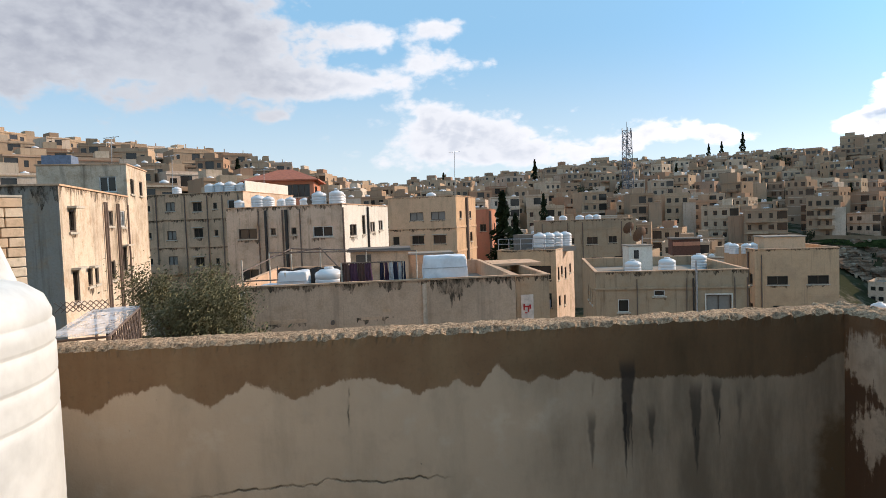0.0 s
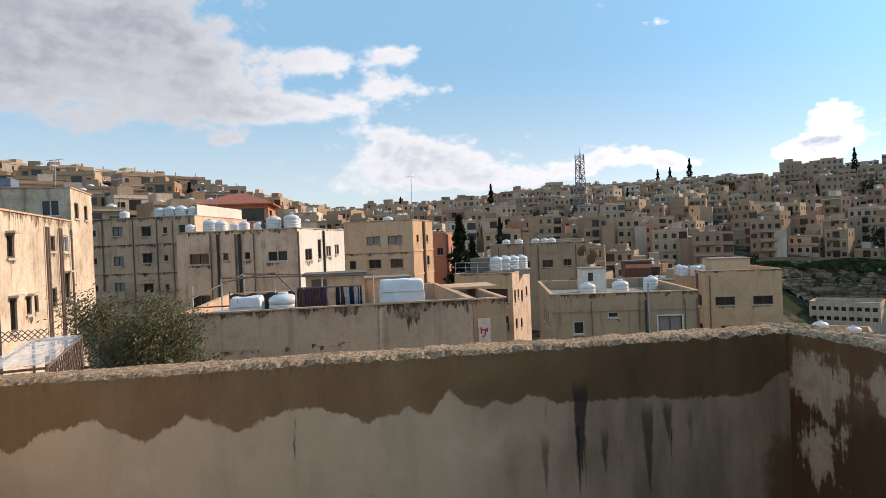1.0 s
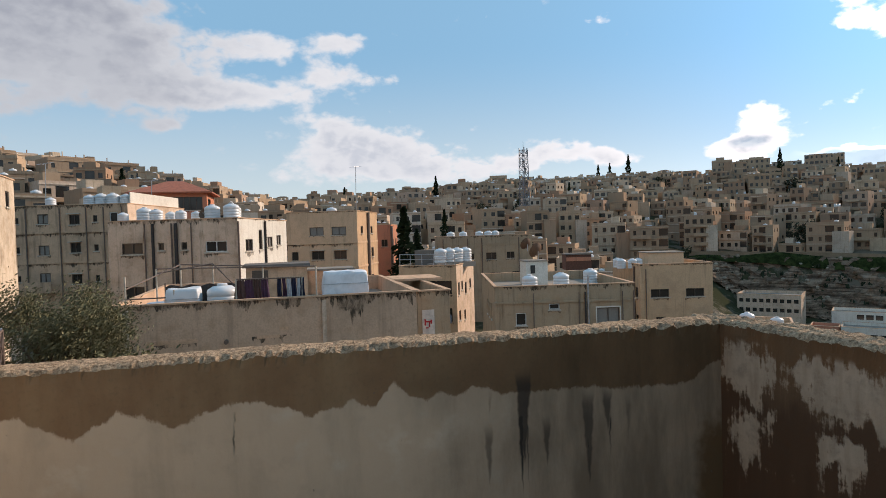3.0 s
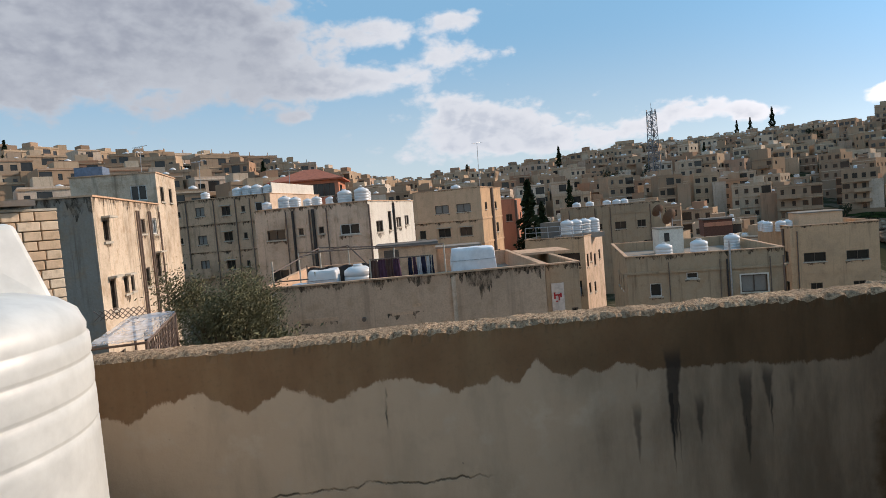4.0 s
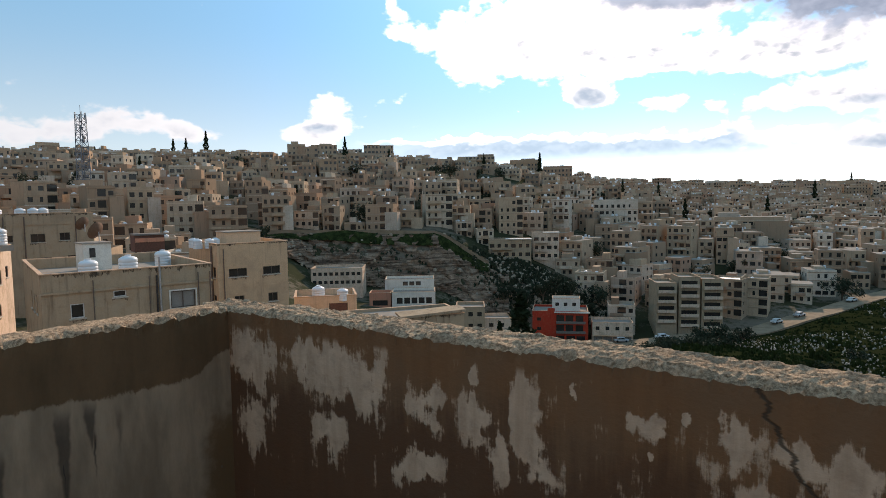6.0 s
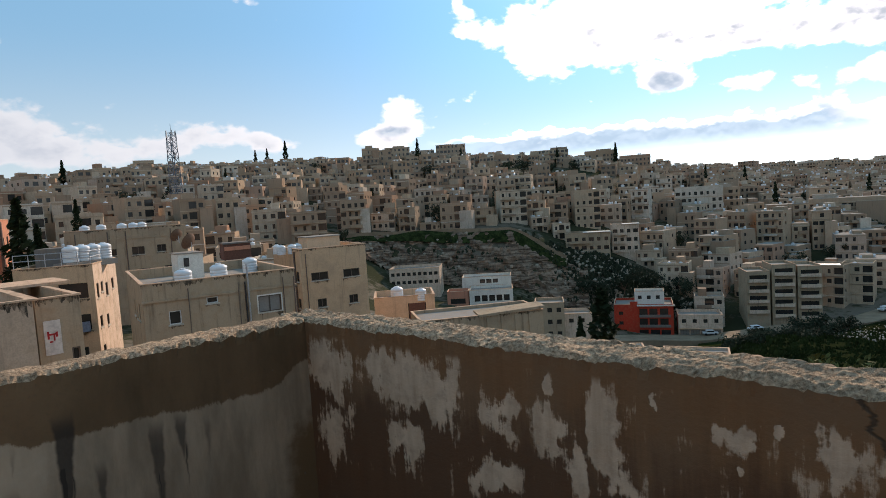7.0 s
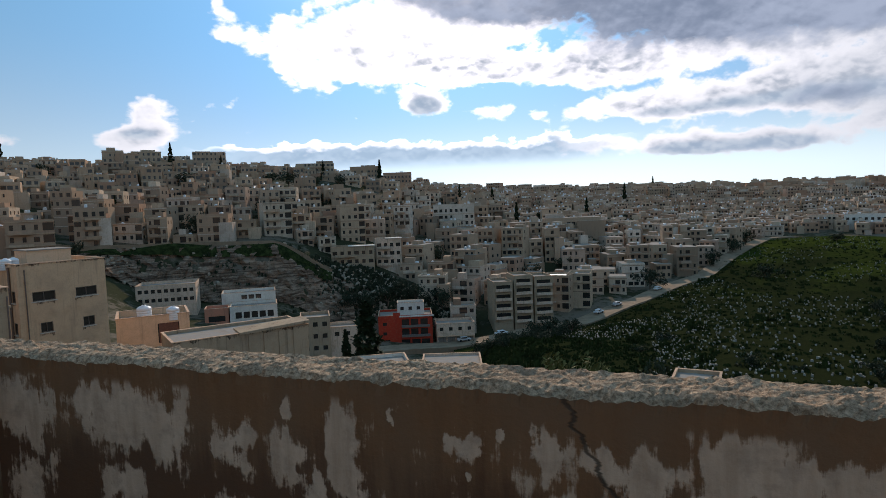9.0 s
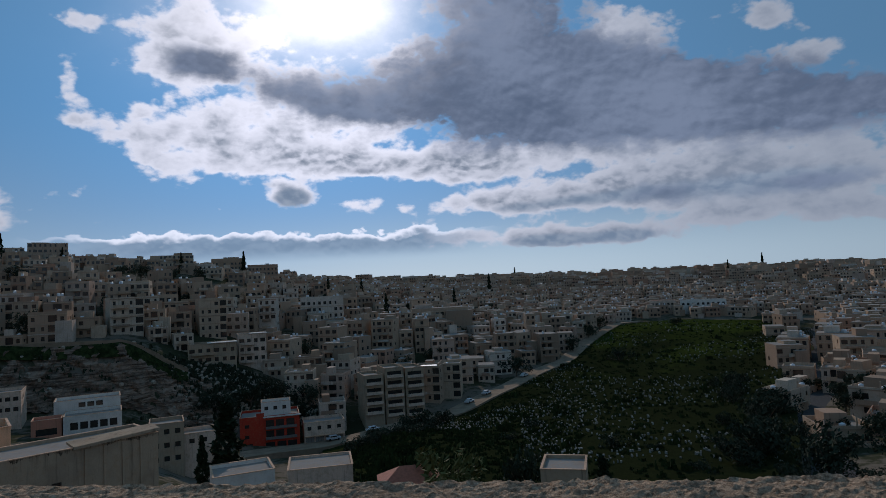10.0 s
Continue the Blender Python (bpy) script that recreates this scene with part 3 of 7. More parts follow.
cr = k.math("ABSOLUTE", k.math("ADD", k.math("SUBTRACT", k.math("MULTIPLY_ADD", z, -0.55, 2.63), s), wander))
crack2 = k.math("MULTIPLY", k.math("SUBTRACT", 1.0, k.smooth(cr, 0.002, 0.010)), k.smooth(z, 0.7, 0.75))
col = k.mix(k.math("MULTIPLY", crack2, 0.85), col, (0.05, 0.035, 0.025, 1))
height = k.math("SUBTRACT", k.math("MULTIPLY_ADD", bare, 0.4, k.math("MULTIPLY_ADD", mid, 0.8, k.math("MULTIPLY", grain, 0.5))), crack2)
finish(k, col, 0.88, height, 0.5, 0.012, spec=0.05)

m, k = material("broken_cement")
pos = k.obj
a = k.noise(pos, 75.0, 8, 0.75)
b2 = k.noise(pos, 5.0, 5)
c = k.mix(k.smooth(a, 0.3, 0.7), (0.15, 0.09, 0.052, 1), (0.78, 0.55, 0.365, 1))
finish(k, k.mix(k.math("MULTIPLY", k.smooth(b2, 0.45, 0.7), 0.45), c, (0.22, 0.16, 0.11, 1)), 0.95, a, 1.0, 0.016, spec=0.02)

m, k = material("roof_floor")
a = k.noise(k.obj, 1.5, 6, 0.6)
finish(k, k.mix(a, (0.25, 0.235, 0.21, 1), (0.42, 0.40, 0.36, 1)), 0.9, k.noise(k.obj, 30, 4), 0.4, 0.01)

m, k = material("cut_stone")
nz = k.noise(k.node("ShaderNodeNewGeometry", 0), 7.0, 6, 0.6)
tone = k.ramp(k.node("ShaderNodeObjectInfo", 5), [(0.0, (0.60, 0.42, 0.28)), (0.5, (0.68, 0.52, 0.37)), (1.0, (0.74, 0.60, 0.45))])
finish(k, k.mix(k.math("MULTIPLY", k.smooth(nz, 0.45, 0.75), 0.5), tone, (0.30, 0.22, 0.14, 1)), 0.9, nz, 0.8, 0.02, spec=0.05)

# ---------------------------------------------------------------- geometry helpers


class Geo:
    """Collects faces for one mesh."""

    def __init__(self):
        self.v, self.f, self.mi = [], [], []

    def quad(self, a, b, c, d, mi=0):
        i = len(self.v)
        self.v += [tuple(a), tuple(b), tuple(c), tuple(d)]
        self.f.append((i, i + 1, i + 2, i + 3))
        self.mi.append(mi)

    def box(self, x0, y0, z0, x1, y1, z1, mi=0):
        i = len(self.v)
        self.v += [(x, y, z) for z in (z0, z1) for y in (y0, y1) for x in (x0, x1)]
        for q in ((0, 2, 3, 1), (4, 5, 7, 6), (0, 1, 5, 4), (1, 3, 7, 5), (3, 2, 6, 7), (2, 0, 4, 6)):
            self.f.append(tuple(i + j for j in q))
            self.mi.append(mi)

    def lathe(self, profile, n=20, cx=0.0, cy=0.0, mi=0, squash=1.0):
        """Turns a profile of (radius, height) round a vertical axis; both ends closed."""
        i = len(self.v)
        for r, z in profile:
            for j in range(n):
                a = 2 * math.pi * j / n
                self.v.append((cx + r * math.cos(a), cy + r * math.sin(a) * squash, z))
        for p in range(len(profile) - 1):
            for j in range(n):
                j2 = (j + 1) % n
                self.f.append((i + p * n + j, i + p * n + j2, i + (p + 1) * n + j2, i + (p + 1) * n + j))
                self.mi.append(mi)
        self.f.append(tuple(i + j for j in reversed(range(n))))
        self.f.append(tuple(i + (len(profile) - 1) * n + j for j in range(n)))
        self.mi += [mi, mi]

    def tube(self, p, q, r, n=8, r2=None, mi=0):
        p, q = Vector(p), Vector(q)
        ax = (q - p).normalized()
        u = ax.orthogonal().normalized()
        w = ax.cross(u)
        i = len(self.v)
        for c, rr in ((p, r), (q, r if r2 is None else r2)):
            for j in range(n):
                a = 2 * math.pi * j / n
                self.v.append(tuple(c + (u * math.cos(a) + w * math.sin(a)) * rr))
        for j in range(n):
            j2 = (j + 1) % n
            self.f.append((i + j, i + j2, i + n + j2, i + n + j))
            self.mi.append(mi)
        self.f.append(tuple(i + j for j in reversed(range(n))))
        self.f.append(tuple(i + n + j for j in range(n)))
        self.mi += [mi, mi]

    def mesh(self, name, mats, smooth=False, bevel=0.0):
        me = bpy.data.meshes.new(name)
        me.from_pydata(self.v, [], self.f)
        for mm in (mats if isinstance(mats, (list, tuple)) else [mats]):
            me.materials.append(MATS[mm])
        me.polygons.foreach_set("material_index", self.mi)
        if bevel:
            bm = bmesh.new()
            bm.from_mesh(me)
            bmesh.ops.remove_doubles(bm, verts=bm.verts, dist=1e-4)
            bmesh.ops.bevel(bm, geom=bm.edges[:], offset=bevel, segments=2, affect="EDGES", profile=0.5)
            bm.to_mesh(me)
            bm.free()
        if smooth:
            me.polygons.foreach_set("use_smooth", [True] * len(me.polygons))
        me.update()
        return me


def part(name, geo, mats, parent=None, label="", m=None, smooth=False, bevel=0.0):
    me = geo if isinstance(geo, bpy.types.Mesh) else geo.mesh(name, mats, smooth, bevel)
    ob = new(name, me)
    ob.parent = parent
    if m is not None:
        ob.matrix_basis = m
    if label:
        ob["label"] = label
    return ob


def thing(name, label, category, group="", kind="", m=None):
    ob = new(name)
    ob.empty_display_size = 0.2
    if m is not None:
        ob.matrix_basis = m
    return tagged(ob, label, category, group, kind)


# ---------------------------------------------------------------- the lie of the land
LAND_R = (0.0, 12, 30, 60, 100, 150, 180, 201, 213, 230, 300, 400, 520, 700, 1000, 3500)
LAND = {
    -180: (-9, -9, -9, -6, -2, 4, 8, 10, 12, 14, 20, 24, 26, 28, 30, 20),
    -60: (-9, -9, -8, -5, 0, 8, 12, 15, 17, 19, 26, 30, 32, 34, 34, 20),
    -35: (-9, -9, -8, -5, 0, 9, 15, 19, 21, 24, 31, 34, 36, 36, 36, 20),
    -20: (-9, -9, -9, -6, -1, 6, 11, 15, 17, 19, 25, 28, 30, 31, 31, 20),
    -5: (-9, -9, -10, -9, -8, -4, -1, 1, 2, 4, 9, 15, 21, 24, 24, 15),
    5: (-9, -10, -11, -11, -11, -8, -5, -3, -2, 0, 7, 17, 26, 28, 28, 15),
    15: (-9, -10, -11, -13, -13, -9, -6, -4, -3, -1, 10, 23, 34, 36, 34, 15),
    25: (-9, -11, -13, -15, -17, -12, -8, -6, -5, -3, 8, 23, 33, 35, 34, 15),
    31: (-9, -11, -14, -17, -22, -21, -18, -14, -9.5, -8, 5, 25, 32, 34, 33, 15),
    38: (-9, -11, -14, -18, -24, -26, -27, -26, -10, -9, 4, 26.5, 32, 33, 33, 15),
    46: (-9, -11, -15, -19, -26, -30, -30, -28, -11, -9, 4, 23, 28, 29, 29, 12),
    52: (-9, -11, -16, -21, -29, -38, -41, -37, -24, -17, 0, 18, 23, 24, 24, 12),
    62: (-9, -11, -18, -24, -31, -40, -43, -42, -37, -32, -14, 2, 11, 13, 14, 10),
    70: (-9, -11, -18, -25, -31, -36, -40, -41, -39, -37, -22, -10, 0, 8, 13, 10),
    79: (-9, -11, -18, -25, -32, -37, -39, -40, -40, -38, -32, -20, -9, 3, 11, 10),
    89: (-9, -11, -18, -25, -32, -35, -36, -37, -37, -37, -34, -27, -18, -5, 9, 10),
    98: (-9, -11, -18, -25, -32, -34, -35, -36, -36, -36, -33, -28, -20, -6, 9, 10),
    110: (-9, -11, -18, -24, -29, -30, -30, -29, -29, -29, -29, -29, -22, -8, 4, 6),
    180: (-9, -9, -9, -6, -2, 4, 8, 10, 12, 14, 20, 24, 26, 28, 30, 20),
}
LAND_AZ = sorted(LAND)


def polar(az, r):
    return r * math.sin(radians(az)), r * math.cos(radians(az))


def land_polar(az, r):
    az = (az + 180) % 360 - 180
    i = max(j for j in range(len(LAND_AZ)) if LAND_AZ[j] <= az)
    i = min(i, len(LAND_AZ) - 2)
    a0, a1 = LAND_AZ[i], LAND_AZ[i + 1]
    t = (az - a0) / (a1 - a0)
    t = t * t * (3 - 2 * t) * 0.5 + t * 0.5
    return float(np.interp(r, LAND_R, LAND[a0])) * (1 - t) + float(np.interp(r, LAND_R, LAND[a1])) * t


def land(x, y):
    return land_polar(math.degrees(math.atan2(x, y)), math.hypot(x, y))


def sheet(name, label, mat, az0, az1, daz, radii, lift=0.0, rough=0.0, kind="structure", category="ground"):
    """A piece of ground that follows the land."""
    azs = np.arange(az0, az1 + 1e-6, daz)
    verts, faces = [], []
    for r in radii:
        for a in azs:
            x, y = polar(a, r)
            verts.append((x, y, land_polar(a, r) + lift + rough * noise.noise((x * 0.08, y * 0.08, 1.0))))
    na = len(azs)
    for i in range(len(radii) - 1):
        for j in range(na - 1):
            faces.append((i * na + j, (i + 1) * na + j, (i + 1) * na + j + 1, i * na + j + 1))
    me = bpy.data.meshes.new(name)
    me.from_pydata(verts, [], faces)
    me.materials.append(MATS[mat])
    me.polygons.foreach_set("use_smooth", [True] * len(me.polygons))
    return tagged(new(name, me), label, category, kind=kind)


ground_radii = [7, 10, 14, 20, 28, 36, 46, 60, 75, 90, 105, 120, 135, 150, 162, 172, 180, 189, 198, 202, 206, 212, 221, 230, 245, 262, 280, 300, 325, 350, 375, 400, 430, 460, 490, 520, 560, 610, 660, 700, 780, 880, 1000, 1300, 1800, 2600, 3500]
sheet("ground", "dry earth hillside with patches of winter grass", "hill_earth", -180, 180, 1.5, ground_radii, rough=0.5)


# our roof: floor, parapets and the building below them
CORNER = Matrix.Translation((1.665, 2.56, 0.0))
WALL_A = CORNER @ pose(0, 0, 0, 0, 0, 184.6)      # x runs along the front parapet, away from the corner
WALL_B = CORNER @ pose(0, 0, 0, 0, 0, -81.04)     # x runs along the side parapet


def parapet(name, label, mat, m, length, thick, inner_sign, seed, start, top=1.165, base=0.0, worn=1.0):
    """A cement-rendered wall with a broken, crumbling top."""
    nx, nt = int(length / 0.010), 18
    g_top, g_body = Geo(), Geo()
    rows = []
    for i in range(nx + 1):
        s_ = start + (length - start) * i / nx
        row = []
        for j in range(nt + 1):
            w = j / nt
            y0 = w * thick
            n1 = noise.fractal((s_ * 2.2, y0 * 3.0 + seed, seed), 0.9, 2.0, 3)
            n2 = noise.fractal((s_ * 22.0, y0 * 22.0, seed + 4.0), 0.7, 2.0, 3)
            n3 = noise.noise((s_ * 75.0, y0 * 75.0, seed + 9.0))
            edge_ = min(w, 1 - w) * 2
            n4 = noise.fractal((s_ * 10.0, y0 * 24.0, seed + 14.0), 0.7, 2.0, 5)
            flake = math.floor(n4 * 4.0) / 4.0 * 0.010 * worn
            z_ = top + 0.008 * n1 + (0.0045 * n2 + 0.0035 * n3) * worn + flake - 0.020 * (1 - min(1.0, edge_ * 3.5)) ** 2 * (1 + 0.8 * n2)
            y_ = (y0 + (0.014 * n2 + 0.006 * n3) * (1 - min(1, edge_ * 2))) * -inner_sign
            row.append((s_, y_, z_))
        rows.append(row)
    for i in range(nx):
        for j in range(nt):
            q = (rows[i][j], rows[i + 1][j], rows[i + 1][j + 1], rows[i][j + 1])
            g_top.quad(*(q if inner_sign < 0 else q[::-1]))
        for side in (0, nt):
            p0, p1 = rows[i][side], rows[i + 1][side]
            y0 = 0.0 if side == 0 else -inner_sign * thick
            a_, b_ = (p0[0], y0, top - 0.055), (p1[0], y0, top - 0.055)
            q = (a_, b_, p1, p0)
            g_top.quad(*(q if (side == 0) == (inner_sign < 0) else q[::-1]))
    for y0 in (0.0, -inner_sign * thick):
        g_body.quad((start, y0, base), (length, y0, base), (length, y0, top - 0.055), (start, y0, top - 0.055))
    for x0 in (start, length):
        g_body.quad((x0, 0, base), (x0, -inner_sign * thick, base), (x0, -inner_sign * thick, top - 0.02), (x0, 0, top - 0.02))
    ob = part(name, g_body, mat, m=m)
    tagged(ob, label, "wall", kind="structure")
    me = g_top.mesh("coping", ["broken_cement", mat])
    # the rim keeps the wall's own plaster
    per = nt + 2
    idx = [1 if (q % per) >= nt else 0 for q in range(len(me.polygons))]
    me.polygons.foreach_set("material_index", idx)
    part("coping", me, None, ob, "crumbling bare cement top of the wall")
    return ob


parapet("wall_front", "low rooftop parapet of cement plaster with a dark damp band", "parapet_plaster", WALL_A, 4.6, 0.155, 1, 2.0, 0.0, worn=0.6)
parapet("wall_side", "low rooftop parapet of blotched and peeling brown plaster", "parapet_blotched", WALL_B, 6.5, 0.195, -1, 7.0, -0.2)
g = Geo()
g.box(-5.2, -5.5, -0.25, 2.9, 2.5, 0.0)
tagged(part("floor", g, "roof_floor"), "bare grey cement floor of the flat roof", "floor", kind="structure")
g = Geo()
g.box(-5.0, -5.3, -11.0, 2.2, 2.4, -0.26)
tagged(part("wall_below", g, "buff_plaster"), "plastered walls of the house under the roof terrace", "wall", kind="structure")
g = Geo()
g.box(-5.4, -5.7, -0.1, -5.2, 2.2, 2.6)
tagged(part("wall_west", g, "buff_plaster"), "plain plastered wall that closes the terrace", "wall", kind="structure")
g = Geo()
g.box(-5.2, -5.7, -0.1, 3.0, -5.5, 2.6)
tagged(part("wall_south", g, "buff_plaster"), "plain plastered wall behind the terrace", "wall", kind="structure")

# ---------------------------------------------------------------- houses
FACE = {"f": lambda w, d: Matrix(((1, 0, 0, 0), (0, 1, 0, 0), (0, 0, 1, 0), (0, 0, 0, 1))),
        "r": lambda w, d: Matrix(((0, -1, 0, w), (1, 0, 0, 0), (0, 0, 1, 0), (0, 0, 0, 1))),
        "l": lambda w, d: Matrix(((0, 1, 0, 0), (-1, 0, 0, d), (0, 0, 1, 0), (0, 0, 0, 1))),
        "b": lambda w, d: Matrix(((-1, 0, 0, w), (0, -1, 0, d), (0, 0, 1, 0), (0, 0, 0, 1)))}
WINDOWS = {}


def pierced(g, fm, width, z0, z1, ops, depth=0.16, mi=0):
    """One wall face with its openings cut through and their reveals."""
    us = sorted({0.0, width, *(u - w / 2 for u, z, w, h in ops), *(u + w / 2 for u, z, w, h in ops)})
    zs = sorted({z0, z1, *(z - h / 2 for u, z, w, h in ops), *(z + h / 2 for u, z, w, h in ops)})
    def at(u, y, z):
        return fm @ Vector((u, y, z))
    for u0, u1 in zip(us, us[1:]):
        for a0, a1 in zip(zs, zs[1:]):
            cu, cz = (u0 + u1) / 2, (a0 + a1) / 2
            if any(abs(cu - u) < w / 2 and abs(cz - z) < h / 2 for u, z, w, h in ops):
                continue
            g.quad(at(u0, 0, a0), at(u1, 0, a0), at(u1, 0, a1), at(u0, 0, a1), mi)
    for u, z, w, h in ops:
        a, b_, c, d = (u - w / 2, z - h / 2), (u + w / 2, z - h / 2), (u + w / 2, z + h / 2), (u - w / 2, z + h / 2)
        for p, q in ((a, b_), (b_, c), (c, d), (d, a)):
            g.quad(at(p[0], 0, p[1]), at(p[0], depth, p[1]), at(q[0], depth, q[1]), at(q[0], 0, q[1]), mi)


def window_meshes(w, h, style):
    key = (round(w, 2), round(h, 2), style)
    if key not in WINDOWS:
        f, p, s_ = Geo(), Geo(), Geo()
        t = 0.06
        if style != "plain":
            f.box(-w / 2, 0.05, -h / 2, -w / 2 + t, 0.13, h / 2)
            f.box(w / 2 - t, 0.05, -h / 2, w / 2, 0.13, h / 2)
            f.box(-w / 2 + t, 0.05, h / 2 - t, w / 2 - t, 0.13, h / 2)
            f.box(-w / 2 + t, 0.05, -h / 2, w / 2 - t, 0.13, -h / 2 + t)
            if w > 0.8:
                for q in range(1, max(2, round(w / 0.75))):
                    x = -w / 2 + w * q / max(2, round(w / 0.75))
                    f.box(x - 0.03, 0.06, -h / 2 + t, x + 0.03, 0.12, h / 2 - t)
        p.quad((-w / 2, 0.14, -h / 2), (w / 2, 0.14, -h / 2), (w / 2, 0.14, h / 2), (-w / 2, 0.14, h / 2))
        s_.box(-w / 2 - 0.1, -0.07, -h / 2 - 0.09, w / 2 + 0.1, 0.05, -h / 2 - 0.003)
        hood = Geo()
        hood.box(-w / 2 - 0.12, -0.32, h / 2 + 0.05, w / 2 + 0.12, 0.0, h / 2 + 0.13)
        WINDOWS[key] = (f.mesh("window", "white_frame" if style in ("white", "bars") else "frame_paint") if f.v else None,
                        p.mesh("pane", "curtain" if style == "shut" else "window_glass"), s_.mesh("sill", "sill_stone"), hood.mesh("hood", "sill_stone"))
    return WINDOWS[key]


def put_window(parent, m, w, h, style, full=True):
    f, p, s_, hood = window_meshes(w, h, style)
    if f is None:
        return part("window", p, None, parent, m=m)
    win = part("window", f, None, parent, m=m)
    part("pane", p, None, win)
    if full:
        part("sill", s_, None, win)
        if style == "hood":
            part("hood", hood, None, win)
    return win


def run_stains(g, fm, u0, w, z, mean, seed):
    """Ragged stains that run down a wall face from the height z."""
    step = 0.035
    cols = []
    for i in range(int(w / step) + 1):
        u = u0 + i * step
        f_ = noise.fractal((u * 1.1, seed * 3.7, 1.0), 0.8, 2.0, 4) * 0.9 + noise.noise((u * 7.0, seed * 1.9, 5.0)) * 0.5
        cols.append((u, max(0.004, 0.75 * mean * (f_ + 0.35 + 0.5 * noise.noise((u * 19.0, seed, 2.0))))))
    for (ua, la), (ub, lb_) in zip(cols, cols[1:]):
        if la + lb_ > 0.03:
            g.quad(*(tuple(fm @ Vector(p)) for p in ((ua, -0.008, z - la), (ub, -0.008, z - lb_), (ub, -0.008, z), (ua, -0.008, z))))


def stain_band(top, w, d, face, z, mean, seed):
    g = Geo()
    run_stains(g, FACE[face](w, d), 0.02, (w if face in "fb" else d) - 0.04, z, mean, seed)
    tagged(part("rain_stain", g, "tar_stain", top), kind="stuff")


def house(name, label, category, fl, th, w, d, z0, z1, mat, openings=(), parapet_h=0.7, roof_mat="roof_cement", group="", full=True, side_mat=None, m=None, lip=True):
    """A flat-roofed block. fl: the front-left corner; th: degrees that the front turns; openings: (face, along, height, width, high, style)."""
    top = thing(name, label, category, group, m=m if m is not None else pose(fl[0], fl[1], 0, 0, 0, th))
    g = Geo()
    for face, width in (("f", w), ("r", d), ("l", d), ("b", w)):
        ops = [(u, z, ww, hh) for fc, u, z, ww, hh, st in openings if fc == face]
        pierced(g, FACE[face](w, d), width, z0, z1, ops, mi=1 if side_mat and face == "r" else 0)
    t = 0.18
    for a in ((0, 0, w, t), (0, d - t, w, d), (0, t, t, d - t), (w - t, t, w, d - t)):
        g.quad((a[0], a[1], z1), (a[2], a[1], z1), (a[2], a[3], z1), (a[0], a[3], z1))
    zr = z1 - parapet_h
    for p, q in (((t, t), (w - t, t)), ((w - t, t), (w - t, d - t)), ((w - t, d - t), (t, d - t)), ((t, d - t), (t, t))):
        g.quad((q[0], q[1], zr), (p[0], p[1], zr), (p[0], p[1], z1), (q[0], q[1], z1))
    part("wall", g, [mat, side_mat or mat], top)
    r = Geo()
    r.box(t, t, zr - 0.2, w - t, d - t, zr)
    part("roof", r, roof_mat, top)
    if lip:
        c = Geo()
        e = 0.06
        for a in ((-e, -e, w + e, t), (-e, d - t, w + e, d + e), (-e, t, t, d - t), (w - t, t, w + e, d - t)):
            c.box(a[0], a[1], z1 + 0.003, a[2], a[3], z1 + 0.07)
        part("coping", c, "grey_plaster", top)
    for fc, u, z, ww, hh, st in openings:
        put_window(top, FACE[fc](w, d) @ Matrix.Translation((u, 0, z)), ww, hh, st, full)
    if full and any(o_[5] != "plain" for o_ in openings):
        g = Geo()
        for i, (fc, u, z, ww, hh, st) in enumerate(openings):
            run_stains(g, FACE[fc](w, d), u - ww / 2 - 0.1, ww + 0.2, z - hh / 2 - 0.06, 0.45, i + w)
        if g.f:
            tagged(part("window_stain", g, "tar_stain", top), kind="stuff")
    return top


def band(top, w, d, z, mat, out=0.07, high=0.14):
    """A string course round the front and the right side of a house."""
    g = Geo()
    g.box(-out, -out, z, w + out, -0.002, z + high)
    g.box(w + 0.002, -0.002, z, w + out, d, z + high)
    part("ledge", g, mat, top)


def pipe(top, x, y, z0, z1, r=0.05, mat="rust_pipe"):
    g = Geo()
    g.tube((x, y, z0), (x, y, z1), r, 8)
    part("drainpipe", g, mat, top)

# ---------------------------------------------------------------- water tanks and other repeated things


def tank_proto(label, r=0.52, h=1.15, m=None):
    """An upright plastic cistern with moulded rings and a screw lid."""
    top = thing("water_tank", label, "water tank", "rooftop water tanks", m=m)
    prof = [(r * 0.97, 0.0), (r, 0.03)]
    for i in range(1, 5):
        z = h * 0.82 * i / 5
        prof += [(r, z - 0.03), (r * 0.965, z - 0.012), (r * 0.965, z + 0.012), (r, z + 0.03)]
    prof += [(r, h * 0.80), (r * 0.95, h * 0.86), (r * 0.62, h * 0.95), (r * 0.36, h * 0.97)]
    g = Geo()
    g.lathe(prof, 24)
    part("body", g, "white_plastic", top, smooth=True)
    g = Geo()
    g.lathe([(r * 0.34, h * 0.972), (r * 0.34, h * 1.02), (r * 0.3, h * 1.035)], 16)
    part("lid", g, "white_plastic", top)
    return top


TANK = tank_proto("white plastic water tank on a flat roof", m=pose(-13.9, 46.6, 2.76))


def tank(x, y, z, scale=1.0, turn=0.0):
    return copy_thing(TANK, Matrix.Translation((x, y, z)) @ Matrix.Rotation(turn, 4, "Z") @ Matrix.Scale(scale, 4))


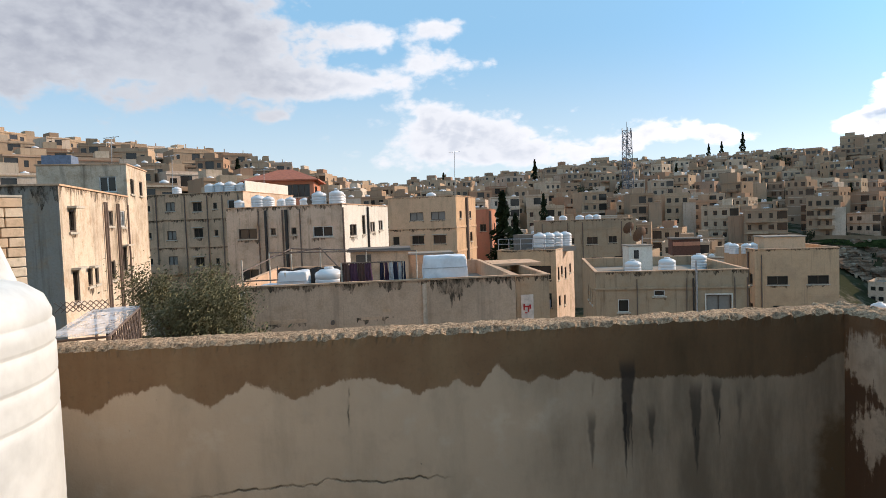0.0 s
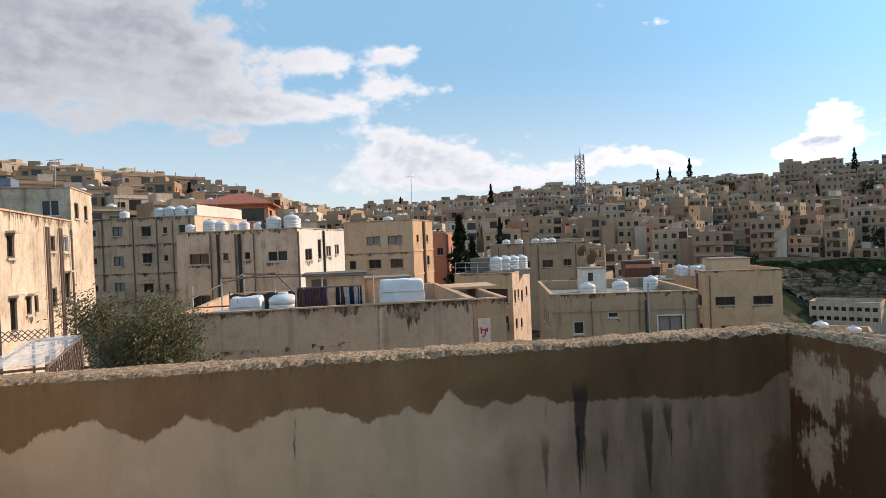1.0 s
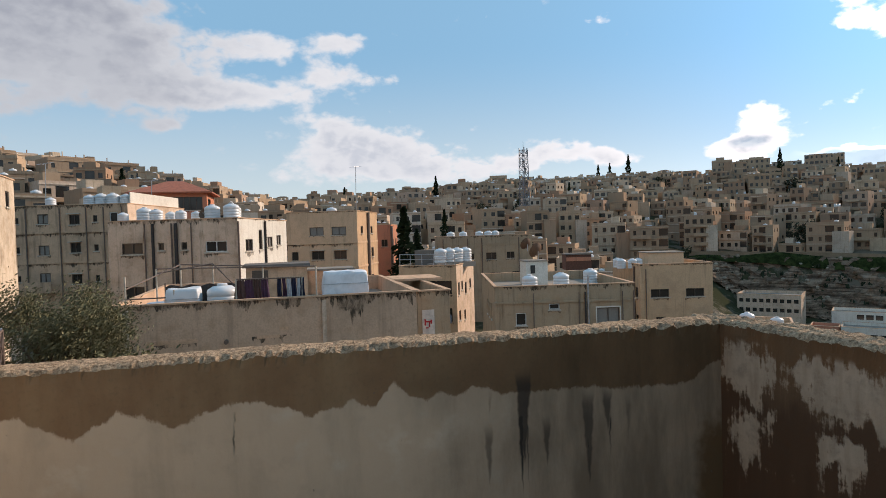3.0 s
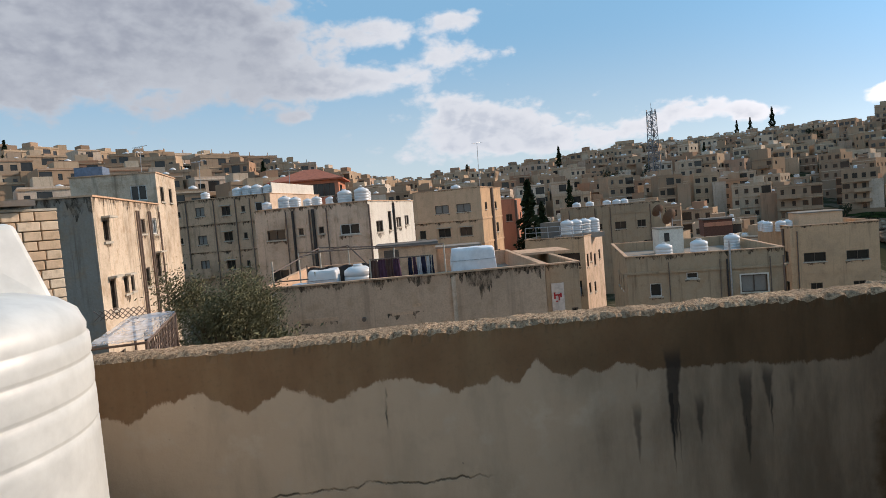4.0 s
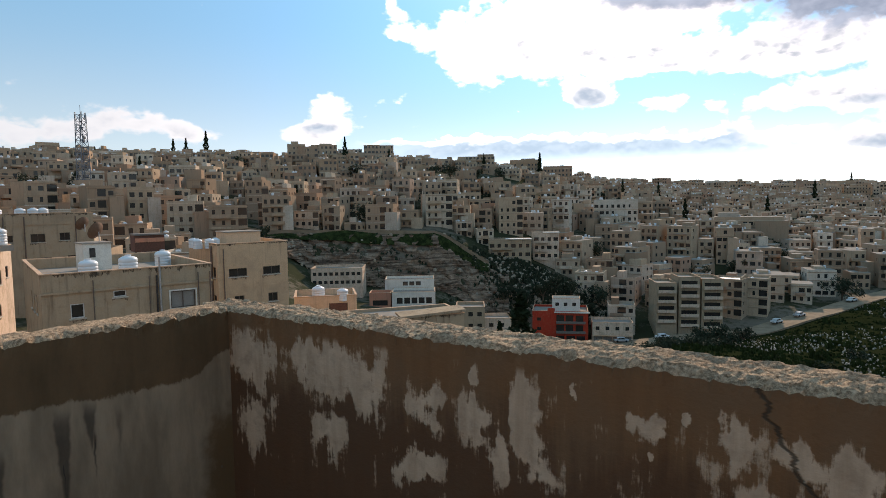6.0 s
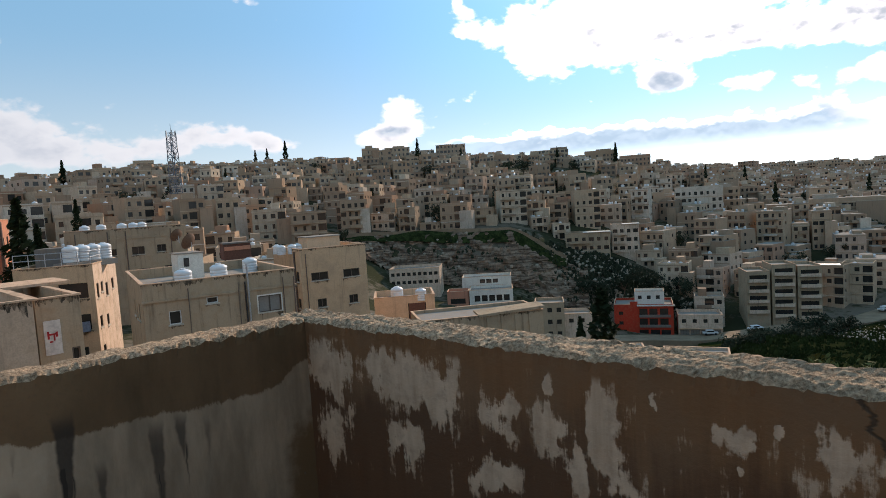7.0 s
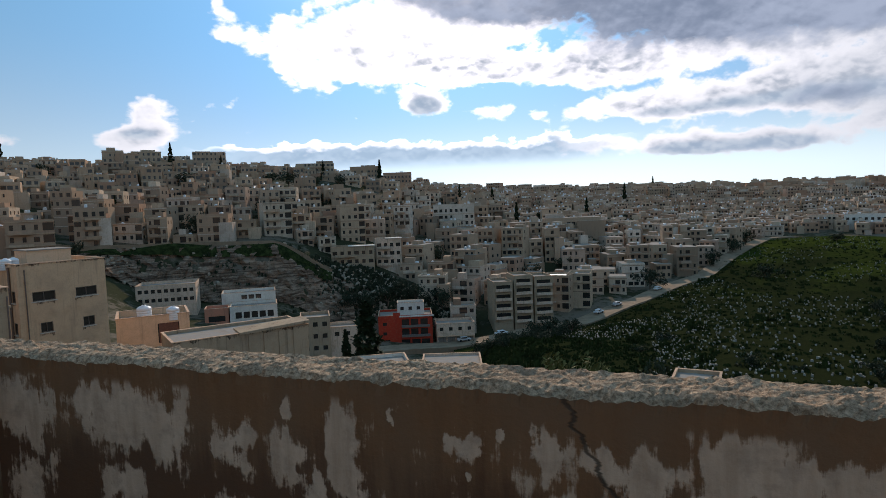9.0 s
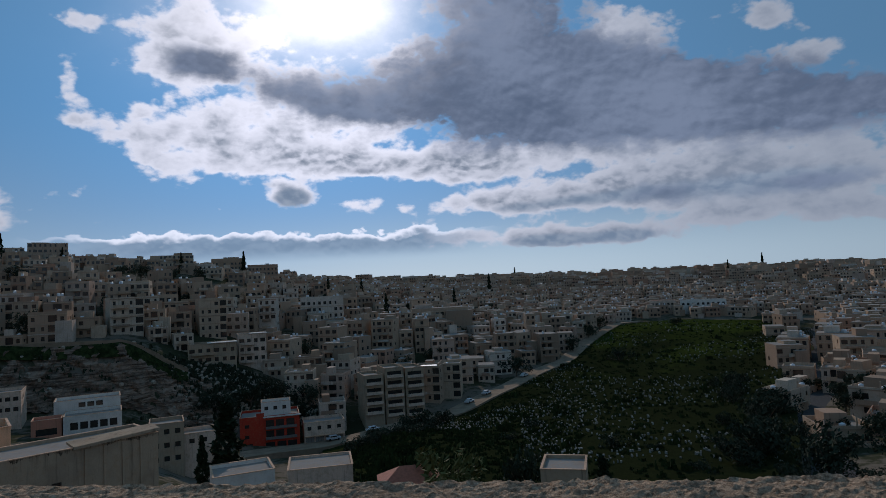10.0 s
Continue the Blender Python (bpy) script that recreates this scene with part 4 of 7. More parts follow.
# the big tank that stands on our roof
big = thing("water_tank", "large white moulded plastic water tank beside the parapet", "water tank", m=pose(-1.64, 1.545, 0))
R = 0.55
prof = [(R * 0.98, 0.0), (R, 0.04)]
for z_ in (0.32, 0.40, 0.72, 0.80, 1.10, 1.195, 1.285):
    prof += [(R * 0.999, z_ - 0.03), (R * 0.998, z_ - 0.008), (R * 0.991, z_ - 0.002), (R * 0.991, z_ + 0.003), (R * 0.998, z_ + 0.010), (R * 0.999, z_ + 0.014), (R * 0.999, z_ + 0.035)]
prof += [(R * 0.997, 1.345), (R * 0.985, 1.352), (R * 0.985, 1.358), (R * 0.988, 1.375), (R * 0.955, 1.42), (R * 0.87, 1.455), (R * 0.70, 1.48), (R * 0.45, 1.495), (R * 0.1, 1.50)]
g = Geo()
g.lathe(prof, 96)
part("body", g, "scuffed_plastic", big, smooth=True)
g = Geo()
hx = Matrix.Translation((0.15, 0.13, 0)) @ Matrix.Rotation(radians(-23), 4, "Z")
pts = [(0.0, 0.0, 1.43), (-0.62, 0.0, 1.43), (-0.62, 0.30, 1.43), (0.05, 0.30, 1.43), (-0.07, 0.02, 1.69), (-0.60, 0.02, 1.70), (-0.60, 0.26, 1.70), (-0.05, 0.26, 1.69)]
g.v = [tuple(hx @ Vector(p)) for p in pts]
g.f = [(0, 1, 5, 4), (1, 2, 6, 5), (2, 3, 7, 6), (3, 0, 4, 7), (4, 5, 6, 7), (3, 2, 1, 0)]
g.mi = [0] * 6
part("hatch_hood", g, "scuffed_plastic", big, "scuffed white raised hatch housing", bevel=0.02)

# ---------------------------------------------------------------- near houses


def corner_fl(fr, th, w):
    return fr[0] - w * math.cos(radians(th)), fr[1] - w * math.sin(radians(th))


# stone house beside us
g = Geo()
stone = thing("stone_house", "house of rough cut pale limestone blocks", "house", m=pose(-6.62, 9.72, 0.32, 0, 0, 54))
g.box(-6.0, 0.05, -9.0, -0.05, 6.0, 1.86)
part("wall", g, "buff_plaster", stone)
STONES = {}


def stone_mesh(w, h):
    key = (round(w, 2), round(h, 2))
    if key not in STONES:
        gg = Geo()
        gg.box(0.008, 0, 0.008, w - 0.008, 0.08, h - 0.008)
        STONES[key] = gg.mesh("stone", "cut_stone", bevel=0.012)
    return STONES[key]


rnd = random.Random(5)
for row in range(17):
    x = -0.0
    zz = 1.70 - row * 0.155
    while x > -3.4:
        w = rnd.choice((0.20, 0.26, 0.33, 0.23))
        part("stone", stone_mesh(w, 0.155), None, stone, m=pose(x - w, rnd.uniform(-0.012, 0.0) - 0.03, zz))
        x -= w
g = Geo()
g.box(-6.0, -0.02, 1.862, 0.0, 6.0, 1.90)
part("coping", g, "sill_stone", stone)
g = Geo()
g.box(-1.75, -0.2, 1.94, -0.35, 0.4, 2.03)
part("roof_slab", g, "dark_cement", stone)

lb = house("apartment_house", "tall stained cream house with a blank cement flank", "house", corner_fl((-13.72, 22.09), 14, 9), 14, 9, 9.7, -9.5, 3.3, "flank_cement", [
    ("r", 1.3, 2.05, 0.75, 0.85, "hood"), ("r", 1.3, -0.45, 0.7, 1.2, "hood"), ("r", 3.0, -0.25, 0.6, 0.7, "hood"), ("r", 3.9, -0.25, 0.5, 0.7, "brown"),
    ("r", 6.4, 2.2, 0.9, 0.7, "shut"), ("r", 8.6, 2.2, 0.9, 0.8, "white"), ("r", 8.6, 0.2, 0.9, 1.2, "hood"), ("r", 6.4, -0.2, 0.8, 0.9, "brown"), ("r", 5.0, -3.0, 0.8, 1.0, "brown"), ("r", 1.5, -3.2, 0.8, 1.0, "brown")],
    side_mat="stained_plaster")
for y_ in (5.3, 5.6, 7.3, 7.6, 9.3):
    pipe(lb, 9.09, y_, -9, 2.9, 0.05)
lb2 = house("apartment_house", "cream plastered house with rusted drainpipes", "house", (-22.6, 34.5), 14, 4.6, 5, -9.5, 5.4, "stained_plaster", [
    ("r", 1.2, 4.2, 0.9, 0.9, "brown"), ("r", 3.4, 4.2, 0.8, 0.9, "brown"), ("f", 3.6, 4.3, 0.9, 0.9, "white")])
g = Geo()
g.box(0.2, 0.3, 4.71, 1.7, 1.6, 6.0)
part("roof_cabin", g, "blue_sheet", lb2, "grey-blue sheet metal cabin")

grey_ops = []
for zc in (3.75, 1.05, -1.7):
    for u, w in ((1.2, 0.45), (2.0, 0.5), (2.9, 0.6), (5.4, 1.0), (8.3, 0.95), (10.2, 0.4), (11.9, 0.75)):
        grey_ops.append(("f", u, zc + 0.1 * math.sin(u * 3 + zc), w, 0.9 if w > 0.7 else 0.6, "hood" if u == 8.3 else ("shut" if u in (2.0, 5.4) else ("white" if u == 11.9 else "brown"))))
# Side wall takes the paler cream, so sunlight is partly painted into it.
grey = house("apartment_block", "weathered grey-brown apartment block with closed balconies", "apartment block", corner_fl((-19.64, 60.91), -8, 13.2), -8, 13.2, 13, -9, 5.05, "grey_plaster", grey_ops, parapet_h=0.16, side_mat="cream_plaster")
for zc in (2.5, -0.3, -3.0):
    band(grey, 13.2, 13, zc, "grey_plaster", 0.1, 0.16)
for x_, r_ in ((3.9, 0.07), (7.0, 0.06), (9.4, 0.06), (11.0, 0.05), (12.7, 0.07)):
    pipe(grey, x_, -0.09, -8, 4.8, r_)
for u in (0.6, 4.2):
    g = Geo()
    g.box(u, -0.85, -2.95, u + 2.2, -0.11, -2.82)
    g.box(u, -0.85, -2.82, u + 2.2, -0.77, -1.95)
    part("balcony", g, "grey_plaster", grey)

# Sunward wall in white plaster: part of its sunlight sits in the colour.
wb = house("apartment_house", "cream house with its sunlit side coloured white", "house", corner_fl((-7.08, 43.43), -11, 8.95), -11, 8.95, 11.5, -10, 2.92, "cream_plaster", parapet_h=0.16, openings=[
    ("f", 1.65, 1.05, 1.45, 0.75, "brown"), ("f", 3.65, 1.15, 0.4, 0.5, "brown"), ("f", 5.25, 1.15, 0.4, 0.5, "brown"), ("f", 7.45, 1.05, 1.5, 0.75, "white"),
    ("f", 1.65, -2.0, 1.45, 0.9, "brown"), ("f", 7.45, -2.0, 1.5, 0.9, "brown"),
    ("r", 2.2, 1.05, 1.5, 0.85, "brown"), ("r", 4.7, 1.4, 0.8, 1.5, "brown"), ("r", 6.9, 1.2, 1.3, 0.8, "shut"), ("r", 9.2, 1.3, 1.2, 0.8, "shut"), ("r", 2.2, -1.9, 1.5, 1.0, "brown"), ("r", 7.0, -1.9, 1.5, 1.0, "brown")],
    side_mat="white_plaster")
for x_, r_, mt in ((3.15, 0.10, "black_pipe"), (4.45, 0.06, "rust_pipe"), (4.75, 0.12, "black_pipe"), (2.6, 0.05, "rust_pipe"), (5.8, 0.05, "rust_pipe"), (9.05, 0.07, "rust_pipe")):
    pipe(wb, x_, -0.12, -9, 2.7, r_, mt)
pipe(wb, 9.04, 5.6, -9, 2.8, 0.09, "black_pipe")
for x_ in (0.9, 2.3, 4.0, 6.4, 8.4):
    g = Geo()
    g.box(x_ - 0.16, -0.05, 1.6, x_ + 0.16, -0.002, 2.2)
    part("pilaster", g, "cream_plaster", wb)


def roof_tanks(h, z, spots):
    for u, v, s_ in spots:
        p = h.matrix_basis @ Vector((u, v, z))
        tank(p.x, p.y, p.z, s_)


roof_tanks(wb, 2.76, ((0.6, 0.9, 0.7), (2.9, 1.0, 0.85), (3.5, 1.9, 0.7), (4.6, 1.1, 0.75), (5.2, 2.2, 0.7), (6.9, 0.9, 1.0), (8.2, 1.0, 1.05), (7.9, 2.3, 0.95)))
roof_tanks(grey, 4.89, ((9.0, 1.4, 1.0), (10.0, 1.6, 1.1), (11.2, 1.4, 1.1), (12.3, 1.6, 1.0), (5.0, 2.0, 0.9)))
# White paint here carries the glare of the sunlit roof side.
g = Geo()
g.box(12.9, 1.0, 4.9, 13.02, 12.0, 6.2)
part("roof_wall", g, "white_plaster", grey, "rooftop side wall coloured white as if sunlit")

orange = house("apartment_house", "square ochre house with a string course and small windows", "house", corner_fl((1.55, 71.98), -17, 8.5), -17, 8.5, 9.5, -12, 4.3, "ochre_plaster", [
    ("f", 3.6, 2.05, 1.7, 0.95, "shut"), ("f", 6.3, 2.05, 1.75, 0.95, "shut"), ("f", 3.7, -0.75, 1.5, 1.0, "hood"), ("f", 6.4, -0.75, 1.5, 1.0, "hood"), ("f", 0.9, -0.8, 0.8, 1.0, "brown"), ("f", 3.7, -4.0, 1.5, 1.0, "brown"), ("f", 6.4, -4.0, 1.5, 1.0, "brown"),
    ("r", 2.0, 2.1, 1.0, 0.9, "brown"), ("r", 6.6, 2.1, 1.0, 0.9, "brown"), ("r", 6.8, -0.7, 1.2, 1.2, "brown"), ("r", 2.2, -4, 1.0, 1.0, "brown"), ("r", 6.6, -4, 1.0, 1.0, "brown")], side_mat="yellow_plaster")
for zc in (0.55, -2.3):
    band(orange, 8.5, 9.5, zc, "ochre_plaster", 0.09, 0.2)
pipe(orange, 8.62, 4.6, -11, 4.2, 0.22, "rust_pipe")
roof_tanks(orange, 3.6, ((4.2, 4.0, 1.2), (1.2, 5.0, 0.9)))
salmon = house("apartment_house", "salmon painted house beyond the ochre one", "house", corner_fl((6.65, 87.75), -14, 6), -14, 6, 5.5, -13, 2.8, "salmon_plaster", [("r", 1.6, 0.2, 1.0, 1.0, "brown"), ("r", 4.0, 0.3, 1.0, 1.0, "brown"), ("f", 5.0, 0.2, 0.9, 1.0, "brown"), ("r", 1.6, -3.0, 1.0, 1.0, "brown")])
pipe(salmon, 6.1, -0.1, -12, 2.6, 0.2, "rust_pipe")

# the laundry roof below us
laun = house("flat_roof_house", "low plastered house with a tar-stained parapet", "house", corner_fl((3.07, 26.82), 5, 12.15), 5, 12.15, 11, -11.5, -1.0, "tan_plaster", [("f", 9.3, -4.6, 1.2, 1.1, "brown"), ("f", 3.0, -4.6, 1.2, 1.1, "brown")], parapet_h=0.75)
for x_, mt in ((8.15, "cream_plaster"), (0.5, "sill_stone")):
    g = Geo()
    g.box(x_ - 0.09, -0.10, -10, x_ + 0.09, -0.003, -1.15)
    part("pilaster", g, mt, laun)
for x_, z_, w_ in ((1.2, -2.55, 1.9), (5.4, -2.6, 0.9), (6.3, -2.3, 0.4), (2.0, -2.7, 0.5)):
    g = Geo()
    g.box(x_, -0.02, z_, x_ + w_, -0.004, z_ + 0.13)
    part("patch", g, "grey_plaster", laun, "bare cement patch in the plaster")
g = Geo()
g.tube((4.2, -0.25, -2.62), (4.2, 0.05, -2.62), 0.09, 10)
part("spout", g, "rust_pipe", laun)
LM = pose(*corner_fl((3.07, 26.82), 5, 12.15), 0, 0, 0, 5)


def on_laundry(x, y, z, rz=0):
    return LM @ pose(x, y, z, 0, 0, rz)


ZR = -1.75
hut = thing("roof_hut", "low dark board hut on the laundry roof", "hut", m=on_laundry(4.6, 7.0, ZR))
g = Geo()
g.box(0, 0, 0, 3.1, 2.2, 1.75)
part("wall", g, "grey_plaster", hut)
g = Geo()
g.box(-0.15, -0.2, 1.754, 3.25, 2.35, 1.9)
part("roof", g, "dark_cement", hut)
g = Geo()
g.box(0.3, -0.05, 0, 1.1, -0.003, 1.6)
part("door", g, "frame_paint", hut)
hut2 = thing("roof_hut", "plastered lean-to with a dark doorway on the laundry roof", "hut", m=on_laundry(7.0, 9.0, ZR))
g = Geo()
g.box(0, 0, 0, 3.3, 1.8, 1.35)
part("wall", g, "grey_plaster", hut2)
g = Geo()
g.box(-0.1, -0.1, 1.354, 3.4, 1.9, 1.45)
part("roof", g, "roof_cement", hut2)


def crate(label, m, w, d, h, mat, seed):
    """A wrapped cube tank: a soft box with folds."""
    top = thing("wrapped_tank", label, "water tank", m=m)
    bm = bmesh.new()
    bmesh.ops.create_cube(bm, size=1.0)
    bmesh.ops.subdivide_edges(bm, edges=bm.edges[:], cuts=9, use_grid_fill=True)
    for v in bm.verts:
        p = v.co.copy()
        v.co = Vector((p.x * w, p.y * d, (p.z + 0.5) * h))
        nn = Vector(noise.noise_vector((v.co.x * 2.5 + seed, v.co.y * 2.5, v.co.z * 1.5)))
        v.co += nn * 0.07 - Vector((p.x, p.y, 0)) * 0.1 * max(0, p.z * 2)
    bmesh.ops.smooth_vert(bm, verts=bm.verts[:], factor=0.4, use_axis_x=True, use_axis_y=True, use_axis_z=True)
    me = bpy.data.meshes.new("cover")
    bm.to_mesh(me)
    bm.free()
    me.materials.append(MATS[mat])
    me.polygons.foreach_set("use_smooth", [True] * len(me.polygons))
    part("cover", me, None, top)
    g = Geo()
    for z_ in (0.35, 0.7):
        g.tube((-w / 2 - 0.02, -d / 2 - 0.02, h * z_), (w / 2 + 0.02, -d / 2 - 0.02, h * z_), 0.012, 6)
    part("strap", g, "galvanised", top)
    return top


crate("pair of cube water tanks wrapped in pale blue-white sheeting", on_laundry(9.15, 1.0, ZR), 1.95, 1.1, 1.75, "tarpaulin", 3.0)
crate("crumpled white tank under a loose cover", on_laundry(2.5, 1.0, ZR), 1.35, 1.1, 1.3, "white_plastic", 9.0)
tank(*(on_laundry(4.0, 1.2, ZR).translation), 1.2)
screen = thing("screen", "dark cloth screen hung behind the rooftop tanks", "screen", m=on_laundry(1.6, 2.05, ZR))
g = Geo()
for i in range(40):
    x0, x1 = i * 0.085, (i + 1) * 0.085
    y0, y1 = 0.04 * math.sin(i * 1.3), 0.04 * math.sin((i + 1) * 1.3)
    g.quad((x0, y0, 0.0), (x1, y1, 0.0), (x1, y1, 1.35 + 0.04 * math.sin(i * 0.7)), (x0, y0, 1.35 + 0.04 * math.sin(i * 0.7 - 0.7)))
    g.quad((x1, y1 + 0.02, 0.0), (x0, y0 + 0.02, 0.0), (x0, y0 + 0.02, 1.35 + 0.04 * math.sin(i * 0.7 - 0.7)), (x1, y1 + 0.02, 1.35 + 0.04 * math.sin(i * 0.7)))
part("cloth", g, "black_pipe", screen)
g = Geo()
g.tube((0, 0.03, 0), (0, 0.03, 1.5), 0.03, 8)
g.tube((3.4, 0.03, 0), (3.4, 0.03, 1.5), 0.03, 8)
part("post", g, "rust_pipe", screen)
crate("low heap under a pale sheet", on_laundry(1.5, 2.0, ZR), 1.3, 0.8, 0.7, "tarpaulin", 14.0)

# pipe frame and clothes lines
frame_ob = thing("pipe_frame", "rusty pipe frame that carries clothes lines", "frame", m=on_laundry(0, 0, ZR))
for x_, y_, h_ in ((0.4, 0.5, 1.9), (1.2, 2.4, 2.1), (2.0, 3.6, 2.2), (2.2, 0.5, 1.3), (4.6, 0.6, 1.6), (7.3, 0.9, 1.55), (5.6, 3.0, 2.0), (3.4, 3.4, 2.2), (8.0, 3.2, 1.9)):
    g = Geo()
    g.tube((x_, y_, 0), (x_, y_, h_), 0.035, 8)
    part("post", g, "sill_stone", frame_ob)
for p, q in (((1.2, 2.4, 2.1), (8.0, 3.2, 1.9)), ((2.0, 3.6, 2.2), (5.6, 3.0, 2.0)), ((0.4, 0.5, 1.4), (2.0, 3.6, 2.2)), ((4.6, 0.6, 1.6), (7.3, 0.9, 1.55)), ((1.2, 2.4, 1.9), (3.4, 3.4, 2.2)), ((3.4, 3.4, 2.2), (4.4, 2.6, 1.2)), ((0.4, 0.5, 1.0), (2.2, 0.5, 1.0))):
    g = Geo()
    g.tube(p, q, 0.03, 6)
    part("rail", g, "rust_pipe", frame_ob)


def garment(x, y, w, h, mat, seed, kind_label, flare=1.25):
    """Cloth that hangs from a line in folds."""
    top = thing("garment", kind_label, "laundry", "washing on the line", m=on_laundry(x, y, ZR + 1.56))
    rows, cols = 10, 14
    g = Geo()
    pts = {}
    for side in (0, 1):
        for i in range(rows + 1):
            for j in range(cols + 1):
                t, u = i / rows, j / cols - 0.5
                x_ = u * w * (0.75 + (flare - 0.75) * t) + 0.03 * noise.noise((t * 3, seed, u * 4))
                y_ = 0.05 * math.sin(u * 17 + seed + t) * (0.3 + t) + side * 0.03
                z_ = -t * h * (1 - 0.06 * math.cos(u * 9 + seed))
                pts[side, i, j] = (x_, y_, z_)
    for i in range(rows):
        for j in range(cols):
            g.quad(pts[0, i, j], pts[0, i + 1, j], pts[0, i + 1, j + 1], pts[0, i, j + 1])
            g.quad(pts[1, i, j + 1], pts[1, i + 1, j + 1], pts[1, i + 1, j], pts[1, i, j])
    part("cloth", g, mat, top, smooth=True)
    g = Geo()
    g.box(-w * 0.2, -0.02, -0.02, -w * 0.16, 0.05, 0.05)
    g.box(w * 0.16, -0.02, -0.02, w * 0.2, 0.05, 0.05)
    part("peg", g, "sill_stone", top)


wash = ((4.75, "brown_cloth", 0.45, 1.25, "long brown dress"), (5.1, "purple_cloth", 0.42, 1.3, "dark purple dress"), (5.45, "brown_cloth", 0.34, 1.2, "brown robe"), (5.75, "purple_cloth", 0.36, 1.25, "plum dress"),
        (6.35, "navy_cloth", 0.2, 1.2, "dark narrow trousers"), (6.55, "purple_cloth", 0.18, 1.15, "purple scarf"), (6.75, "pale_cloth", 0.22, 1.1, "pale shirt"), (6.95, "navy_cloth", 0.24, 1.25, "navy trousers"), (7.15, "pale_cloth", 0.18, 1.0, "white towel"), (7.3, "navy_cloth", 0.2, 1.2, "dark skirt"))
for i, (x_, mt, w_, h_, lb_) in enumerate(wash):
    garment(x_, 0.62 + 0.1 * (x_ - 4.6), w_, h_, mt, i * 1.7, lb_ + " pegged on a rooftop line")

# annex with a banner, right of the laundry house
annex = house("annex", "narrow plastered annex with a hanging banner", "house", (3.25, 28.2), 5, 1.55, 9.5, -11.5, -1.15, "buff_plaster", [("f", 1.25, -4.0, 0.3, 1.6, "brown")])
g = Geo()
g.box(0.2, -0.06, -3.35, 0.78, -0.03, -2.0)
ban = part("banner", g, "banner_cloth", annex, "faded cloth banner with red marks")
g = Geo()
for x_, z_, w_, h_ in ((0.30, -2.72, 0.07, 0.30), (0.36, -2.58, 0.25, 0.07), (0.50, -2.80, 0.06, 0.26), (0.58, -2.66, 0.08, 0.2), (0.36, -2.86, 0.12, 0.06)):
    g.box(x_, -0.072, z_, x_ + w_, -0.064, z_ + h_)
part("red_mark", g, "red_cloth", ban)
g = Geo()
g.box(-0.15, 5.6, -1.07, 2.6, 8.6, -0.95)
part("roof_slab", g, "grey_plaster", annex)

# Cream on the right wall puts some of its sunlight into the plaster.
yel = house("corner_house", "yellowish corner house with recessed balconies", "house", corner_fl((10.7, 59.04), -24, 5.9), -24, 5.9, 8, -14, -1.75, "yellow_plaster", [
    ("f", 4.3, -3.9, 2.2, 1.3, "plain"), ("f", 4.3, -6.6, 2.2, 1.35, "plain"), ("f", 4.3, -9.2, 1.4, 1.0, "brown"), ("f", 1.2, -4.0, 1.2, 1.0, "brown"),
    ("r", 1.0, -4.1, 0.7, 1.3, "brown"), ("r", 2.4, -3.9, 0.7, 0.9, "brown"), ("r", 4.0, -4.3, 0.8, 1.2, "brown"), ("r", 6.2, -4.0, 0.8, 1.0, "brown"), ("r", 1.2, -6.8, 0.8, 1.0, "brown"), ("r", 3.4, -7.0, 0.8, 1.0, "brown"), ("r", 1.4, -9.4, 0.8, 1.0, "brown")],
    parapet_h=0.3, side_mat="cream_plaster")
g = Geo()
for x_ in (0.1, 1.2, 2.4, 3.6, 4.8, 5.75):
    g.tube((x_, 0.1, -1.68), (x_, 0.1, -0.6), 0.04, 6)
for z_ in (-0.6, -1.1):
    g.tube((0.1, 0.1, z_), (5.75, 0.1, z_), 0.035, 6)
    g.tube((5.75, 0.1, z_), (5.75, 7.8, z_), 0.035, 6)
part("railing", g, "galvanised", yel)
g = Geo()
g.box(0.6, 3.5, -2.0, 3.4, 6.0, -0.3)
part("roof_cabin", g, "dark_cement", yel)
g = Geo()
g.box(3.3, -0.5, -7.35, 5.4, -0.42, -6.5)
part("balcony_sheet", g, "blue_sheet", yel, "blue-grey cloth over the balcony rail")
for i in range(4):
    tank(9.6 + i * 0.95, 61.6 + i * 0.5, -2.0 + 0.45, 1.25)
g = Geo()
plinth = thing("tank_stand", "low cement plinth under four water tanks", "plinth", m=pose(9.0, 61.0, -2.05, 0, 0, 27))
g.box(-0.4, -0.7, 0.0, 4.6, 0.9, 0.48)
part("slab", g, "roof_cement", plinth)

mb = house("flat_roof_house", "buff plastered house with a wide flat roof", "house", (10.5, 42.8), -9, 10.0, 14, -15, -2.5, "buff_plaster", [
    ("f", 1.85, -4.85, 0.75, 0.9, "white"), ("f", 4.25, -4.0, 0.75, 0.42, "white"), ("f", 8.1, -4.75, 1.6, 1.15, "shut"), ("f", 1.85, -7.8, 0.75, 0.9, "white"), ("f", 8.1, -7.8, 1.4, 1.1, "brown"),
    ("l", 11.0, -4.6, 0.7, 1.2, "brown"), ("l", 9.0, -4.7, 0.7, 1.2, "brown"), ("l", 7.0, -4.7, 0.7, 1.2, "brown")], parapet_h=0.75, roof_mat="roof_cement")
band(mb, 10.0, 14, -3.72, "buff_plaster", 0.10, 0.14)
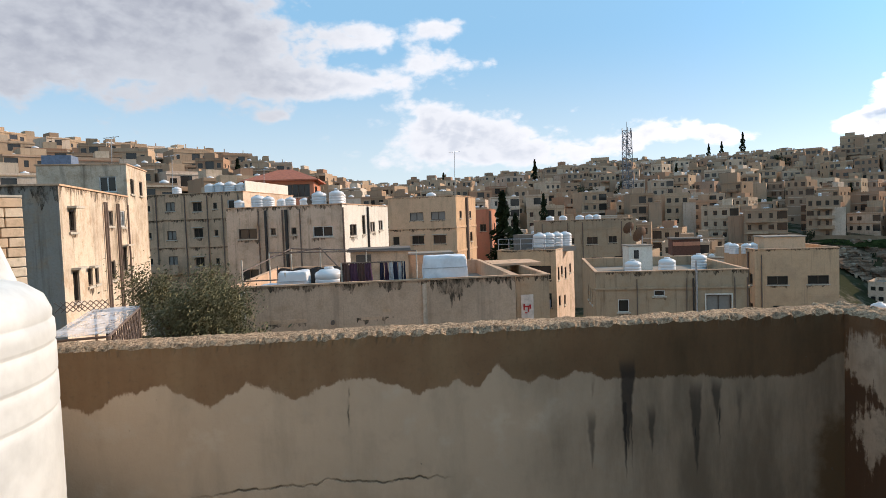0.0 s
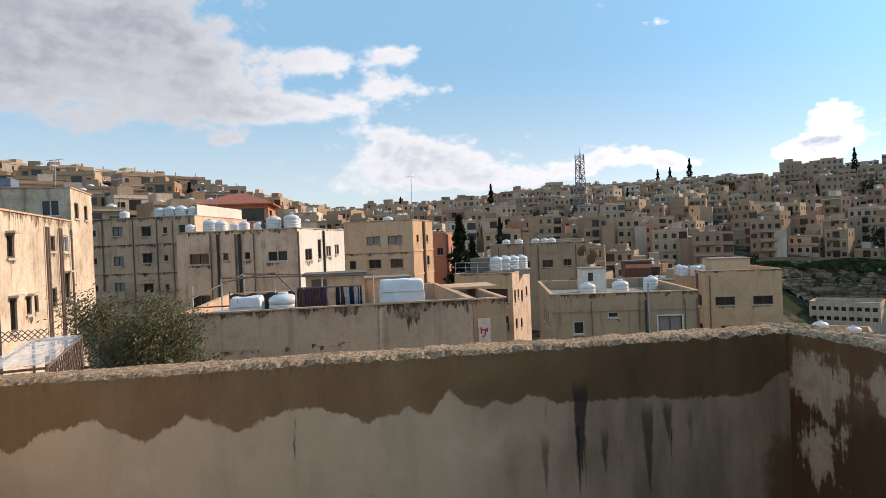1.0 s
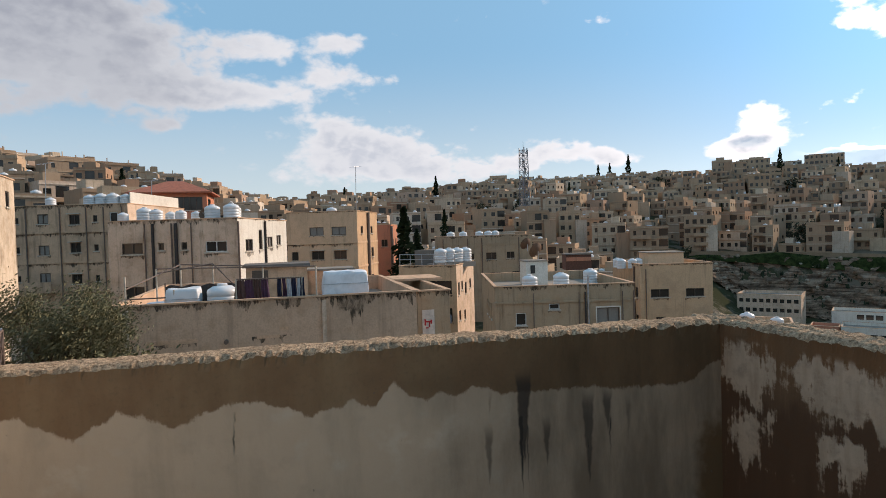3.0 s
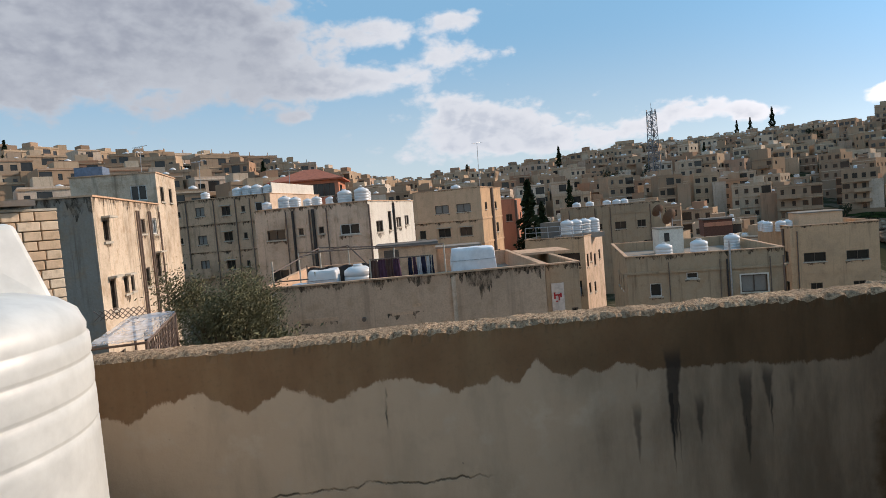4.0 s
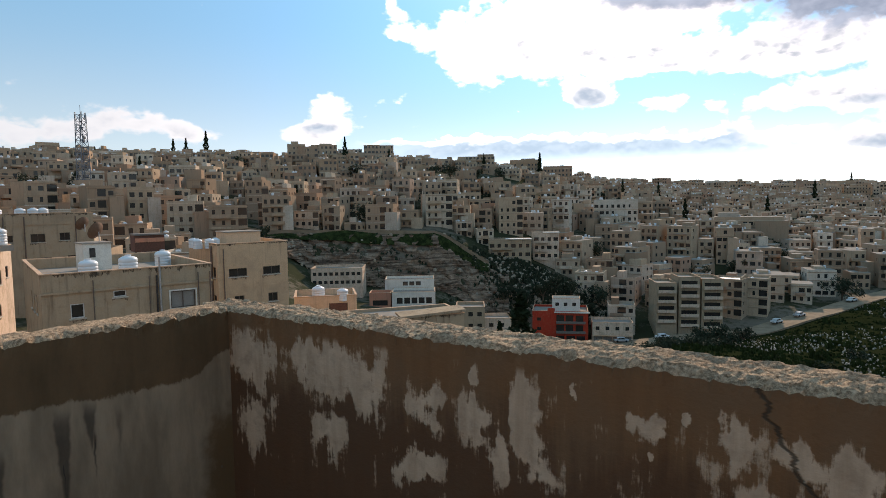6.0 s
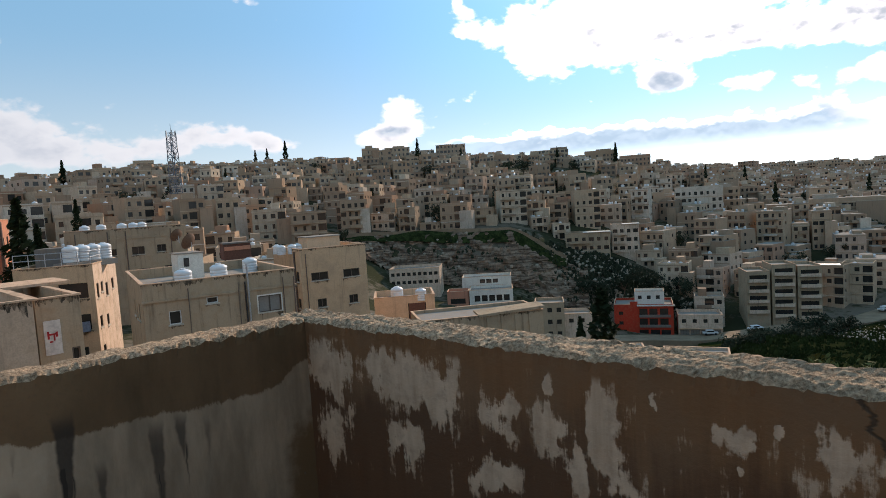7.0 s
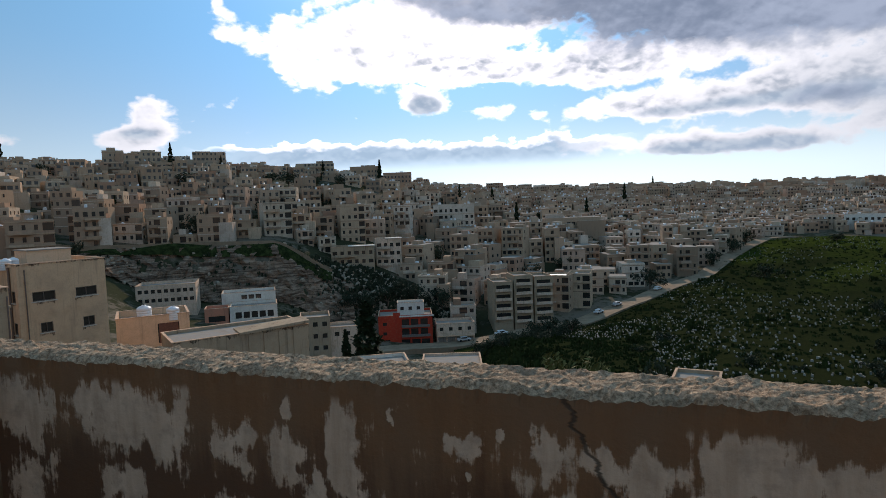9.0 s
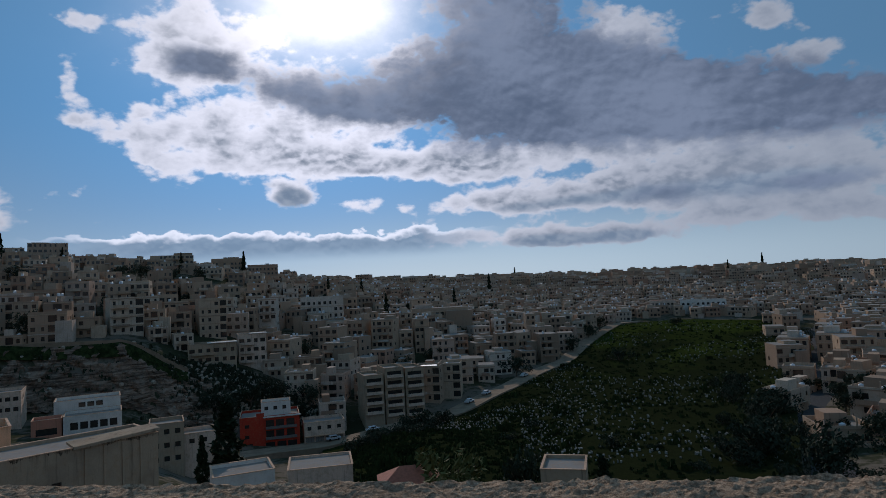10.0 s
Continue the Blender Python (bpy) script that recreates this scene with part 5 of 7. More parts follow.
for x_, r_, mt in ((2.75, 0.035, "rust_pipe"), (6.45, 0.06, "black_pipe"), (6.65, 0.07, "galvanised"), (9.1, 0.04, "rust_pipe"), (9.9, 0.05, "rust_pipe"), (6.0, 0.03, "rust_pipe")):
    pipe(mb, x_, -0.14, -14, -3.0 if mt != "galvanised" else -1.8, r_, mt)
g = Geo()
g.box(7.2, -0.06, -5.42, 9.0, -0.003, -5.33)
g.box(7.2, -0.06, -4.17, 9.0, -0.003, -4.08)
g.box(7.2, -0.06, -5.33, 7.29, -0.003, -4.17)
g.box(8.91, -0.06, -5.33, 9.0, -0.003, -4.17)
part("window_surround", g, "white_plaster", mb)
stair = thing("stair_cabin", "white plastered stair cabin on a flat roof", "cabin", m=pose(15.2, 50.6, -3.3, 0, 0, -3))
g = Geo()
g.box(0, 0, 0, 1.9, 2.2, 2.1)
part("wall", g, "white_plaster", stair)
g = Geo()
g.box(-0.08, -0.08, 2.104, 1.98, 2.28, 2.2)
part("roof", g, "roof_cement", stair)
g = Geo()
g.box(0.4, -0.04, 1.1, 0.8, -0.004, 1.8)
part("window", g, "window_glass", stair)
for x_, y_, s_ in ((14.1, 46.0, 1.15), (16.8, 46.4, 1.2), (20.7, 50.0, 1.15)):
    tank(x_, y_, -3.3, s_)


def dish(m, r, label):
    top = thing("satellite_dish", label, "satellite dish", "satellite dishes", m=m)
    g = Geo()
    rings, nseg = 6, 24
    pts = []
    for i in range(rings + 1):
        rr = r * i / rings
        pts.append([(rr * math.cos(2 * math.pi * j / nseg), 0.35 * rr * rr / r, rr * math.sin(2 * math.pi * j / nseg)) for j in range(nseg)])
    for i in range(rings):
        for j in range(nseg):
            j2 = (j + 1) % nseg
            g.quad(pts[i][j], pts[i][j2], pts[i + 1][j2], pts[i + 1][j])
            off = lambda p: (p[0], p[1] - 0.03, p[2])
            g.quad(off(pts[i + 1][j]), off(pts[i + 1][j2]), off(pts[i][j2]), off(pts[i][j]))
    b_ = part("reflector", g, "dish_metal", top, smooth=True, m=pose(0, 0, r * 1.1, 25, 0, 0))
    g = Geo()
    g.tube((0, -0.1, 0), (0, -0.1, r * 1.1), 0.035, 8)
    part("mast", g, "galvanised", top)
    g = Geo()
    g.tube((0, 0.05, r * 0.25), (0, r * 0.95, r * 1.35), 0.015, 6)
    g.box(-0.05, r * 0.9, r * 1.3, 0.05, r * 1.05, r * 1.42)
    part("feed_arm", g, "galvanised", top)
    return top


dish(pose(16.5, 51.4, -1.1, 0, 0, 30), 0.7, "large rusty brown satellite dish on a stair cabin")
dish(pose(15.75, 52.0, -1.1, 0, 0, 25) @ pose(0, 0, 0.75), 0.55, "rusty tilted satellite dish on a tall mast")
dish(pose(-9.4, 45.0, 2.76, 0, 0, 170), 0.45, "small dark satellite dish on a roof")
shelter = thing("roof_shelter", "red-brown board shelter on posts", "shelter", m=pose(23.2, 62.5, -4.9, 0, 0, -10))
g = Geo()
g.box(0, 0, 2.0, 2.7, 2.2, 3.6)
part("board_wall", g, "brown_board", shelter)
g = Geo()
g.box(-0.1, -0.15, 3.604, 2.8, 2.3, 3.75)
part("roof", g, "dark_cement", shelter)
# Salmon strip paints the sunlit top slope onto the front boards.
g = Geo()
g.box(0.05, -0.06, 2.95, 2.65, -0.004, 3.35)
part("awning", g, "salmon_plaster", shelter)
for x_ in (0.1, 2.6):
    g = Geo()
    g.tube((x_, 0.1, -9), (x_, 0.1, 2.0), 0.08, 8)
    part("post", g, "rust_pipe", shelter)

rb = house("apartment_house", "tall sand-coloured house with four small windows", "house", (27.94, 55.35), -10, 6.95, 10, -20, -2.15, "yellow_plaster", [
    ("f", 1.9, -4.95, 1.75, 0.8, "brown"), ("f", 5.25, -4.95, 1.75, 0.8, "brown"), ("f", 1.95, -7.65, 0.95, 0.85, "brown"), ("f", 5.3, -7.65, 0.95, 0.85, "brown"), ("f", 1.95, -10.6, 0.95, 0.85, "brown"), ("f", 5.3, -10.5, 0.95, 0.85, "brown"),
    ("l", 8.9, -4.9, 0.9, 1.0, "brown"), ("l", 6.0, -4.6, 0.9, 1.0, "brown"), ("l", 3.5, -4.6, 0.9, 1.0, "brown"), ("l", 8.9, -7.6, 0.9, 1.0, "brown")], parapet_h=0.5)
pipe(rb, 0.55, -0.09, -18, -2.6, 0.05)
pipe(rb, -0.1, 1.6, -18, -2.4, 0.1)
band(rb, 6.95, 10, -6.45, "yellow_plaster", 0.025, 0.1)
cab = thing("stair_cabin", "ochre stair cabin on a flat roof", "cabin", m=pose(30.4, 58.4, -2.68, 0, 0, -10))
g = Geo()
g.box(0, 0, 0, 3.6, 3.0, 1.45)
part("wall", g, "ochre_plaster", cab)
g = Geo()
g.box(-0.1, -0.1, 1.454, 3.7, 3.1, 1.55)
part("roof", g, "roof_cement", cab)
for x_, y_ in ((27.6, 58.6), (28.6, 58.2), (29.4, 58.6), (28.0, 60.4)):
    tank(x_, y_, -2.68, 0.85)
beige = house("apartment_block", "long beige block across the lane", "apartment block", (13.88, 93.98), -8, 15, 12, -16, 0.75, "buff_plaster", [
    ("f", 2.2, -2.2, 1.2, 1.0, "brown"), ("f", 5.6, -2.4, 0.7, 0.9, "brown"), ("f", 8.6, -2.4, 1.6, 1.1, "brown"), ("f", 11.6, -2.3, 1.2, 1.0, "brown"), ("f", 9.2, -5.6, 1.6, 1.3, "brown"), ("f", 3.2, -5.4, 1.2, 1.1, "brown"), ("f", 12.4, -5.4, 1.2, 1.1, "brown")])
band(beige, 15, 12, -0.7, "buff_plaster", 0.08, 0.16)
for x_ in (1.2, 5.0, 7.2, 12.9):
    pipe(beige, x_, -0.1, -14, 0.4, 0.07)
for x_, y_ in ((17.0, 98.0), (19.0, 97.6), (21.6, 97.4), (23.0, 97.0), (24.2, 97.2)):
    tank(x_, y_, 0.05, 1.25)

# red-roofed house on the rise
rr = house("tiled_house", "salmon house under a red hipped tile roof", "house", corner_fl((-16.3, 78.6), 5, 8.2), 5, 8.2, 8, -8, 7.35, "salmon_plaster", [
    ("f", 5.9, 5.9, 3.6, 1.6, "brown"), ("f", 2.2, 6.0, 0.9, 0.9, "white"), ("f", 2.2, 3.0, 1.0, 1.0, "brown"), ("f", 6.0, 3.0, 1.6, 1.1, "brown"), ("r", 2.5, 5.8, 2.6, 1.5, "brown")], lip=False)
g = Geo()
e = 0.7
A, B, C, D = (-e, -e, 7.3), (8.2 + e, -e, 7.3), (8.2 + e, 8 + e, 7.3), (-e, 8 + e, 7.3)
P, Q = (3.2, 4.0, 8.95), (5.0, 4.0, 8.95)
g.quad(A, B, Q, P)
g.quad(C, D, P, Q)
g.quad(B, C, Q, Q)
g.quad(D, A, P, P)
g.box(-e, -e, 7.12, 8.2 + e, 8 + e, 7.29)
part("tile_roof", g, "roof_tile_red", rr)

# ---------------------------------------------------------------- across the valley
school = house("long_building", "long pale building with two rows of windows", "building", corner_fl((117.3, 143.6), -45, 15.4), -45, 15.4, 11, -34, -17.9, "cream_plaster",
               [("f", 1.1 + 1.65 * i, zc, 1.05, 1.0, "plain") for i in range(9) for zc in (-19.6, -22.1)] + [("r", 2 + 3 * i, zc, 1.1, 1.0, "plain") for i in range(3) for zc in (-19.6, -22.1)], side_mat="cream_plaster")
hall = house("hall", "white low hall with arched windows", "building", corner_fl((123.5, 119.3), -45, 12.2), -45, 12.2, 9, -36, -23.6, "white_plaster", [("f", 2.2 + 2.05 * i, -26.0, 1.6, 1.7, "plain") for i in range(5)])
hall2 = house("hall", "white upper storey set back over the hall", "building", corner_fl((130.0, 126.0), -45, 14.5), -45, 14.5, 8, -36, -21.1, "white_plaster", [("f", 6.0 + 1.9 * i, -22.4, 1.5, 1.2, "plain") for i in range(3)])
house("shop_house", "brick red low shop front", "building", corner_fl((115.0, 128.5), -45, 6.0), -45, 6.0, 6, -36, -23.8, "salmon_plaster", [("f", 3.0, -26.6, 4.2, 1.5, "plain")])
red_ops = [("f", 2.0, zc, 1.2, 1.0, "plain") for zc in (-35.0, -38.0)] + [("f", u, zc, 2.3, 1.9, "plain") for u in (8.4, 11.2, 14.2) for zc in (-34.6, -37.6)] + [("f", u, -41.2, 2.6, 2.4, "plain") for u in (2.2, 8.4, 11.6, 14.6)]
redb = house("shop_building", "bright red painted shop building", "building", (156.1, 109.2), -57.6, 16.8, 12, -46, -32.4, "red_paint", red_ops)
g = Geo()
g.box(6.6, -0.55, -32.9, 17.2, -0.01, -32.55)
part("canopy", g, "white_plaster", redb)
for zc in (-36.2, -39.2):
    g = Geo()
    g.box(7.2, -0.7, zc, 16.0, -0.02, zc + 0.7)
    part("balcony", g, "dark_cement", redb)
g = Geo()
g.box(4.6, -0.12, -44, 6.8, -0.01, -31.5)
part("pier", g, "red_paint", redb)
house("roof_storey", "small white storey on the red building", "building", (163.0, 106.5), -57.6, 8.5, 6, -33.2, -29.2, "white_plaster", [("f", 1.5 + 2.6 * i, -31.0, 1.1, 1.1, "plain") for i in range(3)])


def balcony_block(fl, th, w, storeys, z1, label):
    d = 11
    z0 = z1 - 3.05 * storeys - 6
    ops = [("f", w / 2, z1 - 2.0 - 3.05 * i, w - 1.6, 1.7, "plain") for i in range(storeys)]
    ops += [("r", 2.5 + 3 * j, z1 - 2.1 - 3.05 * i, 1.1, 1.2, "plain") for i in range(storeys) for j in range(3)]
    b_ = house("balcony_block", label, "apartment block", fl, th, w, d, z0, z1, "buff_plaster", ops, group="balcony blocks")
    for i in range(storeys):
        g = Geo()
        zz = z1 - 3.15 - 3.05 * i
        g.box(0.5, -1.0, zz, w - 0.5, -0.01, zz + 0.15)
        g.box(0.5, -1.0, zz + 0.154, w - 0.5, -0.9, zz + 1.0)
        part("balcony", g, "cream_plaster", b_)
    return b_


for i, (dz, st) in enumerate(((-1.8, 4), (0.0, 5), (-0.6, 5))):
    balcony_block((183.05 + i * 4.0, 81.8 - i * 5.5), -54, 6.3, st, -22.6 + dz, "apartment block with a stack of deep balconies")

# row of garages beside the red building
garages = house("garage_house", "low cream house over a row of garages", "house", (165.7, 94.0), -57.6, 12.0, 9, -47, -35.6, "cream_plaster",
                [("f", 1.6 + 2.9 * i, -37.4, 1.1, 1.1, "plain") for i in range(4)] + [("f", 1.7 + 2.85 * i, -41.2, 2.4, 2.5, "shut") for i in range(4)], parapet_h=0.8, full=False)
g = Geo()
g.box(0.2, -0.9, -39.6, 11.8, -0.01, -39.45)
part("canopy", g, "grey_plaster", garages)

# two large houses at the end of the terrace road
for az_, r_, w_, top_, pale in ((51.0, 226.0, 15.5, -12.6, "buff_plaster"), (55.1, 232.0, 9.5, -10.6, "cream_plaster")):
    x, y = polar(az_, r_)
    ops = [("f", w_ * (j + 0.5) / round(w_ / 2.4), top_ - 2.3 - 3.1 * i, 1.2 if (i + j) % 3 else 1.7, 1.35, "plain") for i in range(3) for j in range(round(w_ / 2.4))]
    ops += [("r", 2.0 + 3.0 * j, top_ - 2.3 - 3.1 * i, 1.1, 1.2, "plain") for i in range(3) for j in range(3)]
    h_ = house("terrace_house", "large beige house with long balconies above the slope", "house", (x, y), -52, w_, 11, top_ - 18, top_, pale, ops, parapet_h=0.9, full=False)
    for i in range(3):
        g = Geo()
        zz = top_ - 3.75 - 3.1 * i
        g.box(w_ * 0.08, -1.2, zz, w_ * 0.55, -0.01, zz + 0.16)
        g.box(w_ * 0.08, -1.2, zz + 0.164, w_ * 0.55, -1.1, zz + 0.95)
        part("balcony", g, pale, h_)
    g = Geo()
    g.box(w_ * 0.4, -0.5, top_ + 0.08, w_ + 0.3, 4.0, top_ + 0.26)
    part("roof_slab", g, "white_plaster", h_, "bright white slab on the roof edge")

# sheds and roofs just below the parapet
SHED_FL, SHED_FR = (35.85, 46.97), (46.85, 41.06)
sth = math.degrees(math.atan2(SHED_FR[1] - SHED_FL[1], SHED_FR[0] - SHED_FL[0]))
longshed = house("long_shed", "long buff shed with a sloping roof edge and ribbed wall", "shed", SHED_FL, sth, 12.5, 6, -26, -9.75, "buff_plaster", [("f", 3.6, -12.6, 0.7, 0.8, "brown"), ("f", 4.6, -12.6, 0.7, 0.8, "brown")], parapet_h=0.25)
for i in range(4):
    g = Geo()
    g.box(6.6 + i * 1.45, -0.12, -24, 6.82 + i * 1.45, -0.004, -9.95)
    part("rib", g, "buff_plaster", longshed)
g = Geo()
g.quad((5.8, -0.25, -9.62), (12.6, -0.25, -9.3), (12.6, 2.0, -9.2), (5.8, 2.0, -9.5))
g.quad((5.8, -0.25, -9.85), (12.6, -0.25, -9.55), (12.6, -0.25, -9.3), (5.8, -0.25, -9.62))
g.quad((5.8, -0.25, -9.85), (5.8, -0.25, -9.62), (5.8, 2.0, -9.5), (5.8, 2.0, -9.7))
g.quad((12.6, -0.25, -9.55), (12.6, 2.0, -9.4), (12.6, 2.0, -9.2), (12.6, -0.25, -9.3))
part("roof_edge", g, "buff_plaster", longshed)
house("low_house", "small pale three-storey house below the slope", "house", (111.75, 100.8), -49, 7.0, 8, -40, -24.4, "buff_plaster", [("f", 1.3 + 2.2 * i, zc, 1.1, 1.1, "plain") for i in range(3) for zc in (-26.2, -29.1, -32.0)])
house("low_house", "low grey house with an open yard", "house", (117.5, 97.0), -49, 7.0, 7, -40, -27.6, "cream_plaster", [("f", 2.0 + 2.6 * i, -29.3, 1.1, 1.0, "plain") for i in range(2)])
shed2 = house("shed", "ochre shed with a brown door and flat roof", "shed", (41.2, 63.1), -35, 7.4, 6, -24, -9.6, "ochre_plaster", [("f", 5.2, -11.6, 2.2, 2.2, "plain")])
g = Geo()
g.box(4.2, -0.05, -12.7, 6.2, -0.006, -10.5)
part("door", g, "brown_board", shed2)
tank(44.6, 63.0, -10.3, 1.5)
tank(46.2, 60.2, -10.3, 1.3)
house("low_house", "low house with a worn cement roof and vents", "house", (69.0, 41.5), -62, 8.0, 6.5, -30, -19.6, "cream_plaster", [("f", 2, -22, 1, 1, "plain"), ("f", 5, -22, 1, 1, "plain")], parapet_h=0.25)
house("low_house", "grey low house with rooftop clutter", "house", (62.0, 47.0), -50, 7.0, 6, -30, -18.6, "white_plaster", [("f", 2, -21, 1, 1, "plain")], parapet_h=0.4)
rr2 = house("tiled_house", "small house with a red hipped roof", "house", (69.5, 29.0), -65, 6.5, 5, -30, -21.2, "white_plaster", [("f", 2, -23.5, 1, 1, "plain")], lip=False)
g = Geo()
g.quad((-0.6, -0.6, -21.3), (7.1, -0.6, -21.3), (4.4, 2.5, -19.6), (2.1, 2.5, -19.6))
g.quad((7.1, 5.6, -21.3), (-0.6, 5.6, -21.3), (2.1, 2.5, -19.6), (4.4, 2.5, -19.6))
g.quad((7.1, -0.6, -21.3), (7.1, 5.6, -21.3), (4.4, 2.5, -19.6), (4.4, 2.5, -19.6))
g.quad((-0.6, 5.6, -21.3), (-0.6, -0.6, -21.3), (2.1, 2.5, -19.6), (2.1, 2.5, -19.6))
part("tile_roof", g, "roof_tile_red", rr2)
house("shed", "small buff shed among the trees", "shed", (60.0, 9.0), -88, 4.2, 5, -28, -15.7, "buff_plaster", [("f", 2, -17.5, 0.8, 0.8, "plain")], parapet_h=0.3)


# rain and tar stains under the roof edges
for h_, w_, d_, face, z_, mean in ((laun, 12.15, 11, "f", -1.0, 0.5), (laun, 12.15, 11, "r", -1.0, 0.3), (wb, 8.95, 11.5, "f", 2.92, 0.6), (wb, 8.95, 11.5, "r", 2.92, 0.16), (grey, 13.2, 13, "f", 5.05, 0.7), (grey, 13.2, 13, "f", 2.48, 0.5),
                                   (grey, 13.2, 13, "f", -0.32, 0.5), (lb, 9, 9.7, "r", 3.3, 0.8), (lb, 9, 9.7, "f", 3.3, 0.9), (orange, 8.5, 9.5, "f", 4.3, 0.22), (orange, 8.5, 9.5, "f", 0.54, 0.4), (orange, 8.5, 9.5, "r", 4.3, 0.3), (mb, 10.0, 14, "f", -2.5, 0.55),
                                   (mb, 10.0, 14, "l", -2.5, 0.4), (yel, 5.9, 8, "f", -1.75, 0.3), (rb, 6.95, 10, "f", -2.15, 0.3), (rb, 6.95, 10, "l", -2.15, 0.4), (beige, 15, 12, "f", 0.75, 0.4), (annex, 1.55, 9.5, "f", -1.15, 0.6), (longshed, 12.5, 6, "f", -9.75, 0.5)):
    stain_band(h_, w_, d_, face, z_, mean, z_ * 1.7 + w_ + ord(face[0]))

g = Geo()
run_stains(g, FACE["f"](12.15, 11), 8.4, 3.6, -1.0, 1.3, 4.4)
run_stains(g, FACE["f"](12.15, 11), 0.9, 2.2, -2.6, 0.35, 2.2)
run_stains(g, FACE["f"](12.15, 11), 5.2, 1.6, -2.5, 0.5, 7.9)
tagged(part("tar_patch", g, "tar_stain", laun), kind="stuff")

# ---------------------------------------------------------------- roads, graveyard and cliff
ROAD_AZ = (50, 55, 62, 66, 74, 79, 84.3, 89, 94, 102)
ROAD_R = (172, 180, 187, 190, 207, 238, 285, 410, 432, 425)


def road_r(az):
    return float(np.interp(az, ROAD_AZ, ROAD_R))


def ribbon(name, label, mat, pts, width, lift=0.35, wall=0.0):
    """A strip of road that follows the land."""
    g = Geo()
    left, right = [], []
    for i, (x, y) in enumerate(pts):
        x2, y2 = pts[min(i + 1, len(pts) - 1)]
        x1, y1 = pts[max(i - 1, 0)]
        d = Vector((x2 - x1, y2 - y1)).normalized()
        z = land(x, y) + lift
        left.append((x - d.y * width / 2, y + d.x * width / 2, z))
        right.append((x + d.y * width / 2, y - d.x * width / 2, z))
    for i in range(len(pts) - 1):
        g.quad(right[i], right[i + 1], left[i + 1], left[i])
        for side in (left, right):
            a, b_ = side[i], side[i + 1]
            g.quad((a[0], a[1], a[2] - 2.5), (b_[0], b_[1], b_[2] - 2.5), (b_[0], b_[1], b_[2] + wall), (a[0], a[1], a[2] + wall))
    return tagged(part(name, g, mat), label, "road", kind="structure")


azs = np.linspace(52, 91, 80)
ribbon("road", "pale sandy road beside the graveyard", "pale_road", [polar(a, road_r(a)) for a in azs], 7.5, 1.3)
ribbon("road_street", "asphalt street that runs down between houses", "asphalt", [polar(104.2 + 0.6 * math.sin(q * 0.6), 92 + q * 9) for q in range(36)], 7.0)
ribbon("road_terrace", "terrace road with a low wall above the cliff", "pale_road", [polar(a, 216.5) for a in np.linspace(29, 51, 40)], 4.5, 0.8, 1.1)
ribbon("road_lane", "narrow lane between the houses", "asphalt", [(13.5 + 0.55 * q, 40 + 3.0 * q) for q in range(14)], 4.0)

# graveyard meadow
grid_az = np.arange(62.0, 102.6, 0.75)
frac = np.linspace(0, 1, 42)
verts, faces = [], []
for f_ in frac:
    for a in grid_az:
        r_ = 88 + (road_r(a) - 4 - 88) * f_
        x, y = polar(a, r_)
        verts.append((x, y, land_polar(a, r_) + 0.75 + 1.9 * min(1.0, (1 - f_) * 5) + 0.5 * noise.noise((x * 0.07, y * 0.07, 5))))
na = len(grid_az)
for i in range(len(frac) - 1):
    for j in range(na - 1):
        faces.append((i * na + j, (i + 1) * na + j, (i + 1) * na + j + 1, i * na + j + 1))
me = bpy.data.meshes.new("meadow")
me.from_pydata(verts, [], faces)
me.materials.append(MATS["meadow"])
me.polygons.foreach_set("use_smooth", [True] * len(me.polygons))
tagged(new("ground_graveyard", me), "green sloping graveyard meadow in winter grass", "meadow", kind="structure")

rnd = random.Random(11)
g = Geo()
tufts = Geo()
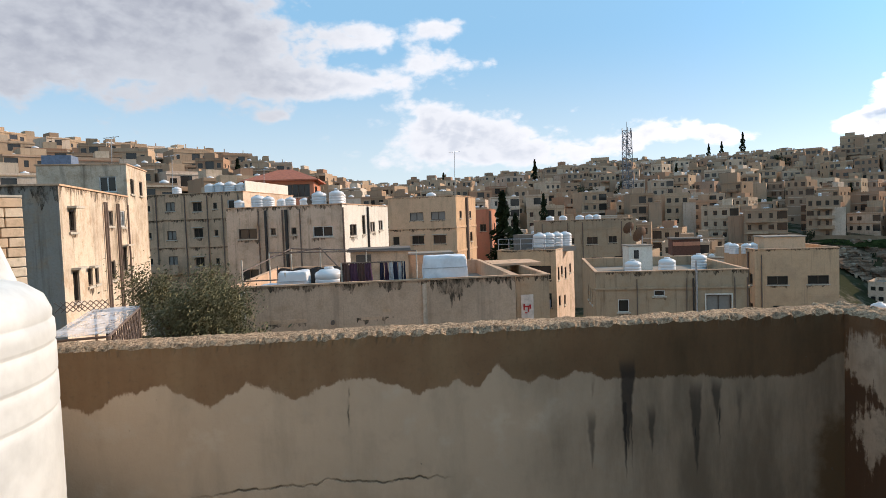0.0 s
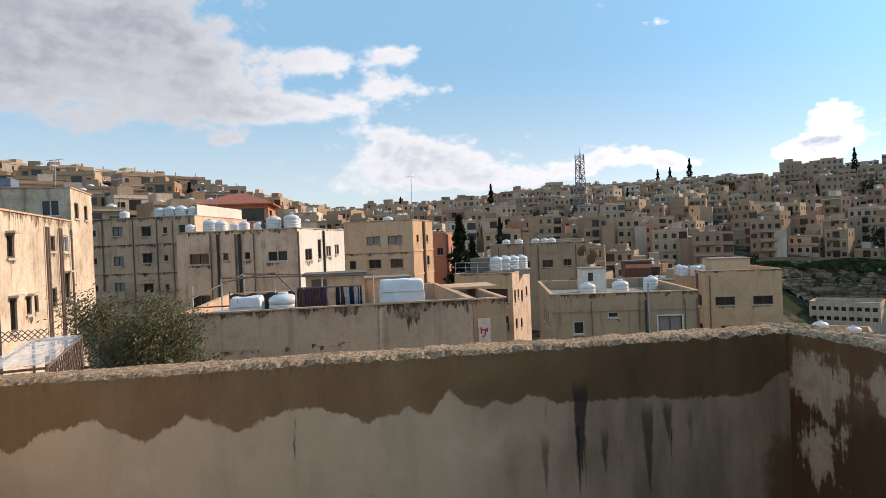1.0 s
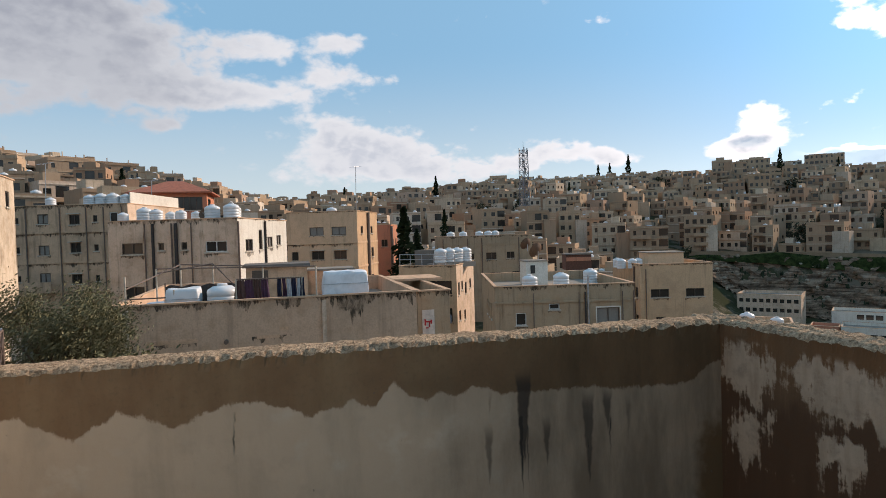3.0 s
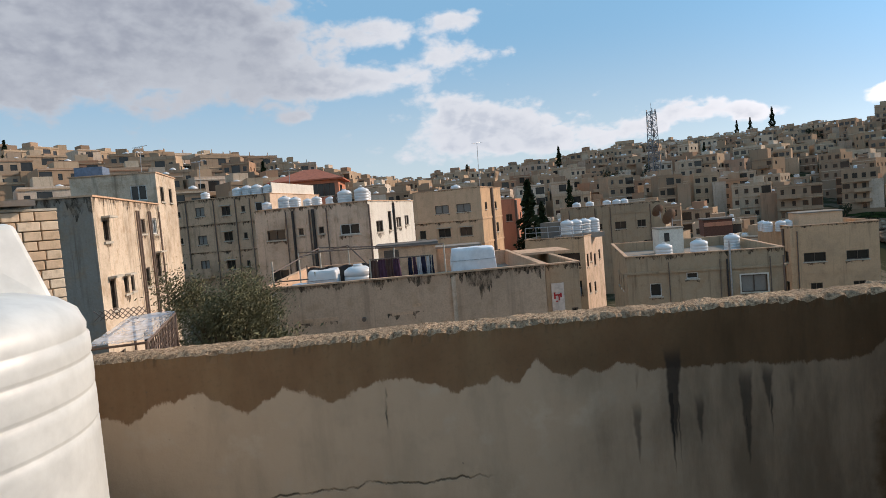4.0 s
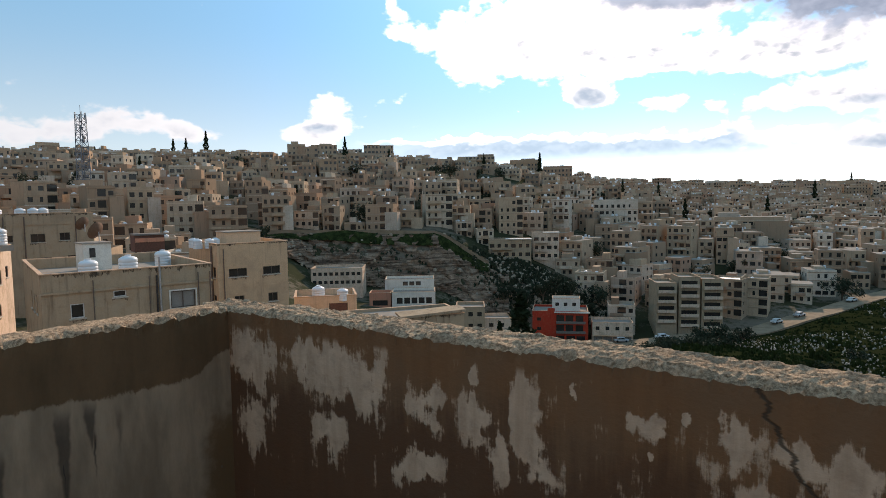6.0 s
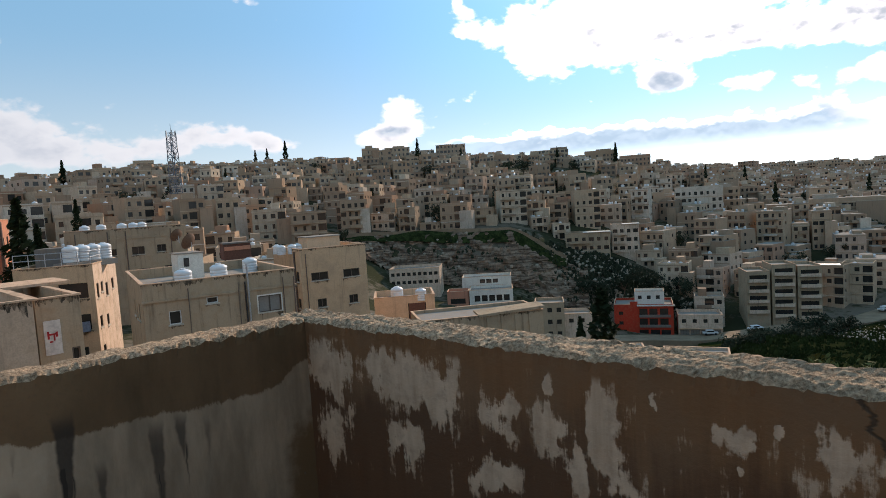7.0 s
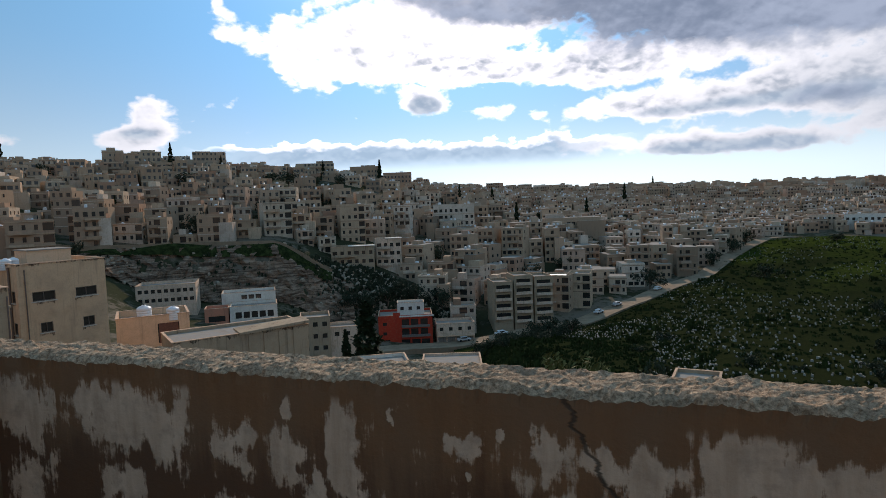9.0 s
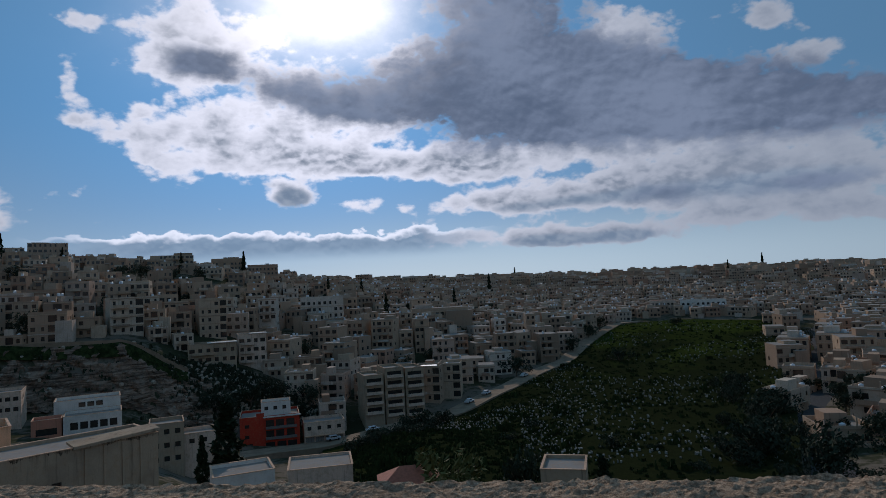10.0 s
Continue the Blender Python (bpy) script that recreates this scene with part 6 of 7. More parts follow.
for q in range(13500):
    a = rnd.uniform(64, 101.5)
    f_ = rnd.random() ** 0.8
    r_ = 92 + (road_r(a) - 8 - 92) * f_
    x, y = polar(a, r_)
    dens = noise.noise((x * 0.025, y * 0.025, 2.0))
    z = land_polar(a, r_) + 0.75 + 1.9 * min(1.0, (1 - f_) * 5) + 0.5 * noise.noise((x * 0.07, y * 0.07, 5))
    if q % 3 == 0 and dens > -0.12 and (a > 80 or f_ > 0.6):
        w, h, l = rnd.uniform(0.12, 0.26), rnd.uniform(0.2, 0.55), rnd.uniform(0.22, 0.6)
        c_, s_ = math.cos(0.6 + rnd.uniform(-0.3, 0.3)), math.sin(0.6)
        i = len(g.v)
        for zz in (z - 0.4, z + h):
            for u, v in ((-l / 2, -w / 2), (l / 2, -w / 2), (l / 2, w / 2), (-l / 2, w / 2)):
                g.v.append((x + u * c_ - v * s_, y + u * s_ + v * c_, zz - 0.0))
        for qd in ((0, 1, 5, 4), (1, 2, 6, 5), (2, 3, 7, 6), (3, 0, 4, 7), (4, 5, 6, 7)):
            g.f.append(tuple(i + p for p in qd))
            g.mi.append(0)
    elif q % 3 == 1:
        rr_ = rnd.uniform(0.25, 0.9) * (2.2 if rnd.random() < 0.05 else 1)
        for b_ in range(9):
            ca = rnd.uniform(0, 6.28)
            ox, oy = x + rnd.gauss(0, rr_ * 0.5), y + rnd.gauss(0, rr_ * 0.5)
            hh = rnd.uniform(0.3, 0.9) * rr_
            ww = rr_ * 0.35
            dx, dy = math.cos(ca) * ww, math.sin(ca) * ww
            tufts.quad((ox - dx, oy - dy, z - 0.2), (ox + dx, oy + dy, z - 0.2), (ox + dx * 0.6 + dy * 0.6, oy + dy * 0.6, z + hh), (ox - dx * 0.5, oy - dy * 0.7 + dx * 0.5, z + hh * 0.9))
tagged(part("grave_stones", g, "grave_stone"), "hundreds of small pale gravestones in the grass", "gravestones", kind="stuff")
tagged(part("weeds", tufts, "weed_leaf"), "tufts of weeds and low shrubs between the graves", "weeds", kind="stuff")

# terraced rock face
verts, faces = [], []
caz = np.arange(30.0, 53.0, 0.16)
steps = 30
for i in range(steps + 1):
    t = i / steps
    for a in caz:
        ledge = (math.floor(t * 7) + min(1.0, (t * 7 % 1.0) * 1.6)) / 7
        r_ = 200 + 14 * t + 2.2 * noise.fractal((a * 0.9, t * 5, 3.0), 0.8, 2.0, 4)
        x, y = polar(a, r_)
        zlo, zhi = land_polar(a, 201), land_polar(a, 213)
        verts.append((x, y, zlo + (zhi - zlo) * ledge + 0.9 + 0.7 * noise.fractal((a * 1.4, t * 9, 8.0), 0.8, 2.0, 4)))
na = len(caz)
for i in range(steps):
    for j in range(na - 1):
        faces.append((i * na + j, (i + 1) * na + j, (i + 1) * na + j + 1, i * na + j + 1))
me = bpy.data.meshes.new("cliff")
me.from_pydata(verts, [], faces)
me.materials.append(MATS["cliff_rock"])
tagged(new("ground_cliff", me), "terraced rocky cliff with ledges and dry scrub", "cliff", kind="structure")

# ---------------------------------------------------------------- the hillside town
rnd = random.Random(21)


def town_house(storeys, w, d, seed):
    """One flat-roofed hillside house, standing at the origin, its ground floor at height 0."""
    q = random.Random(seed)
    z1 = storeys * 3.05 + q.uniform(0.3, 0.9)
    ops = []
    nf, nr = max(3, round(w / 2.4)), max(2, round(d / 3.8))
    loggia = q.choice((-1, 0, nf - 1, nf // 2))
    for i in range(storeys):
        zc = 1.6 + 3.05 * i
        for j in range(nf):
            if j == loggia:
                ops.append(("f", w * (j + 0.5) / nf, zc + 0.1, w / nf - 0.2, 2.0, "plain"))
            elif q.random() < 0.86:
                ops.append(("f", w * (j + 0.5) / nf, zc, q.choice((0.8, 1.0, 1.3)), 1.3, "plain"))
        for j in range(nr):
            if q.random() < 0.8:
                ops.append(("r", d * (j + 0.5) / nr, zc, 1.1, 1.1, "plain"))
    b_ = house("town_house", "flat-roofed stone-coloured house on the hillside", "house", (0, 0), 0, w, d, -6, z1, "town_wall", ops, parapet_h=q.uniform(0.5, 1.0), group="hillside town", full=False, m=Matrix(), lip=False)
    if q.random() < 0.6:
        g = Geo()
        cw = w * q.uniform(0.25, 0.5)
        cx = q.uniform(0.5, w - cw - 0.5)
        g.box(cx, d * 0.35, z1 - 1.0, cx + cw, d * 0.85, z1 + 1.7)
        part("roof_cabin", g, "town_wall", b_)
    g = Geo()
    for i in range(1, storeys + 1):
        g = Geo()
        g.box(-0.12, -0.14, 3.05 * i - 0.12, w + 0.12, -0.004, 3.05 * i + 0.12)
        part("floor_ledge", g, "town_wall", b_)
    if q.random() < 0.6:
        a0 = q.choice((0.06, 0.42, 0.2))
        for i in range(1, storeys):
            g = Geo()
            g.box(w * a0, -1.3, 3.05 * i - 0.18, w * (a0 + 0.5), -0.15, 3.05 * i)
            g.box(w * a0, -1.3, 3.05 * i + 0.004, w * (a0 + 0.5), -1.2, 3.05 * i + q.choice((0.5, 0.95)))
            part("balcony", g, "town_wall", b_)
    if q.random() < 0.5:
        for px in (0.8, w * 0.7):
            g = Geo()
            g.box(px - 0.12, 0.4, z1 - 1.0, px + 0.12, 0.64, z1 + q.uniform(0.9, 1.6))
            part("column_stub", g, "town_wall", b_)
    if q.random() < 0.4:
        g = Geo()
        g.box(w * 0.72, -1.6, -4, w + 1.6, d * 0.5, z1 - 3.05)
        part("side_wing", g, "town_wall", b_)
    return b_, z1


KINDS = {}
for st, cnt in ((1, 2), (2, 5), (3, 6), (4, 5), (5, 2)):
    KINDS[st] = [[st, rnd.uniform(6.2, 10.5), rnd.uniform(8.0, 11.0), st * 100 + i, None, 0.0] for i in range(cnt)]

rest = Geo()          # far houses: walls
rest_win = Geo()
rest_tank = Geo()


def far_house(x, y, z, th, w, d, h, q, windows=True):
    c_, s_ = math.cos(radians(th)), math.sin(radians(th))

    def tr(u, v, zz):
        return (x + u * c_ - v * s_, y + u * s_ + v * c_, zz)
    def block(u0, v0, z0, u1, v1, z1):
        i = len(rest.v)
        rest.v += [tr(u, v, zz) for zz in (z0, z1) for v in (v0, v1) for u in (u0, u1)]
        for qd in ((4, 5, 7, 6), (0, 1, 5, 4), (1, 3, 7, 5), (3, 2, 6, 7), (2, 0, 4, 6)):
            rest.f.append(tuple(i + j for j in qd))
            rest.mi.append(1 if qd[0] == 4 else 0)
    block(0, 0, z - 6, w, d, z + h)
    for i in range(1, int(h // 3) + 1):
        if windows and q.random() < 0.8:
            block(-0.15, -0.18, z + 3.05 * i - 0.15, w + 0.15, -0.004, z + 3.05 * i + 0.12)
    if windows and q.random() < 0.5 and h > 6:
        a0 = w * q.uniform(0.05, 0.45)
        for i in range(1, int(h // 3)):
            block(a0, -1.3, z + 3.05 * i - 0.18, a0 + w * 0.48, -0.02, z + 3.05 * i + q.choice((0.5, 0.9)))
    if q.random() < 0.45:
        block(w * 0.6, -2.2, z - 6, w + q.uniform(0.5, 3), d * 0.6, z + h - 3.05 * q.choice((0.6, 1, 1.4)))
    if q.random() < 0.6:
        cw = w * q.uniform(0.25, 0.5)
        cx = q.uniform(0.3, w - cw - 0.3)
        block(cx, d * 0.3, z + h + 0.004, cx + cw, d * 0.8, z + h + q.uniform(0.8, 2.5))
    if windows:
        for i in range(max(1, int(h // 3))):
            zc = z + 1.7 + 3.05 * i
            nf = max(2, round(w / 2.5))
            for j in range(nf):
                if q.random() < 0.85:
                    u, hw = w * (j + 0.5) / nf, q.choice((0.4, 0.5, 0.65, 0.9))
                    rest_win.quad(tr(u - hw, -0.05, zc - 0.7), tr(u + hw, -0.05, zc - 0.7), tr(u + hw, -0.05, zc + 0.75), tr(u - hw, -0.05, zc + 0.75))
            for side, su in ((w + 0.05, 1), (-0.05, -1)):
                for v in (d * 0.28, d * 0.7):
                    if q.random() < 0.7:
                        rest_win.quad(tr(side, v - 0.55 * su, zc - 0.6), tr(side, v + 0.55 * su, zc - 0.6), tr(side, v + 0.55 * su, zc + 0.6), tr(side, v - 0.55 * su, zc + 0.6))
        for _ in range(q.choice((0, 0, 1, 1, 2, 3))):
            tx, ty, _z = tr(q.uniform(1, w - 1), q.uniform(1, d - 1), 0)
            rest_tank.lathe([(0.5, z + h), (0.5, z + h + 0.8), (0.25, z + h + 1.0)], 7, tx, ty)


def allowed(az, r):
    if az < -3:
        return r > 84 + max(0, az + 12) * 3
    if az < 2:
        return r > 130
    if az < 26:
        return r > 119
    if az < 29:
        return r > 178
    if az < 51:
        return r > 222
    if 60.5 < az < 64.2 and 206 < r < 226:
        return True
    if 50.2 < az < 57.6 and r < 250:
        return False
    if az < 62:
        return r > 226 - (az - 51) * 1.5
    if az < 101.5:
        if 64 < az < 71.5 and r < 222:
            return False
        return r > road_r(az) + 9
    if 103.1 < az < 105.4:
        return r > 440
    return r > (128 if az > 105.4 else 126)


count = 0
r = 88.0
while r < 640:
    az = -46.0
    while az < 114:
        w_ = rnd.uniform(6.0, 10.5) if r < 290 else rnd.uniform(5.0, 9.5)
        step = math.degrees((w_ + rnd.uniform(0.4, 4.0)) / r)
        rr_ = r + rnd.uniform(-6, 6)
        a_mid = az + step / 2
        if r > 330 and -46 < a_mid < -8 and r > 420:
            az += step
            continue
        if allowed(a_mid, rr_) and rnd.random() < (0.93 if r < 420 else 0.85):
            green = 42.5 < a_mid < 56 and 325 < rr_ < 385
            if not green:
                x, y = polar(az, rr_)
                z = land_polar(a_mid, rr_)
                th = -a_mid + 42 * noise.noise((x * 0.012, y * 0.012, 9.0)) + rnd.uniform(-13, 13)
                st = rnd.choices((1, 2, 3, 4, 5), (1.4, 4.5, 6, 2.6, 0.4))[0]
                if 2 < a_mid < 29 and rr_ < 178:
                    st = rnd.choices((1, 2, 3), (3, 4, 1.5))[0]
                if a_mid < -3:
                    st = rnd.choices((1, 2, 3), (1, 4, 4))[0]
                if rr_ > 380:
                    st = min(st, 3 if a_mid < 30 else 2)
                if a_mid > 100:
                    st = min(st, 1 if rr_ < 150 else (2 if rr_ < 230 else 3))
                if count < 290 and (rr_ < 270 or a_mid < -40):
                    kind = rnd.choice(KINDS[st])
                    mat4 = pose(x, y, z, 0, 0, th)
                    if kind[4] is None:
                        kind[4], kind[5] = town_house(kind[0], kind[1], kind[2], kind[3])
                        kind[4].matrix_basis = mat4
                    else:
                        copy_thing(kind[4], mat4)
                    step = math.degrees((kind[1] + rnd.uniform(0.4, 3.0)) / r)
                    for _ in range(rnd.choice((0, 1, 1, 2))):
                        p = mat4 @ Vector((rnd.uniform(1, kind[1] - 1), rnd.uniform(1, kind[2] * 0.3), kind[5] - 0.9))
                        tank(p.x, p.y, p.z, rnd.uniform(1.0, 1.3))
                    count += 1
                else:
                    far_house(x, y, z, th, w_, rnd.uniform(8.5, 12), st * 3.05 + rnd.uniform(0.2, 1.0), rnd)
        az += step
    r += 14.5 if r < 290 else 13.5
r = 640.0
while r < 1150:
    az = -4.0
    while az < 114:
        w_ = rnd.uniform(9, 17)
        if rnd.random() < 0.75:
            x, y = polar(az, r + rnd.uniform(-9, 9))
            far_house(x, y, land(x, y), -az + rnd.uniform(-30, 30), w_, rnd.uniform(9, 13), rnd.choice((6, 7, 9, 9.5, 12)), rnd, windows=r < 800)
        az += math.degrees((w_ + rnd.uniform(1, 9)) / r)
    r += 27
# tall blocks on the skyline and a few landmark houses
for az, r_, w_, h_ in ((32.8, 400, 11, 13.5), (34.9, 402, 16, 12.5), (37.3, 404, 15, 9.0), (39.6, 402, 19, 12.0), (42.4, 404, 14, 5), (48.2, 405, 24, 9), (53.0, 448, 22, 11.5), (56.0, 440, 20, 11), (11.5, 515, 34, 9), (13.6, 505, 14, 14), (60.5, 300, 20, 14), (62.8, 330, 16, 10), (70.5, 330, 30, 11), (30.5, 222, 9, 13)):
    x, y = polar(az, r_)
    far_house(x, y, land(x, y), -az, w_, 12, h_, rnd)
tagged(part("far_houses", rest, ["town_stuff_wall", "roof_cement"]), "hundreds of pale flat-roofed houses packed up the far slopes", "houses", kind="stuff")
tagged(part("far_windows", rest_win, "window_glass"), "dark windows of the far houses", "windows", kind="stuff")
tagged(part("far_tanks", rest_tank, "white_plastic", smooth=False), "white water tanks on the far roofs", "water tanks", kind="stuff")

# pale halls at the head of the graveyard
x, y = polar(91.9, 462)
house("long_hall", "pale two-storey hall under a red roof", "building", (x, y), -92, 17.3, 12, -36, -13.4, "cream_plaster", [("f", 2 + 2.6 * i, zc, 1.5, 1.4, "plain") for i in range(6) for zc in (-16.0, -19.6)], roof_mat="roof_tile_red", parapet_h=0.2)
x, y = polar(94.4, 462)
house("long_hall", "long white hall with a row of windows", "building", (x, y), -95, 29.5, 12, -36, -13.8, "white_plaster", [("f", 2 + 3.2 * i, -16.6, 1.6, 1.6, "plain") for i in range(9)])
sheet("ground_bank", "dark green bank under the terrace road", "bank_grass", 29.5, 51, 0.5, [210.5, 212, 213.5, 215], lift=1.2, rough=1.2, category="bank")

# white awning roof among the houses
x, y = polar(71.2, 226)
aw = thing("canopy", "white sheet canopy over a flat roof", "canopy", m=pose(x, y, -25.6, 0, 0, -70))
g = Geo()
g.box(-5.5, -2.5, 0, 5.5, 2.5, 0.18)
part("sheet", g, "white_plastic", aw)
for x_, y_ in ((-5, -2), (5, -2), (5, 2), (-5, 2)):
    g = Geo()
    g.tube((x_, y_, -7), (x_, y_, -0.003), 0.08, 6)
    part("post", g, "galvanised", aw)

# ---------------------------------------------------------------- lattice mast


def lattice_mast(x, y, z, h, label):
    top = thing("radio_mast", label, "radio mast", m=pose(x, y, z, 0, 0, 20))
    def half(t):
        return 1.7 - 0.55 * t
    legs = [(-1, -1), (1, -1), (1, 1), (-1, 1)]
    for sx, sy in legs:
        g = Geo()
        g.tube((sx * half(0), sy * half(0), -4), (sx * half(1), sy * half(1), h), 0.14, 6)
        part("leg", g, "tower_paint", top)
    g = Geo()
    nb = 15
    for i in range(nb):
        t0, t1 = i / nb, (i + 1) / nb
        for (ax, ay), (bx, by) in zip(legs, legs[1:] + legs[:1]):
            p, q = (ax * half(t0), ay * half(t0), h * t0), (bx * half(t1), by * half(t1), h * t1)
            g.tube(p, q, 0.07, 5)
            g.tube((bx * half(t0), by * half(t0), h * t0), (ax * half(t1), ay * half(t1), h * t1), 0.07, 5)
            g.tube((ax * half(t1), ay * half(t1), h * t1), (bx * half(t1), by * half(t1), h * t1), 0.06, 5)
    part("bracing", g, "tower_paint", top)
    for zz, a in ((h - 1.5, 0), (h - 1.5, 120), (h - 1.5, 240), (h - 5.5, 60), (h - 5.5, 180), (h - 5.5, 300), (h - 9, 30)):
        g = Geo()
        g.box(1.6, -0.25, zz, 1.85, 0.25, zz + 2.4)
        part("antenna_panel", g, "white_frame", top, m=pose(0, 0, 0, 0, 0, a))
    g = Geo()
    g.tube((0, 0, h), (0, 0, h + 3.2), 0.07, 6)
    part("spike", g, "tower_paint", top)


lattice_mast(69.2, 229.8, 0.0, 32.0, "tall grey steel lattice mast with panel antennas")


def aerial(x, y, z, h, label, arms=5):
    top = thing("roof_aerial", label, "aerial", "roof aerials", m=pose(x, y, z, 0, 2, rnd.uniform(0, 60)))
    g = Geo()
    g.tube((0, 0, 0), (0, 0, h), 0.035, 6)
    part("mast", g, "galvanised", top)
    g = Geo()
    g.tube((-0.75, 0, h - 0.1), (0.75, 0, h + 0.15), 0.025, 5)
    for i in range(arms):
        x_ = -0.65 + 1.3 * i / (arms - 1)
        g.tube((x_, -0.4, h - 0.1 + (x_ + 0.75) * 0.16), (x_, 0.4, h - 0.1 + (x_ + 0.75) * 0.16), 0.015, 5)
    part("array", g, "galvanised", top)


p = orange.matrix_basis @ Vector((8.1, 1.2, 3.6))
aerial(p.x, p.y, p.z, 5.9, "tall thin television aerial on a mast")
aerial(-34.5, 64.6, 4.35, 7.0, "leaning television aerial above the roofs")
aerial(-28.6, 65.5, 4.35, 5.0, "small television aerial above the roofs")
aerial(-19.6, 68.0, 4.35, 3.4, "thin aerial on a roof")
# ---------------------------------------------------------------- trees


def leaf_cloud(name, n_leaf, size, inside, mat, seed):
    """Many small leaf faces, each turned its own way, spread through a crown."""
    q = random.Random(seed)
    v, f = [], []
    while len(f) < n_leaf:
        p = inside(q)
        if p is None:
            continue
        d = Vector((q.gauss(0, 1), q.gauss(0, 1), q.gauss(0, 1))).normalized()
        u = d.orthogonal().normalized()
        w = d.cross(u)
        s_ = size * q.uniform(0.6, 1.4)
        i = len(v)
        p = Vector(p)
        v += [tuple(p - u * s_), tuple(p - w * s_ * 0.4), tuple(p + u * s_), tuple(p + w * s_ * 0.4)]
        f.append((i, i + 1, i + 2, i + 3))
    me = bpy.data.meshes.new(name)
    me.from_pydata(v, [], f)
    me.materials.append(MATS[mat])
    return me


def cypress_mesh(seed):
    def inside(q):
        t = q.random()
        r_ = 0.16 * (1 - t) ** 0.75 * min(1, 0.35 + t * 6) * (0.75 + 0.25 * math.sin(t * 31 + seed)) * math.sqrt(q.uniform(0.35, 1))
        a = q.uniform(0, 6.283)
        return r_ * math.cos(a) * (1 + 0.2 * math.sin(a * 3 + t * 9)), r_ * math.sin(a), 0.05 + 0.95 * t
    return leaf_cloud("crown", 1500, 0.028, inside, "cypress_leaf", seed)


CYP = [cypress_mesh(3), cypress_mesh(8)]
g = Geo()
g.tube((0, 0, -0.12), (0, 0, 0.5), 0.022, 8, 0.008)
CYP_TRUNK = g.mesh("trunk", "bark")


def cypress(x, y, z, h, fat=1.0, label="dark slender cypress tree"):
    top = thing("cypress", label, "tree", "cypresses", m=Matrix.Translation((x, y, z)) @ Matrix.Diagonal((h * fat, h * fat, h, 1)))
    part("crown", rnd.choice(CYP), None, top)
    part("trunk", CYP_TRUNK, None, top)
    return top


def blob_tree(seed, mat, n_leaf=1100, size=0.05):
    q0 = random.Random(seed)
    lumps = [(Vector((q0.gauss(0, 0.26), q0.gauss(0, 0.26), q0.uniform(0.42, 0.85))), q0.uniform(0.16, 0.30)) for _ in range(9)]
    def inside(q):
        c, r_ = q.choice(lumps)
        d = Vector((q.gauss(0, 1), q.gauss(0, 1), q.gauss(0, 0.8))).normalized() * r_ * q.uniform(0.55, 1.05)
        return c + d
    return leaf_cloud("crown", n_leaf, size, inside, mat, seed), [c for c, r_ in lumps]


BUSHY = [blob_tree(2, "bush_leaf"), blob_tree(5, "grey_leaf"), blob_tree(9, "grey_leaf")]
TRUNKS = []
for me_, cs in BUSHY:
    g = Geo()
    g.tube((0, 0, -0.15), (0, 0, 0.35), 0.04, 8, 0.028)
    for c in cs[:6]:
        g.tube((0, 0, 0.3), tuple(c), 0.02, 6, 0.008)
    TRUNKS.append(g.mesh("trunk", "bark"))


def bushy(x, y, z, h, fat=1.0, which=0, label="round dark leafy tree among the houses"):
    top = thing("tree", label, "tree", "leafy trees", m=Matrix.Translation((x, y, z)) @ Matrix.Rotation(rnd.uniform(0, 6), 4, "Z") @ Matrix.Diagonal((h * fat, h * fat, h, 1)))
    part("crown", BUSHY[which][0], None, top)
    part("trunk", TRUNKS[which], None, top)


def on_land(fn, az, r_, h, **kw):
    x, y = polar(az, r_)
    fn(x, y, land(x, y), h, **kw)


# cypresses: by the salmon house, below the parapet, along the skyline
cypress(8.2, 84.6, -10, 15.0, 1.25)
cypress(10.1, 86.0, -10, 12.0, 1.1)
cypress(73.2, 53.2, -27, 14.8, 1.9, "broad dark cypress below the terrace")
cypress(70.5, 55.0, -27, 11.0, 1.1)
for az, r_, h in ((26.0, 540, 28), (24.4, 540, 22), (23.4, 540, 21), (37.9, 402, 17), (41.9, 400, 11), (50.6, 402, 13), (55.7, 445, 20), (77.8, 560, 20), (80.2, 980, 22), (68.2, 330, 18), (66.0, 410, 15), (-18.2, 150, 12), (-17.0, 190, 8), (9.3, 170, 14),
                (8.6, 330, 20), (20.8, 300, 14), (6.4, 240, 12), (0.2, 330, 16), (17.6, 420, 12), (-37.2, 200, 12), (-35.5, 220, 8), (98.4, 940, 18), (74.5, 420, 16), (33.5, 260, 12), (63.0, 420, 12), (-4.5, 430, 10), (101, 1050, 26)):
    on_land(cypress, az, r_, h)
# leafy trees
bushy(67.9, 19.3, -26.0, 9.7, 0.85, 0, "yellow-green leafy tree below the terrace")
bushy(72.0, 12.5, -26.0, 8.6, 0.6, 1)
cypress(66.0, 3.5, -26.0, 10.0, 1.6)
bushy(68.0, 9.0, -26.0, 8.2, 0.6, 2)
